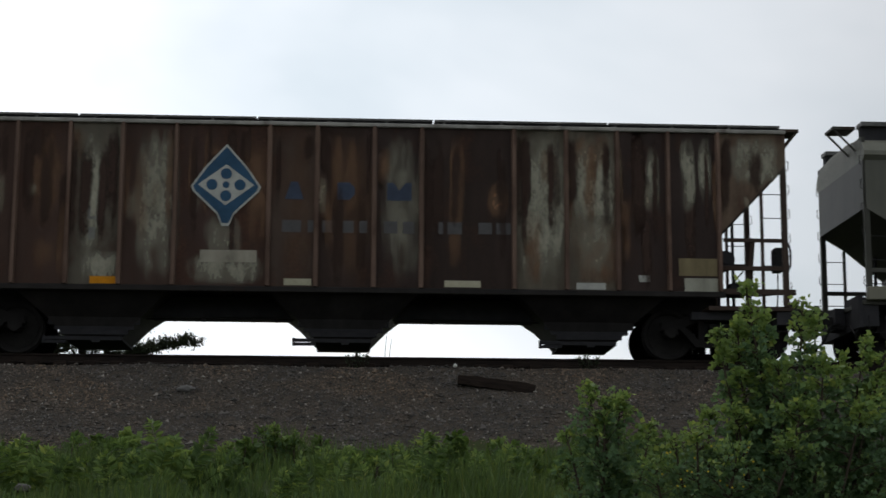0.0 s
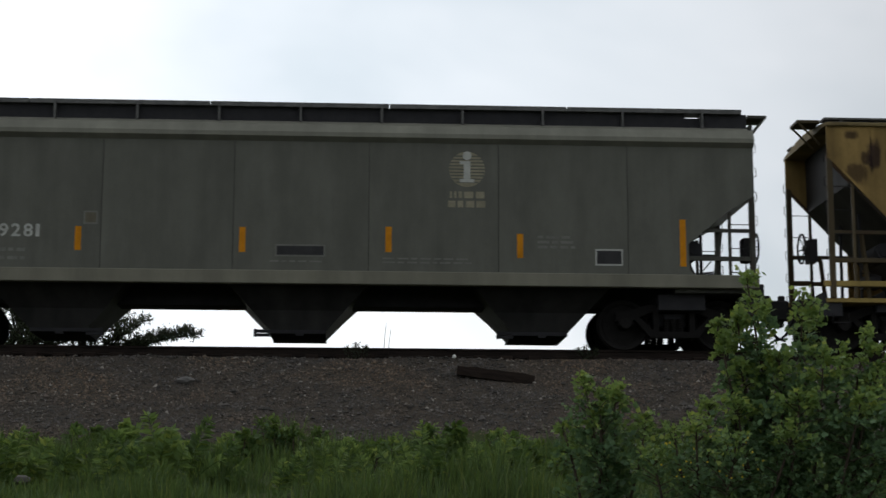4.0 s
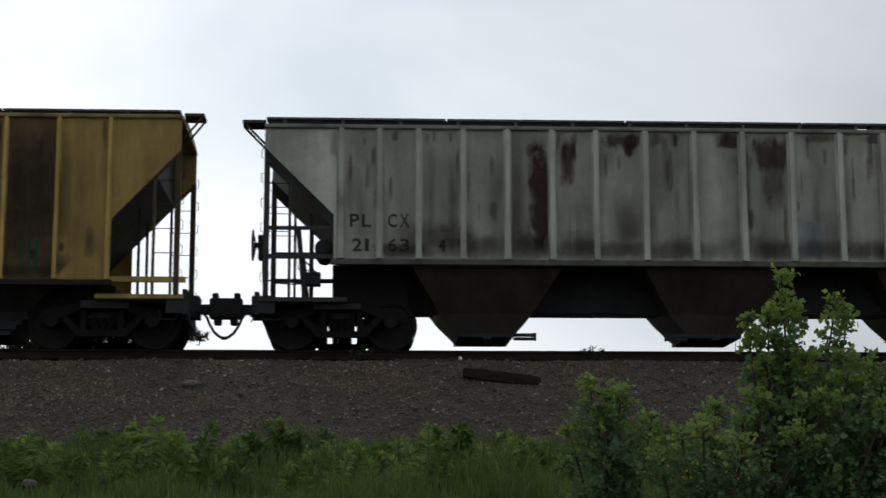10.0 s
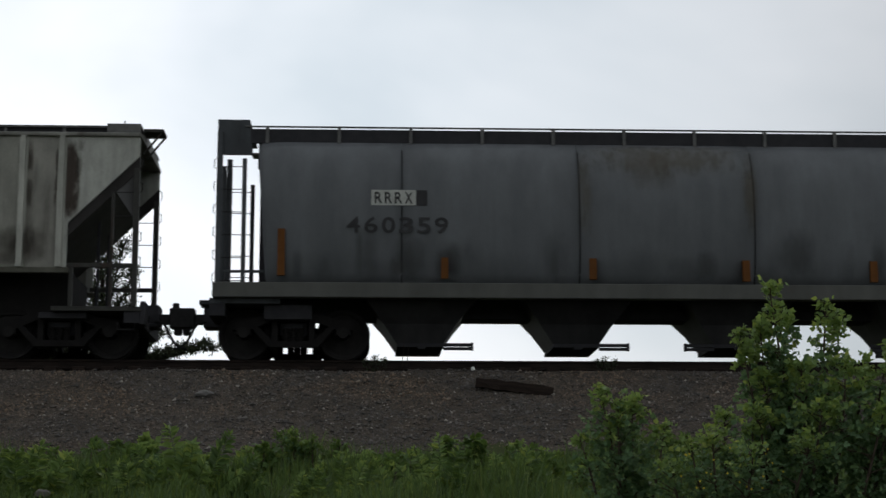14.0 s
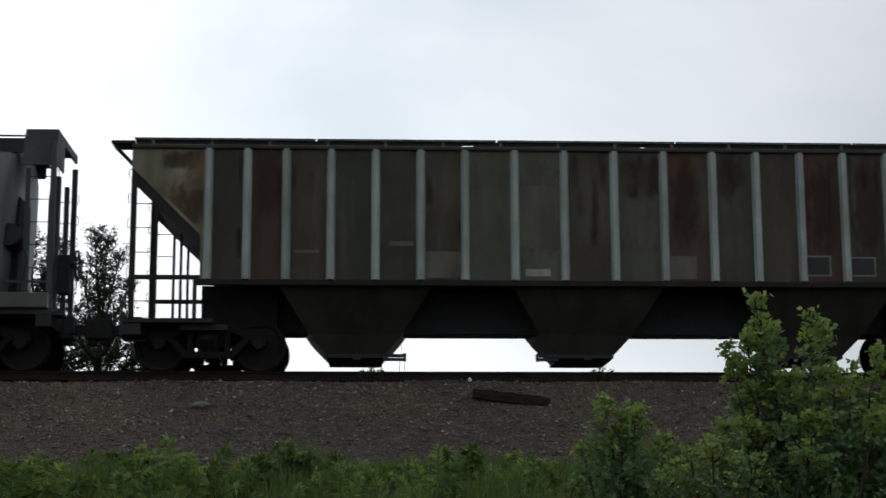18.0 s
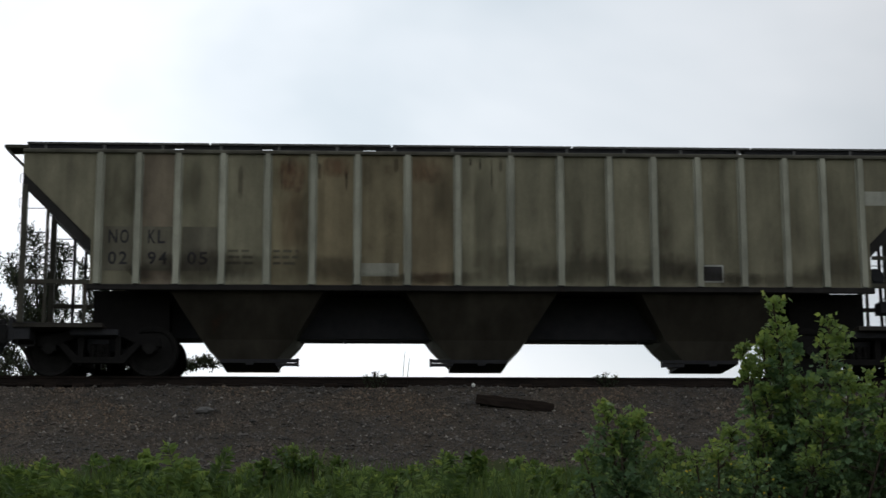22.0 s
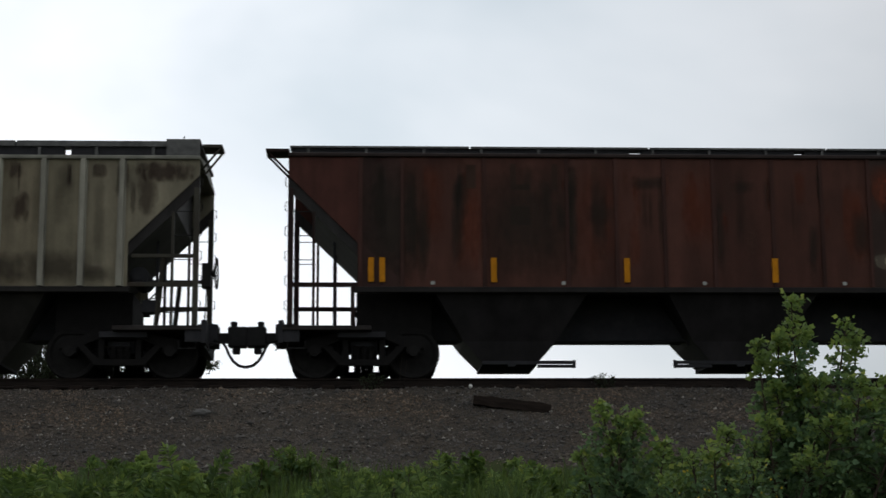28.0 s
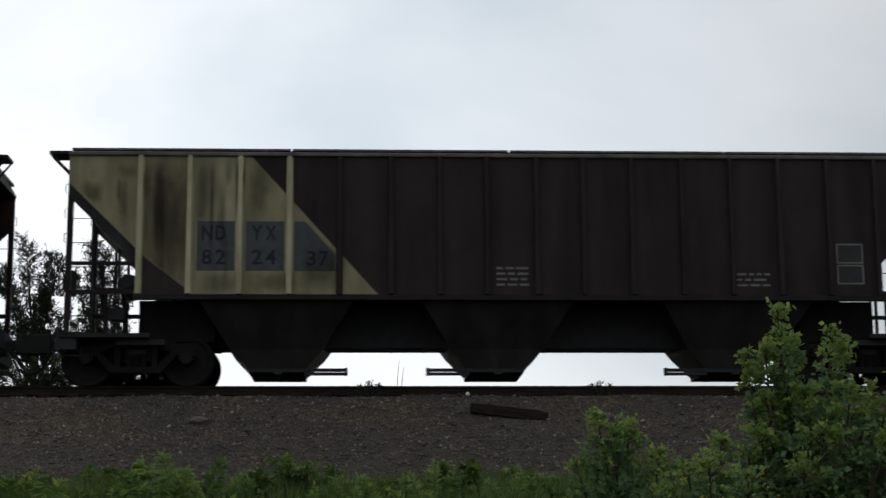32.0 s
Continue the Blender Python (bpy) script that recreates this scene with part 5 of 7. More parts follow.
def smooth_hopper():
    L, half = 16.40, 8.20
    car = tagged(new("covered_hopper_car"), "smooth olive grey covered hopper car with amber reflectors", "train car", "cars of the freight train")
    CARS.append((car, 8.26 + half))
    core = [(-half + 0.03, 3.72), (-half + 0.03, 2.80), (-half + 0.5, 2.52), (-half + 1.23, 1.92), (-half + 1.23, 1.60), (-half + 1.10, 1.34)]
    core = core + [(-x, z) for x, z in core[::-1]]
    # The core's near-black colour holds the dark under the end slopes.
    part("body", made(prism, core, -1.49, 1.49), EVEN, car, "inner body coloured near black for its shaded undersides", color=(0.03, 0.03, 0.027, 0.1))
    seams = [0.03, 2.34, 4.66, 6.99, 9.40, 11.73, 14.07, L - 0.03]
    for a, b in zip(seams, seams[1:]):
        poly = [(a + 0.006, 3.70), (b - 0.006, 3.70), (b - 0.006, 1.34), (a + 0.006, 1.34)]
        left = [(0.03, 3.70), (b - 0.006, 3.70), (b - 0.006, 1.34), (1.10, 1.34), (1.21, 1.42), (1.23, 1.60), (1.23, 1.92), (0.5, 2.52), (0.03, 2.80)]
        if a < 0.1:
            poly = left
        if b > L - 0.1:
            poly = [(L - x, z) for x, z in [(0.03, 3.70), (L - a - 0.006, 3.70), (L - a - 0.006, 1.34), (1.10, 1.34), (1.21, 1.42), (1.23, 1.60), (1.23, 1.92), (0.5, 2.52), (0.03, 2.80)]]
        cx = (a + b) / 2
        for s in (-1, 1):
            part("side_panel", made(prism, [(x - cx, z) for x, z in poly], s * 1.488, s * 1.505), EVEN, car, color=OLV, at=(cx - half, 0, 0))
    bm = bmesh.new()
    prof = [(-1.49, 3.70), (-1.60, 3.78), (-1.60, 3.86), (-1.50, 4.02), (-1.30, 4.12), (-0.6, 4.2), (0.6, 4.2), (1.30, 4.12), (1.50, 4.02), (1.60, 3.86), (1.60, 3.78), (1.49, 3.70)]
    loft(bm, [[(-half, y, z) for y, z in prof], [(half, y, z) for y, z in prof]])
    # Lighter than the sides: light from above is put into the roof colour.
    part("roof", bm, EVEN, car, "rounded roof with heavy top chords", color=(0.20, 0.20, 0.165, 0.04))
    for s in (-1, 1):
        a, b = sorted((s * 1.02, s * 1.36))
        for k in range(5):
            part("running_board", boxes((-half + 0.05 + k * 3.24, -half + 3.27 + k * 3.24, a, b, 4.38, 4.46)), GRATE, car)
        me = mesh_of("walk_bracket", boxes((-0.02, 0.02, a - 0.02, b + 0.02, 4.10, 4.45)), GRATE)
        for k in range(11):
            piece("walk_bracket", me, car, (-half + 0.8 + k * 1.47, 0, 0))
        for xa, xb in ((-half + 0.06, -half + 0.85), (-half + 1.2, half - 1.2), (half - 0.85, half - 0.06)):
            part("walk_apron", boxes((xa, xb, a + 0.1, b - 0.1, 4.12, 4.39)), UNDER, car, "dark strip closing the gap under the roof walk")
        part("walk_apron", boxes((-half + 0.851, -half + 1.199, a + 0.12, b - 0.12, 4.12, 4.31)), UNDER, car, "low strip closing the gap under the roof walk")
        part("walk_apron", boxes((half - 1.199, half - 0.851, a + 0.12, b - 0.12, 4.12, 4.31)), UNDER, car, "low strip closing the gap under the roof walk")
        a, b = sorted((s * 1.44, s * 1.60))
        part("side_sill", boxes((-half - 0.02, half + 0.02, a, b, 1.10, 1.34)), EVEN, car, "long pale side sill", bevel=0.012, color=(0.19, 0.185, 0.145, 0.06))
    part("centre_sill", boxes((-half + 0.1, half - 0.1, -0.33, 0.33, 0.87, 1.33)), UNDER, car, "dark centre sill")
    part("hatch_cover", boxes((-half + 0.9, half - 0.9, -0.32, 0.32, 4.19, 4.32)), PAINT, car, "long trough hatch cover", bevel=0.02, color=OLV)
    S = dict(color=OLV, walk_z=4.42, top=4.24, bottom=1.33, zs1=2.80, zs2=1.92, xs=1.23, deck=1.11, brake=1, gates=[3.85, 8.15, 12.55], bay_color=(0.034, 0.034, 0.033, 0.100), truck=(1.34, 1.44), handle_len=0.3, end_color=OLV)
    hopper_bays(car, half, S)
    for end in (-1, 1):
        car_end(car, end, half, S)
        a, b = sorted((end * half, end * (half - 0.06)))
        part("end_wall", boxes((a, b, -1.46, 1.46, 2.80, 4.15)), EVEN, car, color=(0.06, 0.06, 0.053, 0.1))
    half = half - 0.05
    y = -1.5055
    stencil("IC", 2.38 - half, 2.72 - half, 2.37, 2.60, WHITE_L, car, y - 0.002)
    stencil("799281", 2.40 - half, 3.54 - half, 1.91, 2.13, WHITE_L, car, y - 0.002)
    for x, z0, z1 in ((1.58, 1.75, 2.42), (4.16, 1.67, 2.10), (7.05, 1.67, 2.12), (9.65, 1.70, 2.16), (12.01, 1.62, 2.06), (14.96, 1.50, 2.36)):
        plate("reflector", x - half, x + 0.11 - half, z0, z1, YELLOW_L, car, y, "amber reflector strip")
    text_rows(car, half, 2.38, 3.3, 1.70, 2, DIM_L, y, 0.15, 0.06)
    text_rows(car, half, 12.38, 13.06, 2.03, 3, DIM_L, y, 0.09, 0.05)
    text_rows(car, half, 9.6, 11.2, 1.60, 2, DIM_L, y, 0.07, 0.03)
    text_rows(car, half, 7.6, 8.6, 1.53, 1, DIM_L, y, 0.07, 0.03)
    window_frame_mark(car, half, 7.69, 8.58, 1.60, 1.82, DIM_L, y)
    window_frame_mark(car, half, 13.42, 13.92, 1.50, 1.80, WHITE_L, y)
    window_frame_mark(car, half, 4.30, 4.55, 2.14, 2.38, DIM_L, y, FAINT_L)
    # a striped disc with a pale figure-like bar over two lines of bars
    badge = part("round_badge", made(disc, (11.11 - half, y - 0.002, 3.23), "y", 0, 0.325, 0.004, 28), DUSTY_L, car, "pale striped round badge")
    for k in range(9):
        z = 2.98 + k * 0.06
        w = math.sqrt(max(0, 0.32 ** 2 - (z - 3.23) ** 2))
        plate("stripe", 11.11 - half - w, 11.11 - half + w, z, z + 0.022, EVEN, badge, y - 0.004, color=OLV)
    for x0, x1, z0, z1 in ((11.05, 11.17, 3.02, 3.36), (10.98, 11.17, 3.32, 3.38), (10.98, 11.24, 2.99, 3.05)):
        plate("badge_bar", x0 - half, x1 - half, z0, z1, WHITE_L, badge, y - 0.007)
    part("badge_dot", made(disc, (11.11 - half, y - 0.009, 3.48), "y", 0, 0.08, 0.004, 16), WHITE_L, badge)
    for x0, x1, z0 in ((10.80, 10.84, 2.70), (10.88, 10.92, 2.70), (10.96, 11.02, 2.70), (11.06, 11.22, 2.70), (11.27, 11.42, 2.70), (10.77, 10.90, 2.53), (10.94, 11.04, 2.53), (11.09, 11.24, 2.53), (11.28, 11.44, 2.53)):
        plate("badge_bar", x0 - half, x1 - half, z0, z0 + 0.12, DUSTY_L, car, y)


smooth_hopper()

# --- round-sided blue-grey hopper ---
BLU = (0.124, 0.132, 0.140, 0.06)


def round_hopper():
    L, half = 16.50, 8.25
    car = tagged(new("covered_hopper_car"), "round-sided blue-grey covered hopper car with orange strips", "train car", "cars of the freight train")
    CARS.append((car, 61.34 + half))
    prof = [(1.32, 1.30), (1.46, 1.55), (1.545, 1.95), (1.58, 2.40), (1.585, 2.80), (1.55, 3.20), (1.46, 3.55), (1.31, 3.84), (1.10, 4.02), (0.80, 4.13), (0.40, 4.18)]
    ring = [(-y, z) for y, z in prof] + [(y, z) for y, z in prof[::-1]]

    def section(x, k, lift=0.0):
        return [(x, y * k, z + lift * (z - 4.18) / 2.9) for y, z in ring]
    seams = [0.95, 3.35, 6.55, 9.72, 12.92, L - 0.95]
    for i, (a, b) in enumerate(zip(seams, seams[1:])):
        rings = []
        for j in range(5):
            x = a + (b - a) * j / 4
            rings.append(section(x - half, 1.0 if 0 < j < 4 else 0.994))
        if i == 0:
            rings = [[(x - half + 0.20 * (4.18 - z) / 2.9 - 0.22, y * k, z) for (_, y, z) in section(0, 1)] for x, k in ((a, 0.90), (a + 0.10, 0.975), (a + 0.5, 1.0))] + rings[2:]
        if i == 4:
            rings = rings[:3] + [[(x - half - 0.20 * (4.18 - z) / 2.9 + 0.22, y * k, z) for (_, y, z) in section(0, 1)] for x, k in ((b - 0.5, 1.0), (b - 0.10, 0.975), (b, 0.90))]
        part("shell", made(loft, rings), EVEN, car, "curved blue-grey steel shell", smooth=True, color=(*[c * (1 + 0.05 * math.sin(i * 2.1)) for c in BLU[:3]], 0.08 if i != 2 else 0.22))
    top = 4.10
    for s in (-1, 1):
        a, b = sorted((s * 1.36, s * 1.58))
        part("side_sill", boxes((-half, half, a, b, 1.09, 1.36)), EVEN, car, "long pale side sill", bevel=0.012, color=(0.092, 0.094, 0.086, 0.2))
        rail_z = 4.31
        part("roof_walk_rail", tubes([(-half + 0.5, s * 1.1, rail_z), (half - 0.5, s * 1.1, rail_z)], r=0.018), GRATE, car, "long rail beside the roof walk")
        me = mesh_of("walk_bracket", boxes((-0.03, 0.03, s * 1.1 - 0.03, s * 1.1 + 0.03, 4.00, rail_z)), GRATE)
        for k in range(12):
            piece("walk_bracket", me, car, (-half + 0.9 + k * 1.31, 0, 0))
        a, b = sorted((s * 1.04, s * 1.09))
        # This added strip makes the dark band along the roof edge.
        part("walk_apron", boxes((-half + 0.6, half - 0.6, a, b, 4.0, 4.27)), UNDER, car, "dark strip closing the gap under the roof walk")
        a, b = sorted((s * 0.70, s * 1.035))
        part("running_board", boxes((-half + 0.5, half - 0.5, a, b, 4.20, 4.245)), GRATE, car)
    part("hatch_cover", boxes((-half + 1.2, half - 1.2, -0.3, 0.3, 4.16, 4.30)), PAINT, car, "long trough hatch cover", bevel=0.02, color=BLU)
    part("centre_sill", boxes((-half + 0.1, half - 0.1, -0.33, 0.33, 0.88, 1.32)), UNDER, car, "dark centre sill")
    S = dict(color=BLU, top=4.25, bottom=1.33, zs1=3.70, zs2=3.60, xs=0.58, deck=1.12, brake=1, gates=[3.70, 6.55, 9.50, 12.95], handles=(1, 1, -1, -1), bay_w=0.42, bay_s=0.24, bay_top=1.15, bay_color=(0.034, 0.034, 0.035, 0.100), truck=1.42, handle_len=0.55, end_color=(0.066, 0.072, 0.078, 0.1))
    hopper_bays(car, half, S)
    for end in (-1, 1):
        car_end_round(car, end, half, S)
    half = half - 0.08
    # seams, rust and soft grey patches that follow the curve of the shell
    def on_shell(x0, x1, z0, z1, color, mat, label, out=0.004):
        bm = bmesh.new()
        zs = [p[1] for p in prof]
        ys = [p[0] for p in prof]
        cx, rows = (x0 + x1) / 2, []
        for k in range(13):
            z = z0 + (z1 - z0) * k / 12
            y = -float(np.interp(z, zs, ys)) - out
            rows.append([bm.verts.new((x - cx, y, z)) for x in (x0, x1)])
        for p, q in zip(rows, rows[1:]):
            bm.faces.new((p[0], p[1], q[1], q[0]))
        part("stain", bm, mat, car, label, color=color, at=(cx - half - 0.08, 0, 0))
    for x in seams[1:-1]:
        on_shell(x - 0.012, x + 0.012, 1.38, 4.05, (0.03, 0.032, 0.034, 0.2), PAINT, "dark welded seam", 0.003)
    rs = random.Random(31)
    for x0, x1, z0, z1, a in ((6.5, 9.8, 3.3, 4.1, 0.36), (7.4, 8.4, 3.0, 3.9, 0.22), (6.5, 6.8, 2.0, 3.9, 0.3), (9.5, 9.8, 2.2, 3.9, 0.32)):
        on_shell(x0, x1, z0, z1, (0.12, 0.10, 0.062, a), WASH, "yellow-brown stain", 0.005 + 0.0004 * x0)
    for k in range(26):
        x = rs.uniform(1.2, 15.0)
        w = rs.uniform(0.15, 0.9)
        on_shell(x, x + w, 1.36, rs.uniform(1.7, 2.5), (0.04, 0.04, 0.038, rs.uniform(0.10, 0.28)), SOOT, "soft dark grey patch", 0.010 + 0.0002 * k)
    plate("lettering_panel", 2.72 - half, 3.52 - half, 2.76, 3.04, WHITE_L, car, -1.585, "white plate with black characters")
    plate("lettering_panel", 3.53 - half, 3.72 - half, 2.76, 3.04, BLACK_L, car, -1.585)
    stencil("RRRX", 2.78 - half, 3.46 - half, 2.80, 3.00, BLACK_L, car, -1.591)
    stencil("460359", 2.28 - half, 4.10 - half, 2.26, 2.54, BLACK_L, car, -1.591)
    for x, z0, z1 in ((1.06, 1.48, 2.32), (3.97, 1.44, 1.82), (6.63, 1.44, 1.82), (9.40, 1.42, 1.80), (11.72, 1.42, 1.80), (15.07, 1.42, 2.26)):
        sheet = boxes((x - half, x + 0.13 - half, -1.605 if z1 > 2 else -1.575, -1.50, z0, z1))
        part("reflector", sheet, ORANGE_L, car, "faded orange reflector strip")
    part("data_panel", boxes((12.78 - half, 13.16 - half, -1.56, -1.50, 1.48, 1.72)), BLACK_L, car)


def car_end_round(car, end, half, S):
    """The open end of the round-sided car: tall posts that carry a boxed hood."""
    def X(u):
        return end * (half - u)
    # Hood and post colour is lowered too, with their silhouette in it.
    dark = S["end_color"]

    def bar(name, u0, u1, y0, y1, z0, z1, mat=PAINT, label=""):
        a, b = sorted((X(u0), X(u1)))
        return part(name, boxes((a, b, y0, y1, z0, z1)), mat, car, label, bevel=0.006, color=dark)
    bm = bmesh.new()
    poly = [(X(0.0), 3.78), (X(0.0), 4.44), (X(0.58), 4.44), (X(0.64), 3.78)]
    prism(bm, poly, -1.09, -1.05)
    a, b = sorted((X(0.0), X(0.58)))
    box(bm, a, b, -1.05, 1.05, 4.41, 4.45)
    a, b = sorted((X(0.0), X(0.03)))
    box(bm, a, b, -1.05, -0.35, 3.78, 4.41)
    a, b = sorted((X(0.0), X(0.05)))
    box(bm, a, b, -0.35, 1.05, 4.30, 4.41)
    part("hood", bm, PAINT, car, "boxed end hood under the roof walk", color=dark)
    for s in (-1, 1):
        y = s * 1.12
        bar("corner_post", 0.0, 0.10, y - 0.05, y + 0.05, 1.12, 4.2, label="tall end post")
        ladder = bar("ladder", 0.46, 0.54, y - 0.03, y + 0.03, 1.12, 3.70, label="end ladder with round rungs")
        for k in range(6):
            piece("rung", RUNG, ladder, (min(X(0.06), X(0.48)), y, 1.45 + 0.42 * k))
        bar("end_post", 0.03, 0.12, s * 0.45 - 0.05, s * 0.45 + 0.05, 1.0, 3.70, label="inner end post")
        bar("handrail", 0.05, 0.9, y * 0.98 - 0.02, y * 0.98 + 0.02, 1.60, 1.65)
        for k in range(6):
            g = piece("grab_iron", GRAB, car, (X(0.0), y, 1.5 + 0.42 * k))
            g.scale = (-end, 1, 1)
    bar("deck", -0.06, 1.2, -1.40, 1.40, 1.00, 1.10, label="end deck")
    bar("end_sill", -0.06, 0.22, -1.40, 1.40, 0.78, 0.998, UNDER, "dark end sill")
    bar("striker", -0.26, 0.10, -0.26, 0.26, 0.72, 1.12, UNDER, "coupler striker block")
    bar("bolster", 0.9, 1.75, -1.25, 1.25, 0.74, 0.998, UNDER, "body bolster")
    bar("slope_leg", 0.75, 1.0, -0.5, 0.5, 1.1, 3.3, UNDER, "end slope support")
    cp = bar("coupler", -0.64, -0.12, -0.09, 0.09, 0.80, 0.98, BLACK, "black knuckle coupler")
    a, b = sorted((X(-0.79), X(-0.44)))
    part("knuckle", boxes((a, b, -0.17, 0.15, 0.72, 1.09), (min(X(-0.66), X(-0.52)), max(X(-0.66), X(-0.52)), -0.1, 0.1, 0.60, 0.74)), BLACK, cp, bevel=0.02)
    hose = [(X(-0.20), -0.34, 0.81), (X(-0.36), -0.36, 0.77), (X(-0.42), -0.36, 0.69), (X(-0.48), -0.36, 0.55), (X(-0.56), -0.36, 0.42), (X(-0.66), -0.35, 0.34), (X(-0.79), -0.34, 0.31)]
    part("air_hose", tubes(hose, r=0.024, n=6), RUBBER, car, "black rubber air hose")
    bar("step_board", -0.24, 0.0, -1.38, -0.9, 0.98, 1.06, UNDER, "folded end step")
    if end == 1:
        brake_wheel(car, X(-0.32), -1, 2.03)
        bar("brake_gear_box", -0.20, 0.02, -0.62, -0.30, 1.50, 2.20, BLACK, "hand brake gear housing")
        tank = bmesh.new()
        disc(tank, (X(0.78), -0.9, 2.45), "y", 0, 0.20, 0.8, 18)
        part("air_reservoir", tank, UNDER, car, "dark cylindrical air reservoir")
        pipes = tubes([(X(0.5), -1.3, 2.2), (X(0.42), -1.3, 2.0), (X(0.5), -1.3, 1.6)], [(X(0.55), -1.2, 1.12), (X(0.2), -1.2, 1.18), (X(0.0), -1.2, 1.12)], r=0.013)
        part("brake_pipe", pipes, BLACK, car, "bent brake pipes")
    truck(car, X(S["truck"]))


round_hopper()

# ================= the ground, the bank and the track =================
GROUND = Mat("field_soil_and_grass")
g_v = GROUND.coords(shuffle=False)
g_a, g_b = GROUND.noise(g_v, 0.6, 6), GROUND.noise(g_v, 9.0, 5)
GROUND.set(Base_Color=GROUND.mix(GROUND.span(g_a, 0.4, 0.6), (0.035, 0.050, 0.016, 1), GROUND.mix(g_b, (0.05, 0.038, 0.026, 1), (0.045, 0.07, 0.02, 1))), Roughness=0.95, Specular_IOR_Level=0.1)
GROUND.bump(g_b, 0.6, 0.05)
BED = Mat("dirty_ballast_fines")
b_v = BED.coords(shuffle=False)
b_a, b_b, b_c = BED.noise(b_v, 0.7, 5), BED.noise(b_v, 14.0, 6, 0.65), BED.noise(b_v, 45.0, 3)
BED.set(Base_Color=BED.mix(BED.span(b_b, 0.35, 0.66), BED.mix(b_a, (0.04, 0.036, 0.033, 1), (0.062, 0.050, 0.039, 1)), BED.mix(b_a, (0.075, 0.067, 0.058, 1), (0.105, 0.082, 0.060, 1))), Roughness=0.95, Specular_IOR_Level=0.15)
BED.bump(BED.math("ADD", b_b, BED.math("MULTIPLY", b_c, 0.5)), 0.9, 0.04)
STONE = Mat("mixed_ballast_stone")
s_geo = STONE.n.new("ShaderNodeNewGeometry")
s_r = s_geo.outputs["Random Per Island"]
s_v = STONE.coords(shuffle=False)
s_big = STONE.noise(s_v, 0.55, 4)
s_mid = STONE.noise(s_v, 2.3, 3)
s_col = STONE.mix(STONE.span(s_r, 0.1, 0.95), (0.062, 0.058, 0.054, 1), (0.148, 0.135, 0.122, 1))
s_col = STONE.mix(STONE.math("MULTIPLY", STONE.span(s_mid, 0.42, 0.62), 0.55), s_col, (0.055, 0.052, 0.049, 1))
s_col = STONE.mix(STONE.math("MULTIPLY", STONE.span(s_big, 0.44, 0.60), STONE.span(s_r, 0.15, 0.7)), s_col, (0.178, 0.132, 0.094, 1))
s_col = STONE.mix(STONE.span(s_r, 0.965, 0.975), s_col, (0.26, 0.24, 0.21, 1))
STONE.set(Base_Color=s_col, Roughness=0.88, Specular_IOR_Level=0.25)
STONE.bump(STONE.noise(s_v, 60, 3), 0.5, 0.01)

SHOULDER = 1.985


def resight(x, y, z):
    """A point set out from a nearer eye, moved to keep its direction from EYE."""
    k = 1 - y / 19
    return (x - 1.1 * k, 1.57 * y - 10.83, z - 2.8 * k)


def bank_height(y):
    """Height of the earth under the ballast, from the low field up to the track and on to the higher field behind it."""
    pts = ((-3000, -2.8), (-11, -2.8), (2.5, -1.5), (10.4, -0.53), (14.9, 0.237), (18.95, SHOULDER - 0.34), (22.05, SHOULDER - 0.34),
           (26.0, 0.6), (31.0, 1.0), (40.5, 2.3), (80.0, 2.5), (4000, 2.5))
    return float(np.interp(y, [p[0] for p in pts], [p[1] for p in pts]))


def ground_sheet():
    ys = [-3000, -400, -60, -14, -10, -6, -3] + [-1 + 0.5 * k for k in range(86)] + [46, 60, 120, 400, 3500]
    xs = [-3000, -400, -120, -60] + [-40 + 1.0 * k for k in range(81)] + [60, 120, 400, 3000]
    verts = []
    for y in ys:
        for x in xs:
            z = bank_height(y)
            if abs(x) < 60 and -5 < y < 46:
                z += 0.07 * noise.noise((x * 0.5, y * 0.5, 3.1)) + 0.03 * noise.noise((x * 2, y * 2, 1.0))
                if 14 < y < 27:
                    z = min(z, SHOULDER - 0.2)
            verts.append((x, y, z))
    n = len(xs)
    faces = [(j * n + i, j * n + i + 1, (j + 1) * n + i + 1, (j + 1) * n + i) for j in range(len(ys) - 1) for i in range(n - 1)]
    me = bpy.data.meshes.new("ground")
    me.from_pydata(verts, [], faces)
    me.materials.append(GROUND.m)
    return tagged(new("ground", me), "rough grassy field rising to a low earth bank", "ground", kind="structure")


ground_sheet()


def bed_z(x, y):
    d = TRACK - y
    z = np.interp(d, [0, 1.28, 1.40, 1.69, 5.5, 5.9], [SHOULDER - 0.10, SHOULDER - 0.10, SHOULDER, SHOULDER - 0.04, SHOULDER - 1.716, SHOULDER - 1.86])
    return float(z) + 0.045 * noise.noise((x * 0.9, y * 1.3, 0.5)) + 0.02 * noise.noise((x * 4, y * 4, 0.2))


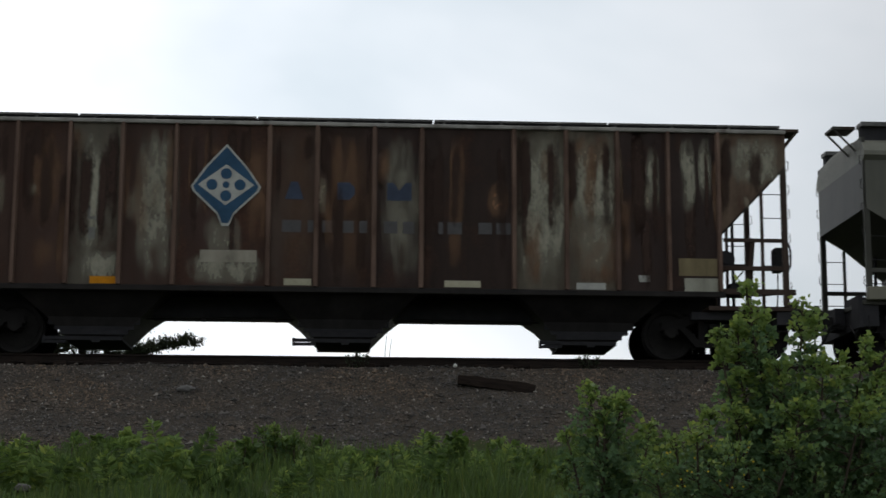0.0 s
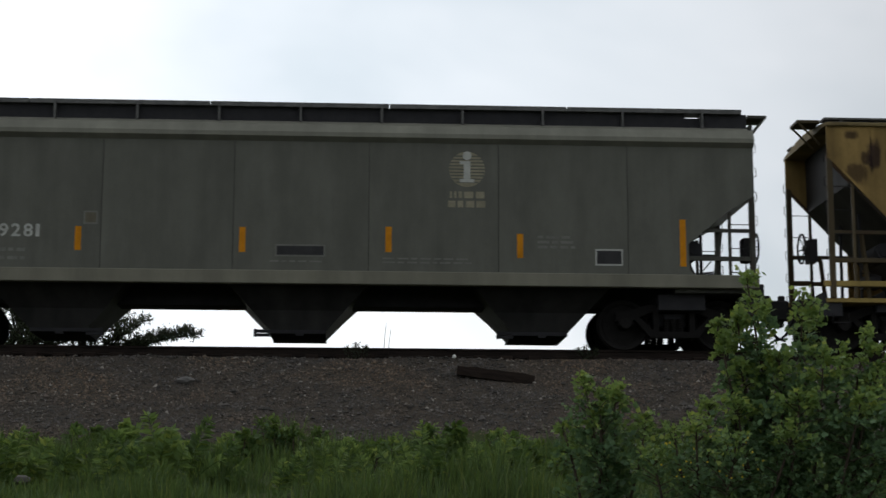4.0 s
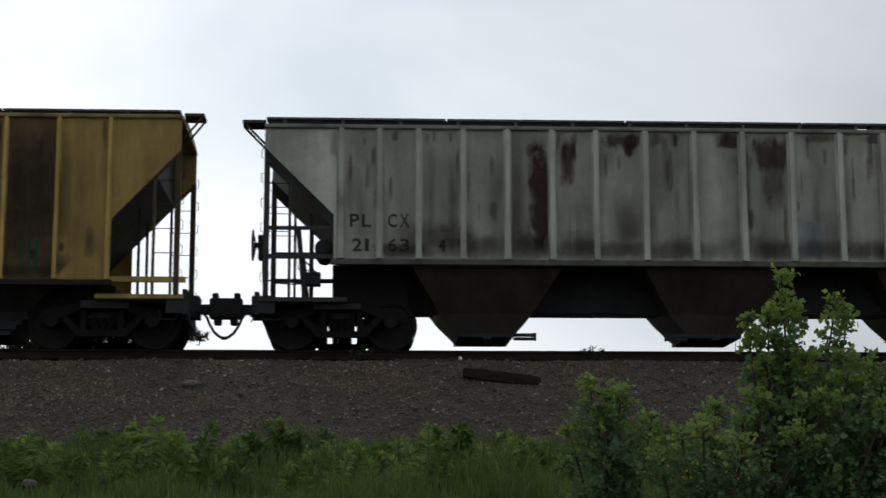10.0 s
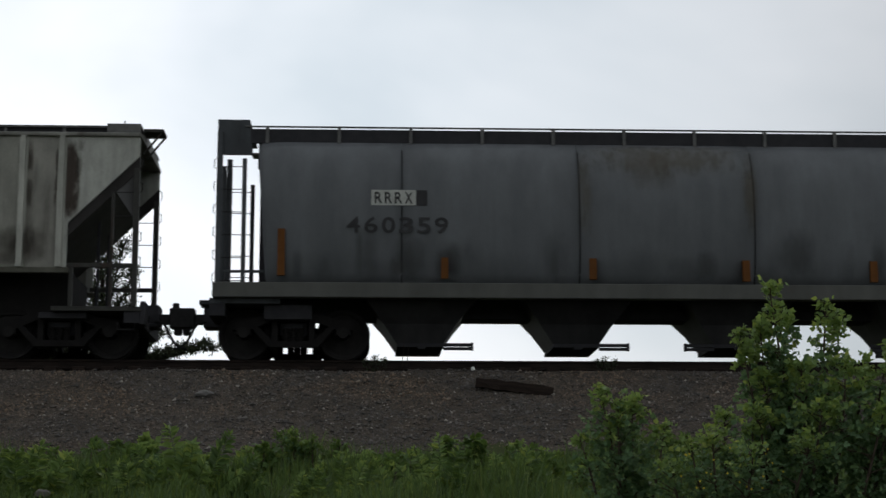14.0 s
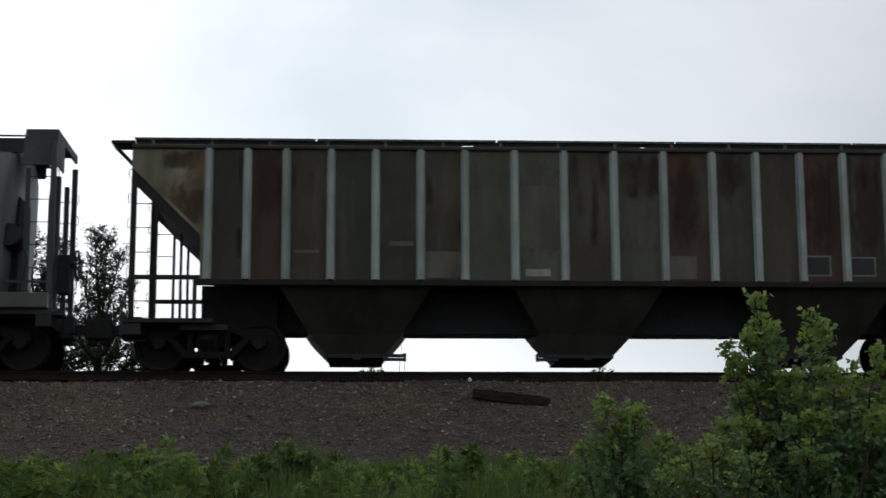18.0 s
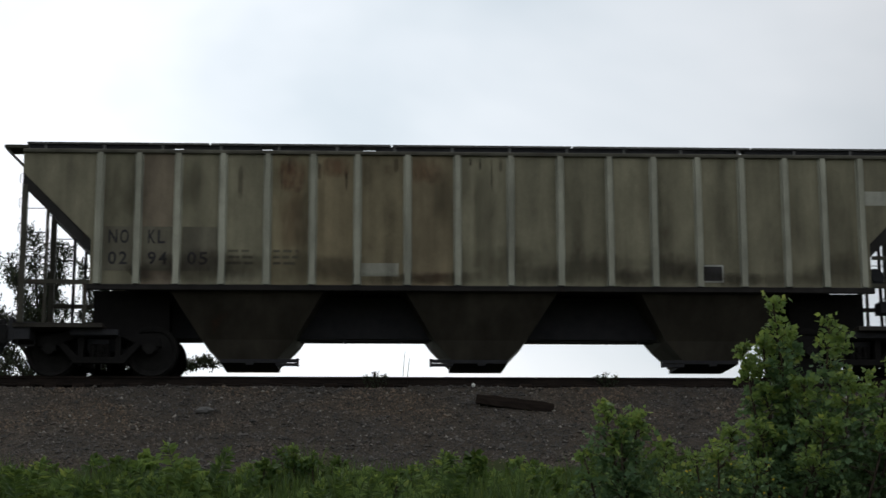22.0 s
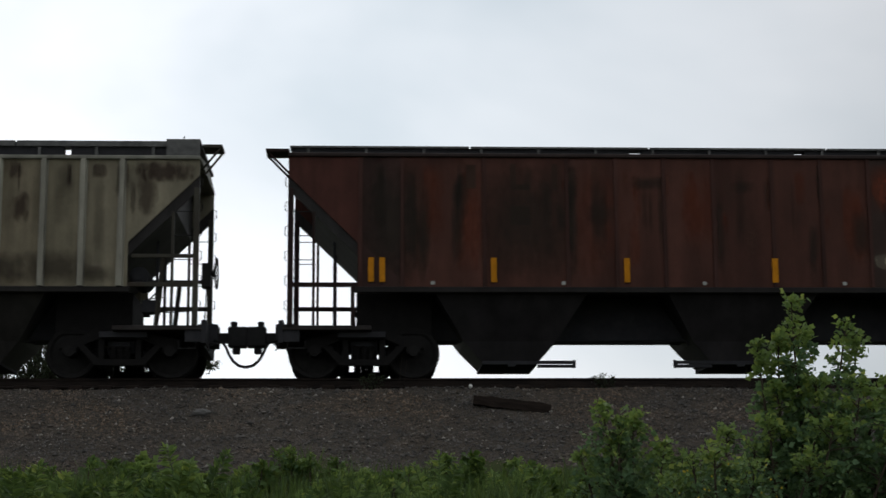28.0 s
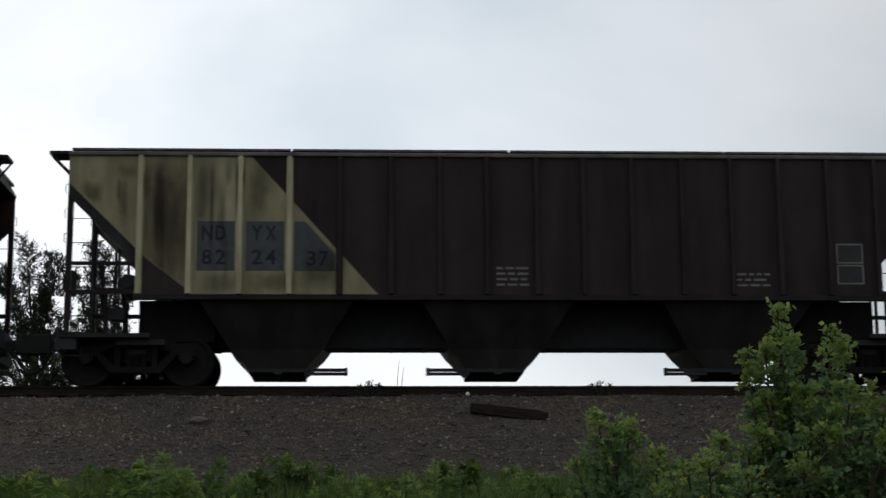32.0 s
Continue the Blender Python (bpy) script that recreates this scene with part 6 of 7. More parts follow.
def ballast_bed():
    us = [-5.9 + 0.125 * k for k in range(36)] + [-1.4, -1.28, -0.7, 0, 0.7, 1.28, 1.4, 1.5, 1.7, 2.5, 4.0, 5.9]
    xs = [-900, -200, -60] + [-24 + 0.25 * k for k in range(193)] + [60, 200, 900]
    verts = [(x, TRACK + u, bed_z(x if abs(x) < 50 else 0.0, TRACK - abs(u))) for u in us for x in xs]
    n = len(xs)
    faces = [(j * n + i, j * n + i + 1, (j + 1) * n + i + 1, (j + 1) * n + i) for j in range(len(us) - 1) for i in range(n - 1)]
    me = bpy.data.meshes.new("ballast_bed")
    me.from_pydata(verts, [], faces)
    me.materials.append(BED.m)
    return tagged(new("ballast_bed", me), "sloping shoulder of dirty brown railway ballast", "ballast", kind="structure")


ballast_bed()


def stones(name, count, x0, x1, y0, y1, size, label):
    """Broken stones strewn over the near slope, one joined mesh."""
    rs = np.random.RandomState(5)
    base = np.array([(1, 0, 0), (-1, 0, 0), (0, 1, 0), (0, -1, 0), (0, 0, 1), (0, 0, -1)], float)
    tri = np.array([(0, 2, 4), (2, 1, 4), (1, 3, 4), (3, 0, 4), (2, 0, 5), (1, 2, 5), (3, 1, 5), (0, 3, 5)])
    px, py = rs.uniform(x0, x1, count), rs.uniform(y0, y1, count)
    sz = size * np.exp(rs.normal(0, 0.38, count))
    verts = np.empty((count, 6, 3))
    for i in range(count):
        v = base * (1 + rs.uniform(-0.45, 0.45, (6, 3))) + rs.uniform(-0.3, 0.3, (6, 3))
        a = rs.uniform(0, 6.28)
        c, s = math.cos(a), math.sin(a)
        v = v @ np.array([(c, -s, 0), (s, c, 0), (0, 0, 0.75)])
        verts[i] = v * sz[i] + (px[i], py[i], bed_z(px[i], py[i]) + sz[i] * 0.12)
    faces = (tri[None] + 6 * np.arange(count)[:, None, None]).reshape(-1, 3)
    me = bpy.data.meshes.new(name)
    me.from_pydata(verts.reshape(-1, 3).tolist(), [], faces.tolist())
    me.materials.append(STONE.m)
    return tagged(new(name, me), label, "gravel", kind="stuff")


stones("ballast_stones", 70000, -12.8, 12.2, 14.4, 18.84, 0.0175, "loose brown and grey ballast stones on the bank")

# --- rails and ties ---


def rails():
    prof = [(-0.07, 0.0), (0.07, 0.0), (0.07, 0.012), (0.012, 0.035), (0.012, 0.125), (0.035, 0.135), (0.036, 0.165), (0.028, 0.172), (-0.028, 0.172), (-0.036, 0.165), (-0.035, 0.135), (-0.012, 0.125), (-0.012, 0.035), (-0.07, 0.012)]
    for yy, top in ((TRACK - 0.755, RAIL - DROP), (TRACK + 0.755, RAIL - DROP)):
        bm = bmesh.new()
        loft(bm, [[(x, yy + y, top - 0.172 + z) for y, z in prof] for x in (-600, -60, -20, 0, 20, 60, 600)])
        rail = new("rail", mesh_of("rail", bm, RAILM))
        tagged(rail, "dark rusty steel rail on timber ties", "rail", "rails of the track", "structure")
    tie_me = mesh_of("railway_tie", boxes((-0.115, 0.115, -1.30, 1.30, -0.17, 0.0)), TIE, bevel=0.012)
    rnd = random.Random(3)
    for k in range(92):
        t = new("railway_tie", tie_me)
        t.location = (-22.5 + k * 0.495 + rnd.uniform(-0.02, 0.02), TRACK + rnd.uniform(-0.04, 0.04), RAIL - DROP - 0.176)
        t.rotation_euler = (0, 0, rnd.uniform(-0.02, 0.02))
        tagged(t, "weathered timber railway tie bedded in ballast", "railway tie", "ties of the track")


rails()

# --- things lying on the bank ---


def old_tie():
    bm = bmesh.new()
    rings = []
    for k in range(9):
        x = -0.66 + k * 0.165
        j = 0.012 * math.sin(k * 2.3)
        w, h = 0.105 + 0.008 * math.sin(k * 1.3), 0.085 + 0.010 * math.cos(k * 2.9)
        if k in (0, 8):
            w, h = w * 0.86, h * 0.8
        rings.append([(x, -w + j, -h), (x, -w * 0.4, -h * 1.04), (x, w, -h), (x, w * 1.05, h * 0.3), (x, w * 0.9 + j, h), (x, -w * 0.3, h * 1.06), (x, -w, h * 0.94), (x, -w * 1.05, 0)])
    loft(bm, rings)
    t = new("old_railway_tie", mesh_of("old_railway_tie", bm, TIE))
    t.matrix_world = Matrix.Translation(resight(1.47, 18.22, 1.685)) @ Matrix.Rotation(radians(7.5), 4, "Y") @ Matrix.Rotation(radians(-6), 4, "Z")
    return tagged(t, "dark rotten timber tie discarded on the ballast slope", "railway tie")


old_tie()


def rock(name, at, size, color, label, seed):
    bm = bmesh.new()
    bmesh.ops.create_icosphere(bm, subdivisions=2, radius=1)
    for v in bm.verts:
        k = 1 + 0.35 * noise.noise(v.co * 1.4 + Vector((seed, 0, 0)))
        v.co = Vector((v.co.x * size[0], v.co.y * size[1], v.co.z * size[2])) * k
    ob = new(name, mesh_of(name, bm, PLAINSTONE))
    ob.location, ob.color = resight(*at), color
    return tagged(ob, label, "stone")


PS = Mat("pale_field_stone")
p_oi = PS.n.new("ShaderNodeObjectInfo")
p_n = PS.noise(PS.coords(), 14, 5)
PS.set(Base_Color=PS.mix(1.0, p_oi.outputs["Color"], PS.mix(p_n, (0.7, 0.7, 0.7, 1), (1.1, 1.1, 1.1, 1)), "MULTIPLY"), Roughness=0.8)
PS.bump(p_n, 0.4, 0.01)
PLAINSTONE = PS.m
rock("white_stone", (0.79, 18.84, 2.01), (0.036, 0.034, 0.036), (0.75, 0.75, 0.72, 1), "small white stone on the ballast shoulder", 1)
rock("grey_stone", (-3.72, 18.02, 1.56), (0.15, 0.12, 0.07), (0.13, 0.125, 0.12, 1), "flat grey stone on the ballast slope", 2)
rock("grey_stone", (-2.3, 17.55, 1.16), (0.09, 0.08, 0.05), (0.15, 0.13, 0.11, 1), "grey stone among the ballast", 4)
rock("grey_stone", (2.85, 17.75, 1.29), (0.06, 0.06, 0.05), (0.30, 0.28, 0.25, 1), "pale stone among the ballast", 7)

# ================= plants =================
LEAF = leafy("fresh_green_leaves", (0.062, 0.122, 0.056), (0.126, 0.222, 0.098), (0.19, 0.27, 0.09))
LEAFTIP = leafy("young_yellow_green_leaves", (0.105, 0.185, 0.058), (0.19, 0.295, 0.080), (0.30, 0.36, 0.08), 0.5)
WEED = leafy("weed_leaves", (0.032, 0.072, 0.019), (0.092, 0.168, 0.038), (0.19, 0.26, 0.05))
GRASS = leafy("grass_blades", (0.030, 0.064, 0.017), (0.092, 0.166, 0.040), (0.16, 0.20, 0.05), 0.4)
# Near-black leaves: the backlit silhouette is put into their colour.
DARKLEAF = leafy("silhouette_leaves", (0.012, 0.020, 0.009), (0.030, 0.045, 0.017), (0.05, 0.06, 0.02), 0.25)
FLOWER = plain_worn("yellow_petals", (0.35, 0.28, 0.03), (0.55, 0.45, 0.06), 10, 0.7)


def leaf_mesh(name, spots, mat, rs, lobed=True):
    """Leaves as one mesh. spots: rows of place, outward way and length."""
    if lobed:
        outline = np.array([(0, 0, 0), (-0.30, 0.18, 0.05), (-0.50, 0.45, 0.02), (-0.26, 0.62, 0.05), (0, 1.0, -0.06), (0.26, 0.62, 0.05), (0.50, 0.45, 0.02), (0.30, 0.18, 0.05), (0, 0.42, -0.03)])
        tri = [(8, k, (k + 1) % 8) for k in range(8)]
    else:
        outline = np.array([(0, 0, 0), (-0.22, 0.4, 0.05), (0, 1.0, -0.10), (0.22, 0.4, 0.05)])
        tri = [(0, 3, 2), (0, 2, 1)]
    P = np.array([s[0] for s in spots], float)
    D = np.array([s[1] for s in spots], float)
    Z = np.array([s[2] for s in spots], float)
    D = D + rs.normal(0, 0.45, D.shape)
    D[:, 2] -= 0.15
    D /= np.linalg.norm(D, axis=1)[:, None] + 1e-9
    N = rs.normal(0, 0.6, D.shape) + np.array((0, -0.35, 0.9))
    R = np.cross(D, N)
    R /= np.linalg.norm(R, axis=1)[:, None] + 1e-9
    N = np.cross(R, D)
    V = P[:, None] + Z[:, None, None] * (outline[None, :, 0, None] * R[:, None] + outline[None, :, 1, None] * D[:, None] + outline[None, :, 2, None] * N[:, None])
    k = len(outline)
    F = (np.array(tri)[None] + k * np.arange(len(spots))[:, None, None]).reshape(-1, 3)
    me = bpy.data.meshes.new(name)
    me.from_pydata(V.reshape(-1, 3).tolist(), [], F.tolist())
    me.materials.append(mat)
    return me


def shrub(name, base, stems, label, category, seed, leaf=0.075, density=1.0, mat=LEAF, tip_mat=LEAFTIP, bark=BARK, floor=0.15, tipped=0.16, lobed=True):
    """A bush of upright stems. stems: tip x, y, z, width of the spray. Stem by stem twigs and leaves thin out to the tip."""
    rs = np.random.RandomState(seed)
    thing = tagged(new(name), label, category)
    base = resight(*base)
    stems = [(*resight(*stem[:3]), stem[3]) for stem in stems]
    thing.location = base
    b = Vector(base)
    spots, young = [], []
    sprigs = bmesh.new()
    for i, (tx, ty, tz, wide) in enumerate(stems):
        tip = Vector((tx, ty, tz)) - b
        foot = Vector((tip.x * 0.35 + rs.normal(0, 0.05), tip.y * 0.35 + rs.normal(0, 0.05), -0.1))
        pts = []
        for k in range(7):
            f = k / 6
            p = foot.lerp(tip, f)
            p.x += 0.07 * math.sin(f * 3.1 + i) * (1 - f)
            p.y += 0.05 * math.cos(f * 2.7 + i * 1.7) * (1 - f)
            pts.append(p)
        bm = bmesh.new()
        tube(bm, pts, [0.022 * (1 - 0.85 * k / 6) + 0.003 for k in range(7)], 6)
        length = (tip - foot).length
        twigs = int(34 * length * density)
        for k in range(twigs):
            f = 1 - (rs.uniform(0, 1) ** 1.25) * (1 - floor)
            p = foot.lerp(tip, f)
            seg = min(5, int(f * 6))
            p = pts[seg].lerp(pts[seg + 1], f * 6 - seg)
            a = rs.uniform(0, 2 * math.pi)
            reach = wide * (0.42 + 0.68 * min(1, (1 - f) * 3.4)) * rs.uniform(0.35, 1.05)
            way = Vector((math.cos(a), math.sin(a), rs.uniform(0.1, 0.8)))
            end = p + way * reach
            if k % 2 == 0 and name != "low_weed":
                tube(sprigs, [p, p.lerp(end, 0.5) + Vector((0, 0, 0.01)), end], [0.006, 0.004, 0.002], 4)
            for j in range(int(5 + reach * 26)):
                q = p.lerp(end, rs.uniform(0.35, 1.05))
                w = way + Vector(rs.normal(0, 0.6, 3))
                row = (tuple(q + Vector(rs.normal(0, 0.02, 3))), tuple(w), leaf * rs.uniform(0.6, 1.25))
                (young if f > 1 - tipped else spots).append(row)
        for j in range(16):
            a = rs.uniform(0, 2 * math.pi)
            young.append((tuple(tip + Vector((0, 0, rs.uniform(-0.08, 0.03)))), (math.cos(a) * 0.6, math.sin(a) * 0.6, 1.0), leaf * rs.uniform(0.5, 0.95)))
        part("stem", bm, bark, thing, "thin brown stem")
    if len(sprigs.verts):
        tagged(part("twig", sprigs, bark, thing, "fine brown twigs"), kind="stuff")
    crown = new("crown", leaf_mesh("crown", spots, mat, rs, lobed))
    crown.parent = thing
    tagged(crown, "dense lobed green leaves")
    tips = new("young_leaves", leaf_mesh("young_leaves", young, tip_mat, rs, lobed))
    tips.parent = thing
    tagged(tips, "yellow-green young leaves")
    return thing


SWAY = []
bush = shrub("maple_sapling", (3.55, 10.0, 0.0), [
    (3.22, 10.0, 2.60, 0.24), (3.34, 10.1, 2.32, 0.24), (3.12, 10.0, 2.22, 0.20), (3.78, 10.05, 2.46, 0.22), (3.92, 10.1, 2.28, 0.20), (2.90, 9.95, 2.16, 0.14), (4.36, 10.0, 2.10, 0.19), (4.16, 10.1, 1.94, 0.18), (4.56, 10.0, 2.02, 0.16),
    (3.10, 9.9, 1.80, 0.30), (3.45, 9.85, 1.86, 0.34), (3.85, 9.8, 1.88, 0.36), (4.35, 9.9, 1.68, 0.40), (4.8, 10.2, 1.85, 0.36), (3.0, 9.75, 1.45, 0.36), (3.55, 9.6, 1.5, 0.42), (4.1, 9.6, 1.45, 0.42), (4.7, 9.8, 1.4, 0.4)],
    "leafy green sapling clump growing below the bank", "bush", 11, 0.062, 1.25)
low = shrub("maple_sapling", (2.0, 10.4, 0.0), [(1.70, 10.4, 1.64, 0.28), (1.86, 10.4, 1.50, 0.26), (2.02, 10.45, 1.55, 0.26), (1.84, 10.3, 1.35, 0.28), (2.3, 10.4, 1.25, 0.26), (1.5, 10.5, 1.15, 0.24)],
            "small leafy sapling beside the larger clump", "bush", 12, 0.060, 1.15)
SWAY.append((low, 1.0, 1.3))
mid = shrub("brush_clump", (2.75, 10.1, 0.0), [(2.82, 10.1, 1.40, 0.30), (2.46, 10.0, 1.16, 0.28), (2.62, 9.8, 1.2, 0.32), (3.0, 9.8, 1.3, 0.34), (2.2, 9.9, 0.98, 0.28), (2.9, 9.5, 1.1, 0.34), (3.4, 9.4, 1.2, 0.36)],
            "low green brush with small pale flowers", "bush", 13, 0.050, 1.5)
SWAY.append((mid, 0.8, 2.1))


def frond_weed(base, fronds, label, seed, leaflet=0.145):
    """A weed of long arching leaves, each a stalk with paired narrow leaflets. fronds: tip x, y, z."""
    rs = np.random.RandomState(seed)
    thing = tagged(new("pinnate_weed"), label, "weed", "weeds below the bank")
    base = resight(*base)
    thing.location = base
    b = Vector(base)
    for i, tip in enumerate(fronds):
        tip = Vector(resight(*tip)) - b
        foot = Vector((tip.x * 0.22 + rs.normal(0, 0.03), rs.normal(0, 0.05), 0.0))
        crest = foot.lerp(tip, 0.6) + Vector((0, 0, 0.10))
        pts = []
        for k in range(9):
            f = k / 8
            pts.append(foot * (1 - f) ** 2 + crest * 2 * f * (1 - f) + tip * f * f)
        frond = part("stalk", made(tube, pts, [0.008 - 0.0007 * k for k in range(9)], 5), WEED, thing)
        spots = []
        steps = int((tip - foot).length / 0.034)
        for k in range(steps):
            f = 0.22 + 0.78 * k / steps
            seg = min(7, int(f * 8))
            p = pts[seg].lerp(pts[seg + 1], f * 8 - seg)
            along = (pts[seg + 1] - pts[seg]).normalized()
            side = along.cross(Vector((0, -0.8, 0.6))).normalized()
            for s in (-1, 1):
                way = side * s + along * 0.55 + Vector(rs.normal(0, 0.10, 3))
                spots.append((tuple(p), tuple(way * 2.2), leaflet * (0.55 + 0.75 * math.sin(math.pi * min(1, f * 0.85 + 0.1))) * rs.uniform(0.8, 1.15)))
        for k in range(5):
            spots.append((tuple(tip), tuple((tip - pts[7]).normalized() + Vector(rs.normal(0, 0.4, 3))), leaflet * 0.7))
        leaves = new("foliage", leaf_mesh("foliage", spots, LEAFTIP if i % 2 == 0 else WEED, rs, False))
        leaves.parent = frond
        tagged(leaves, "narrow paired leaflets", kind="stuff")
    return thing


weed_a = frond_weed((-2.85, 13.0, 0.12), [(-3.09, 13.0, 1.15), (-2.37, 13.0, 1.07), (-2.78, 12.9, 0.98), (-3.45, 12.95, 0.90), (-3.60, 12.9, 0.70), (-2.05, 12.9, 0.80), (-2.22, 12.85, 0.62), (-3.25, 12.8, 0.74), (-2.6, 12.8, 0.80), (-3.75, 12.9, 0.50), (-2.9, 12.75, 0.58), (-1.95, 12.9, 0.5)], "yellow-green weed with long paired leaflets at the foot of the bank", 14)
SWAY.append((weed_a, 1.0, 0.7))
weed_b = frond_weed((-4.75, 13.0, 0.12), [(-4.60, 13.0, 0.95), (-4.95, 13.0, 0.88), (-4.25, 12.95, 0.84), (-5.3, 13.0, 0.78), (-4.4, 12.9, 0.62), (-5.1, 12.9, 0.6), (-4.05, 12.9, 0.6)], "green weed with paired leaflets at the foot of the bank", 15)
SWAY.append((weed_b, 0.9, 3.0))
weed_c = frond_weed((0.15, 13.4, 0.12), [(0.16, 13.4, 1.05), (0.42, 13.4, 0.92), (-0.15, 13.4, 0.90), (0.62, 13.3, 0.72), (-0.4, 13.3, 0.72)], "green weed with narrow leaflets standing in the grass", 16, 0.10)
SWAY.append((weed_c, 1.0, 1.9))
rock("grey_stone", (-4.42, 12.6, 0.42), (0.10, 0.09, 0.06), (0.075, 0.068, 0.062, 1), "grey stone among the weeds", 9)
rw = random.Random(21)
for k in range(44):
    x = -7.0 + k * 0.27 + rw.uniform(-0.2, 0.2)
    y = rw.uniform(13.2, 15.4)
    top = 0.12 * y - 0.90 + rw.uniform(-0.10, 0.16)
    w = shrub("low_weed", (x, y, 0.15), [(x + rw.uniform(-0.45, 0.45), y + rw.uniform(-0.2, 0.2), top - rw.uniform(0, 0.28), rw.uniform(0.10, 0.22)) for _ in range(rw.choice((3, 4, 5)))],
              "low green weeds in the grass below the bank", "weed", 30 + k, rw.uniform(0.06, 0.11), rw.uniform(0.6, 1.1), (WEED, LEAF, GRASS)[k % 3], (WEED, LEAFTIP, WEED)[k % 3], lobed=bool(k % 2))
    tagged(w, group="weeds below the bank")
SWAY.append((w, 0.8, 1.0))
for k in range(13):
    x = -6.0 + k * 0.62 + rw.uniform(-0.15, 0.15)
    y = rw.uniform(12.5, 13.3)
    w = frond_weed((x, y, 0.10), [(x + rw.uniform(-0.42, 0.42), y + rw.uniform(-0.15, 0.1), rw.uniform(0.45, 0.9)) for _ in range(4)], "low leafy weed in the grass below the bank", 120 + k, rw.uniform(0.09, 0.14))


def grass(name, count, x0, x1, y0, y1, high, seed, label):
    rs = np.random.RandomState(seed)
    px, py = rs.uniform(x0, x1, count), rs.uniform(y0, y1, count)
    tuft = np.array([noise.noise((a * 0.8, b * 1.1, seed)) for a, b in zip(px, py)])
    h = high * (0.66 + 1.7 * tuft) * rs.uniform(0.4, 1.25, count)
    h = np.clip(h, 0.05, None)
    a = rs.uniform(0, 2 * math.pi, count)
    lean = h * rs.uniform(0.1, 0.55, count)
    wd = rs.uniform(0.004, 0.010, count)
    pz = np.array([bank_height(b) for b in py]) - 0.04
    V = np.empty((count, 5, 3))
    dx, dy = np.cos(a), np.sin(a)
    for k, (f, g, ww) in enumerate(((0, 0, -1), (0, 0, 1), (0.6, 0.3, -0.8), (0.6, 0.3, 0.8), (1, 1, 0))):
        V[:, k, 0] = px + dx * lean * g - dy * wd * ww
        V[:, k, 1] = py + dy * lean * g + dx * wd * ww
        V[:, k, 2] = pz + h * f
    F = (np.array([(0, 1, 3), (0, 3, 2), (2, 3, 4)])[None] + 5 * np.arange(count)[:, None, None]).reshape(-1, 3)
    me = bpy.data.meshes.new(name)
    me.from_pydata(V.reshape(-1, 3).tolist(), [], F.tolist())
    me.materials.append(GRASS)
    return tagged(new(name, me), label, "grass", kind="stuff")


grass("grass", 60000, -9.8, 9.2, 7.0, 13.6, 0.40, 3, "tall green grass at the foot of the bank")
grass("grass", 9000, -8.2, 7.8, 13.2, 14.6, 0.14, 8, "thin grass creeping into the ballast")


# flower heads in the brush
fl = bmesh.new()
rf = random.Random(4)
for k in range(22):
    x, y, z = resight(rf.uniform(2.2, 3.1), rf.uniform(9.3, 9.7), rf.uniform(0.75, 1.15))
    for j in range(3):
        a = rf.uniform(0, 6.28)
        v = [fl.verts.new((x + 0.010 * math.cos(a + t), y + 0.004 * j, z + 0.010 * math.sin(a + t))) for t in (0, 1.57, 3.14, 4.71)]
        fl.faces.new(v)
flowers = new("flower_heads", mesh_of("flower_heads", fl, FLOWER))
tagged(flowers, "small pale yellow flower heads over the brush", "flowers", kind="stuff")


# --- the dark tree behind the track ---
def dark_tree(base, limbs, label, seed, leaf=0.16):
    rs = np.random.RandomState(seed)
    thing = tagged(new("tree"), label, "tree")
    base = resight(*base)
    limbs = [(*resight(*limb[:3]), limb[3]) for limb in limbs]
    thing.location = base
    b = Vector(base)
    bm = bmesh.new()
    spots = []
    trunk_top = b.z + (max(l[2] for l in limbs) - b.z) * 0.72
    tube(bm, [(0, 0, -0.3), (0.05, 0, (trunk_top - b.z) * 0.4), (-0.05, 0.05, trunk_top - b.z)], [0.16, 0.11, 0.05], 8)
    for tx, ty, tz, wide in limbs:
        tip = Vector((tx, ty, tz)) - b
        start = Vector((0.02, 0, max(0.4, min(trunk_top - b.z, tip.z * rs.uniform(0.35, 0.6)))))
        pts = [start.lerp(tip, k / 5) + Vector((0, 0, 0.25 * math.sin(math.pi * k / 5))) for k in range(6)]
        tube(bm, pts, [0.05 - 0.008 * k for k in range(6)], 5)
        for k in range(int(26 * (tip - start).length)):
            f = rs.uniform(0.3, 1.0)
            seg = min(4, int(f * 5))
            p = pts[seg].lerp(pts[seg + 1], f * 5 - seg)
            a = rs.uniform(0, 2 * math.pi)
            way = Vector((0.75 * math.cos(a), 0.75 * math.sin(a), rs.uniform(-0.15, 1.1)))
            end = p + way * wide * rs.uniform(0.4, 1.0)
            tube(bm, [p, end], [0.012, 0.005], 4)
            for j in range(15):
                q = p.lerp(end, rs.uniform(0.25, 1.05)) + Vector(rs.normal(0, 0.05, 3))
                spots.append((tuple(q), tuple(way + Vector(rs.normal(0, 0.5, 3))), leaf * rs.uniform(0.5, 1.2)))
    part("trunk", bm, DARKBARK, thing, "dark branching trunk")
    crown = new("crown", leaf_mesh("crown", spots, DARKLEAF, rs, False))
    crown.parent = thing
    tagged(crown, "sparse dark feathery foliage")
    return thing


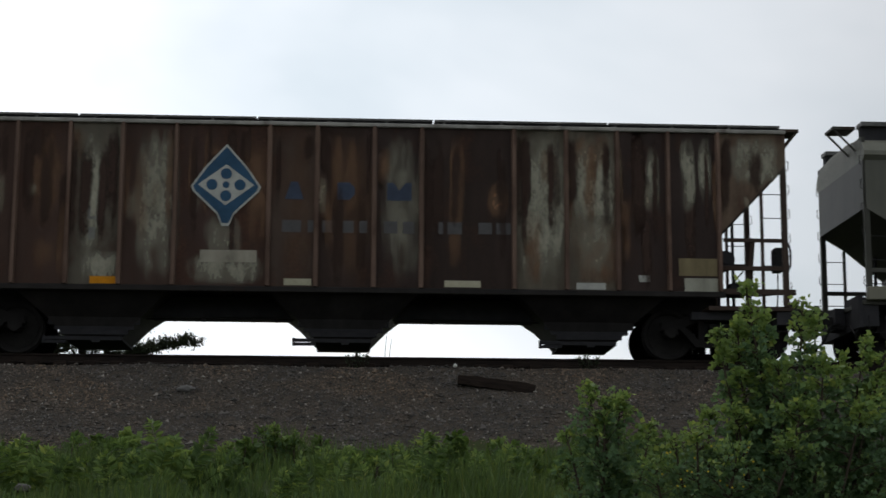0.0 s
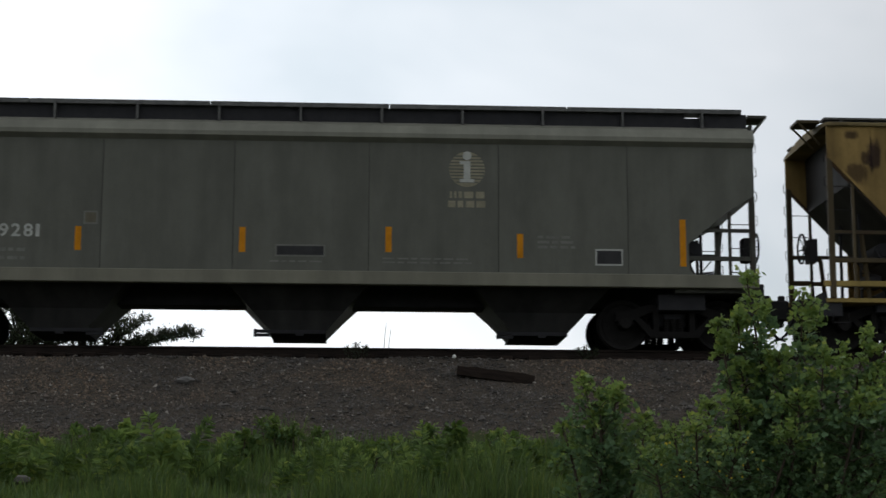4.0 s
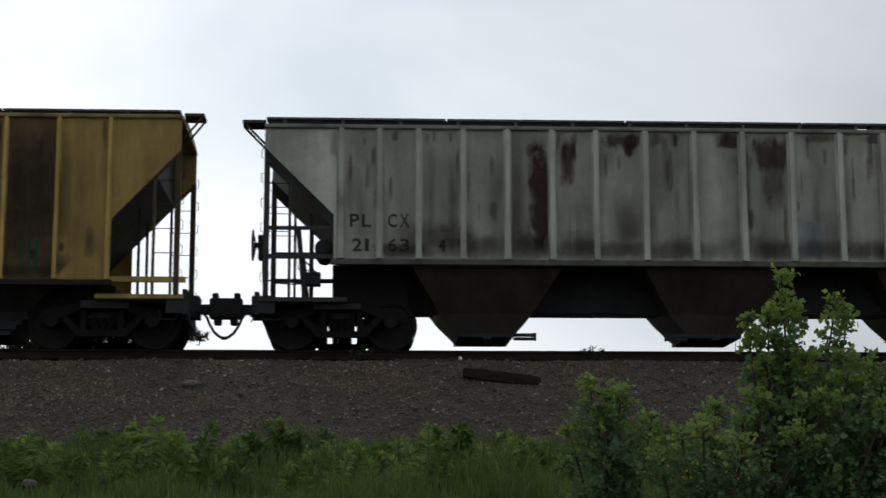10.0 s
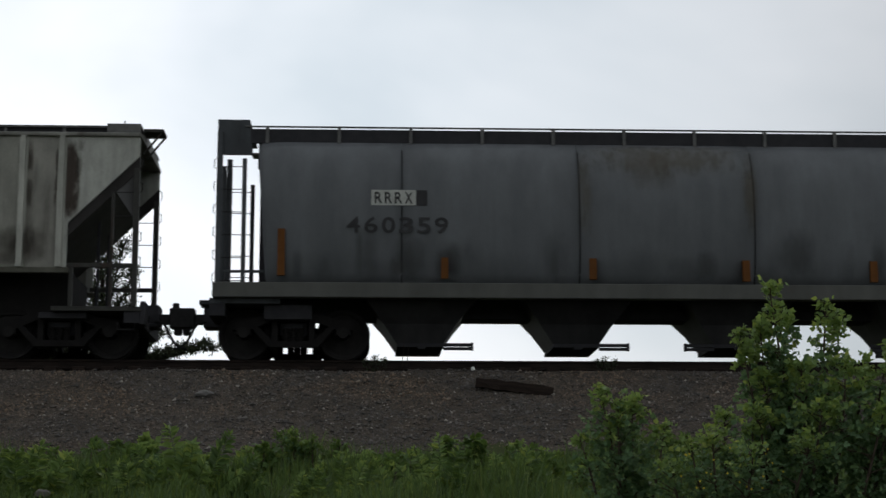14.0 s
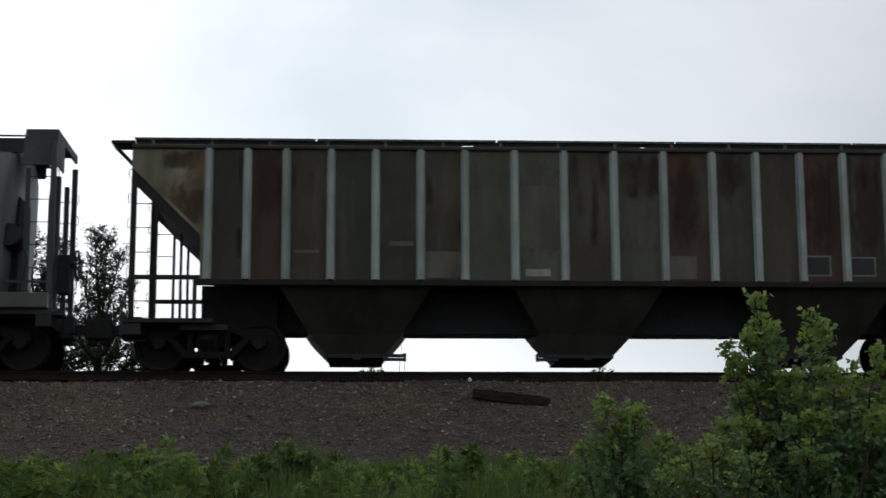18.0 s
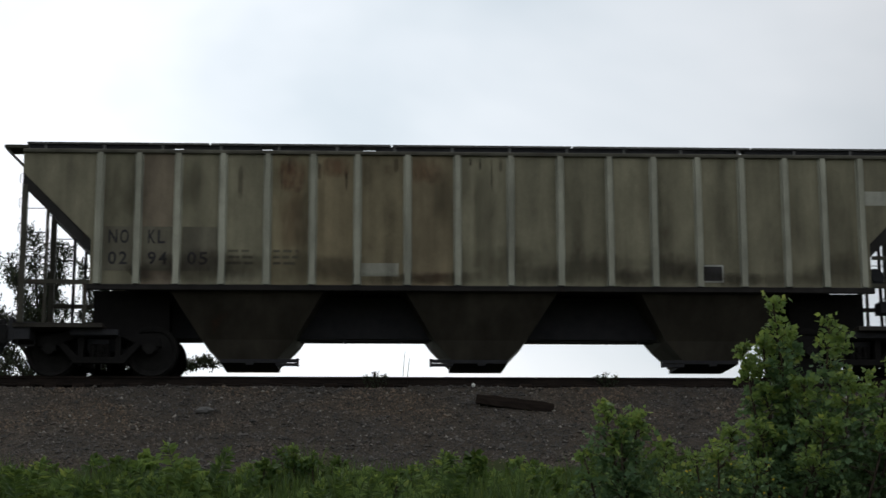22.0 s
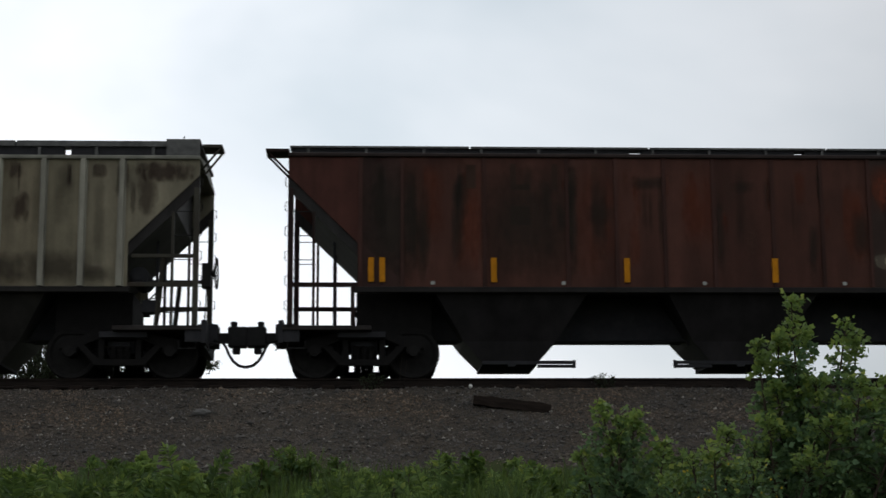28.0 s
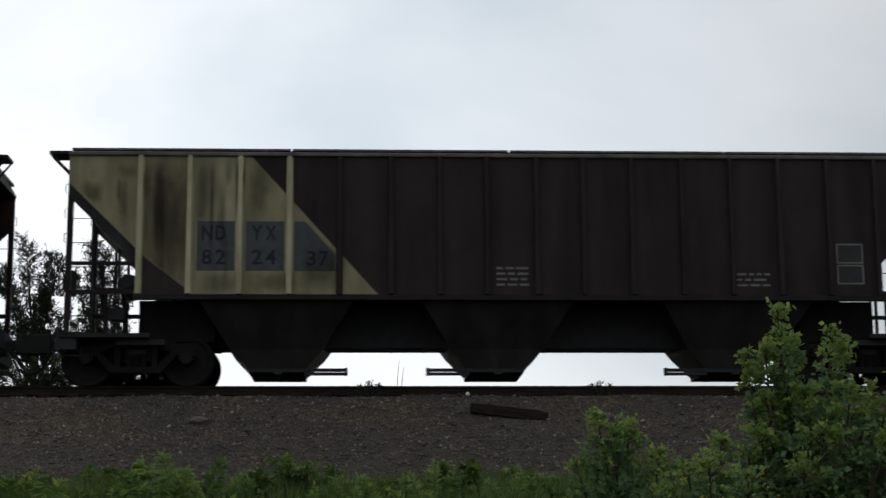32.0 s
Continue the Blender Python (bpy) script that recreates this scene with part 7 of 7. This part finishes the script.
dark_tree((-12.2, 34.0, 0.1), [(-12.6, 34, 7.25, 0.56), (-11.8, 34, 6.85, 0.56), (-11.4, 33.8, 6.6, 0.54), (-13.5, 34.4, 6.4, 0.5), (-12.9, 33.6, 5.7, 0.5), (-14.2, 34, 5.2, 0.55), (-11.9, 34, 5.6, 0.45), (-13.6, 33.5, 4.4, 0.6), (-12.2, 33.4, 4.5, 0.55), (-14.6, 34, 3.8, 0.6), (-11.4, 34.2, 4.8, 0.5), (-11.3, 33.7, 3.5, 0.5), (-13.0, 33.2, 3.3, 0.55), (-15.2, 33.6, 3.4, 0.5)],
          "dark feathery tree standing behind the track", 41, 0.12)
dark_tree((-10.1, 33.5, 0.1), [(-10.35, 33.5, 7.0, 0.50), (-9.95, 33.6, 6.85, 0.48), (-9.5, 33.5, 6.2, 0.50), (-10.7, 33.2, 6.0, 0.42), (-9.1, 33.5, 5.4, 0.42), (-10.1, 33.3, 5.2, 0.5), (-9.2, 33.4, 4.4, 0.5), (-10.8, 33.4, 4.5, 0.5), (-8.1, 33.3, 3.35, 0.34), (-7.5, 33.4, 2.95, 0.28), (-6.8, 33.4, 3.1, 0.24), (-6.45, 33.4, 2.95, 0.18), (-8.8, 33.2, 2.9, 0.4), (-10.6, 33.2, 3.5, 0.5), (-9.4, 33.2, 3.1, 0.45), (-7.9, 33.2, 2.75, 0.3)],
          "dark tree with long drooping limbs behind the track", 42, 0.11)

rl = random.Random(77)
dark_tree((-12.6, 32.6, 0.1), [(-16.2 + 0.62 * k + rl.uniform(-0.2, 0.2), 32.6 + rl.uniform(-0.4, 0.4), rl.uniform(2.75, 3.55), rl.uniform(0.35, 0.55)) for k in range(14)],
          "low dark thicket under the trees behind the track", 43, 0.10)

# --- small plants at the ends of the ties, seen against the gaps between the wheels ---
for x, w in ((-0.94, 0.16), (3.16, 0.15)):
    z = SHOULDER
    wd = shrub("shoulder_weed", (x, 19.0, z - 0.02), [(x - w, 19.0, z + 0.17, 0.08), (x, 19.0, z + 0.22, 0.08), (x + w, 19.0, z + 0.18, 0.08)], "small dark weed beside the ends of the ties", "weed", int(50 + x), 0.05, 2.0, DARKLEAF, DARKLEAF, DARKBARK, lobed=False)
bm = bmesh.new()
for x, h in ((-0.46, 0.62), (-0.38, 0.5), (5.78, 0.55), (5.70, 0.45)):
    tube(bm, [(x, 19.0, SHOULDER - 0.1), (x + 0.02, 19.0, SHOULDER + h * 0.5), (x + 0.05, 19.0, SHOULDER + h)], [0.006, 0.005, 0.003], 4)
tagged(new("dry_stems", mesh_of("dry_stems", bm, DARKBARK)), "thin dry grass stems beside the track", "grass", kind="stuff")


# ================= what moves =================
def travelled(t):
    """Metres that the train has gone to the left since the start."""
    k = (t - 16) / 16
    gone = 0.0
    for c in (0.0313, -0.1104, 0.0058, 1.7114, 4.0877, 77.2964, 74.7596):
        gone = gone * k + c
    return gone - 0.166 * min(1.0, max(0.0, (t - 28.0) / 0.1))


def motions():
    for car, x0 in CARS:
        walk(car, [(t, pose(x0 - travelled(t), TRACK, RAIL)) for t in sorted([k / 2 for k in range(65)] + [27.9, 28.1, 28.2])])
    for w in WHEELSETS:
        x, y, z = w.location
        walk(w, [(t / 10, pose(x, y, z, 0, -math.degrees(travelled(t / 10) / WHEEL_R), 0)) for t in range(321)])
    gusts = ((0, -1.0), (1, 0.9), (2, -3.7), (3, -1.8), (3.5, -2.0), (4.5, 2.0), (5.5, 5.0), (6, 2.8), (7, 6.0), (8, 1.3), (9, 2.2), (10, 5.6), (11, 0.8), (12, 2.5), (13, 0.5), (14, 0.3), (14.5, 1.4), (15.5, 1.0), (16.5, 0.0),
             (17, 1.7), (18, -2.2), (19, 1.5), (20, -2.5), (21, -3.7), (22, 0.9), (23, -0.9), (24, 3.7), (25, 5.5), (26, 6.5), (27.5, 7.4), (28, 5.4), (29, 5.3), (30, 5.2), (31, 4.4), (32, 3.1))
    x, y, z = bush.location
    walk(bush, [(t, pose(x, y, z, 0.3 * math.sin(1.7 * t), lean, 0)) for t, lean in gusts])
    for plant, lean, phase in SWAY:
        x, y, z = plant.location
        walk(plant, [(t / 2, pose(x, y, z, 0.4 * lean * math.sin(0.9 * t + phase), lean * (math.sin(0.55 * t + phase) + 0.5 * math.sin(1.37 * t + 2 * phase)), 0)) for t in range(65)])


motions()
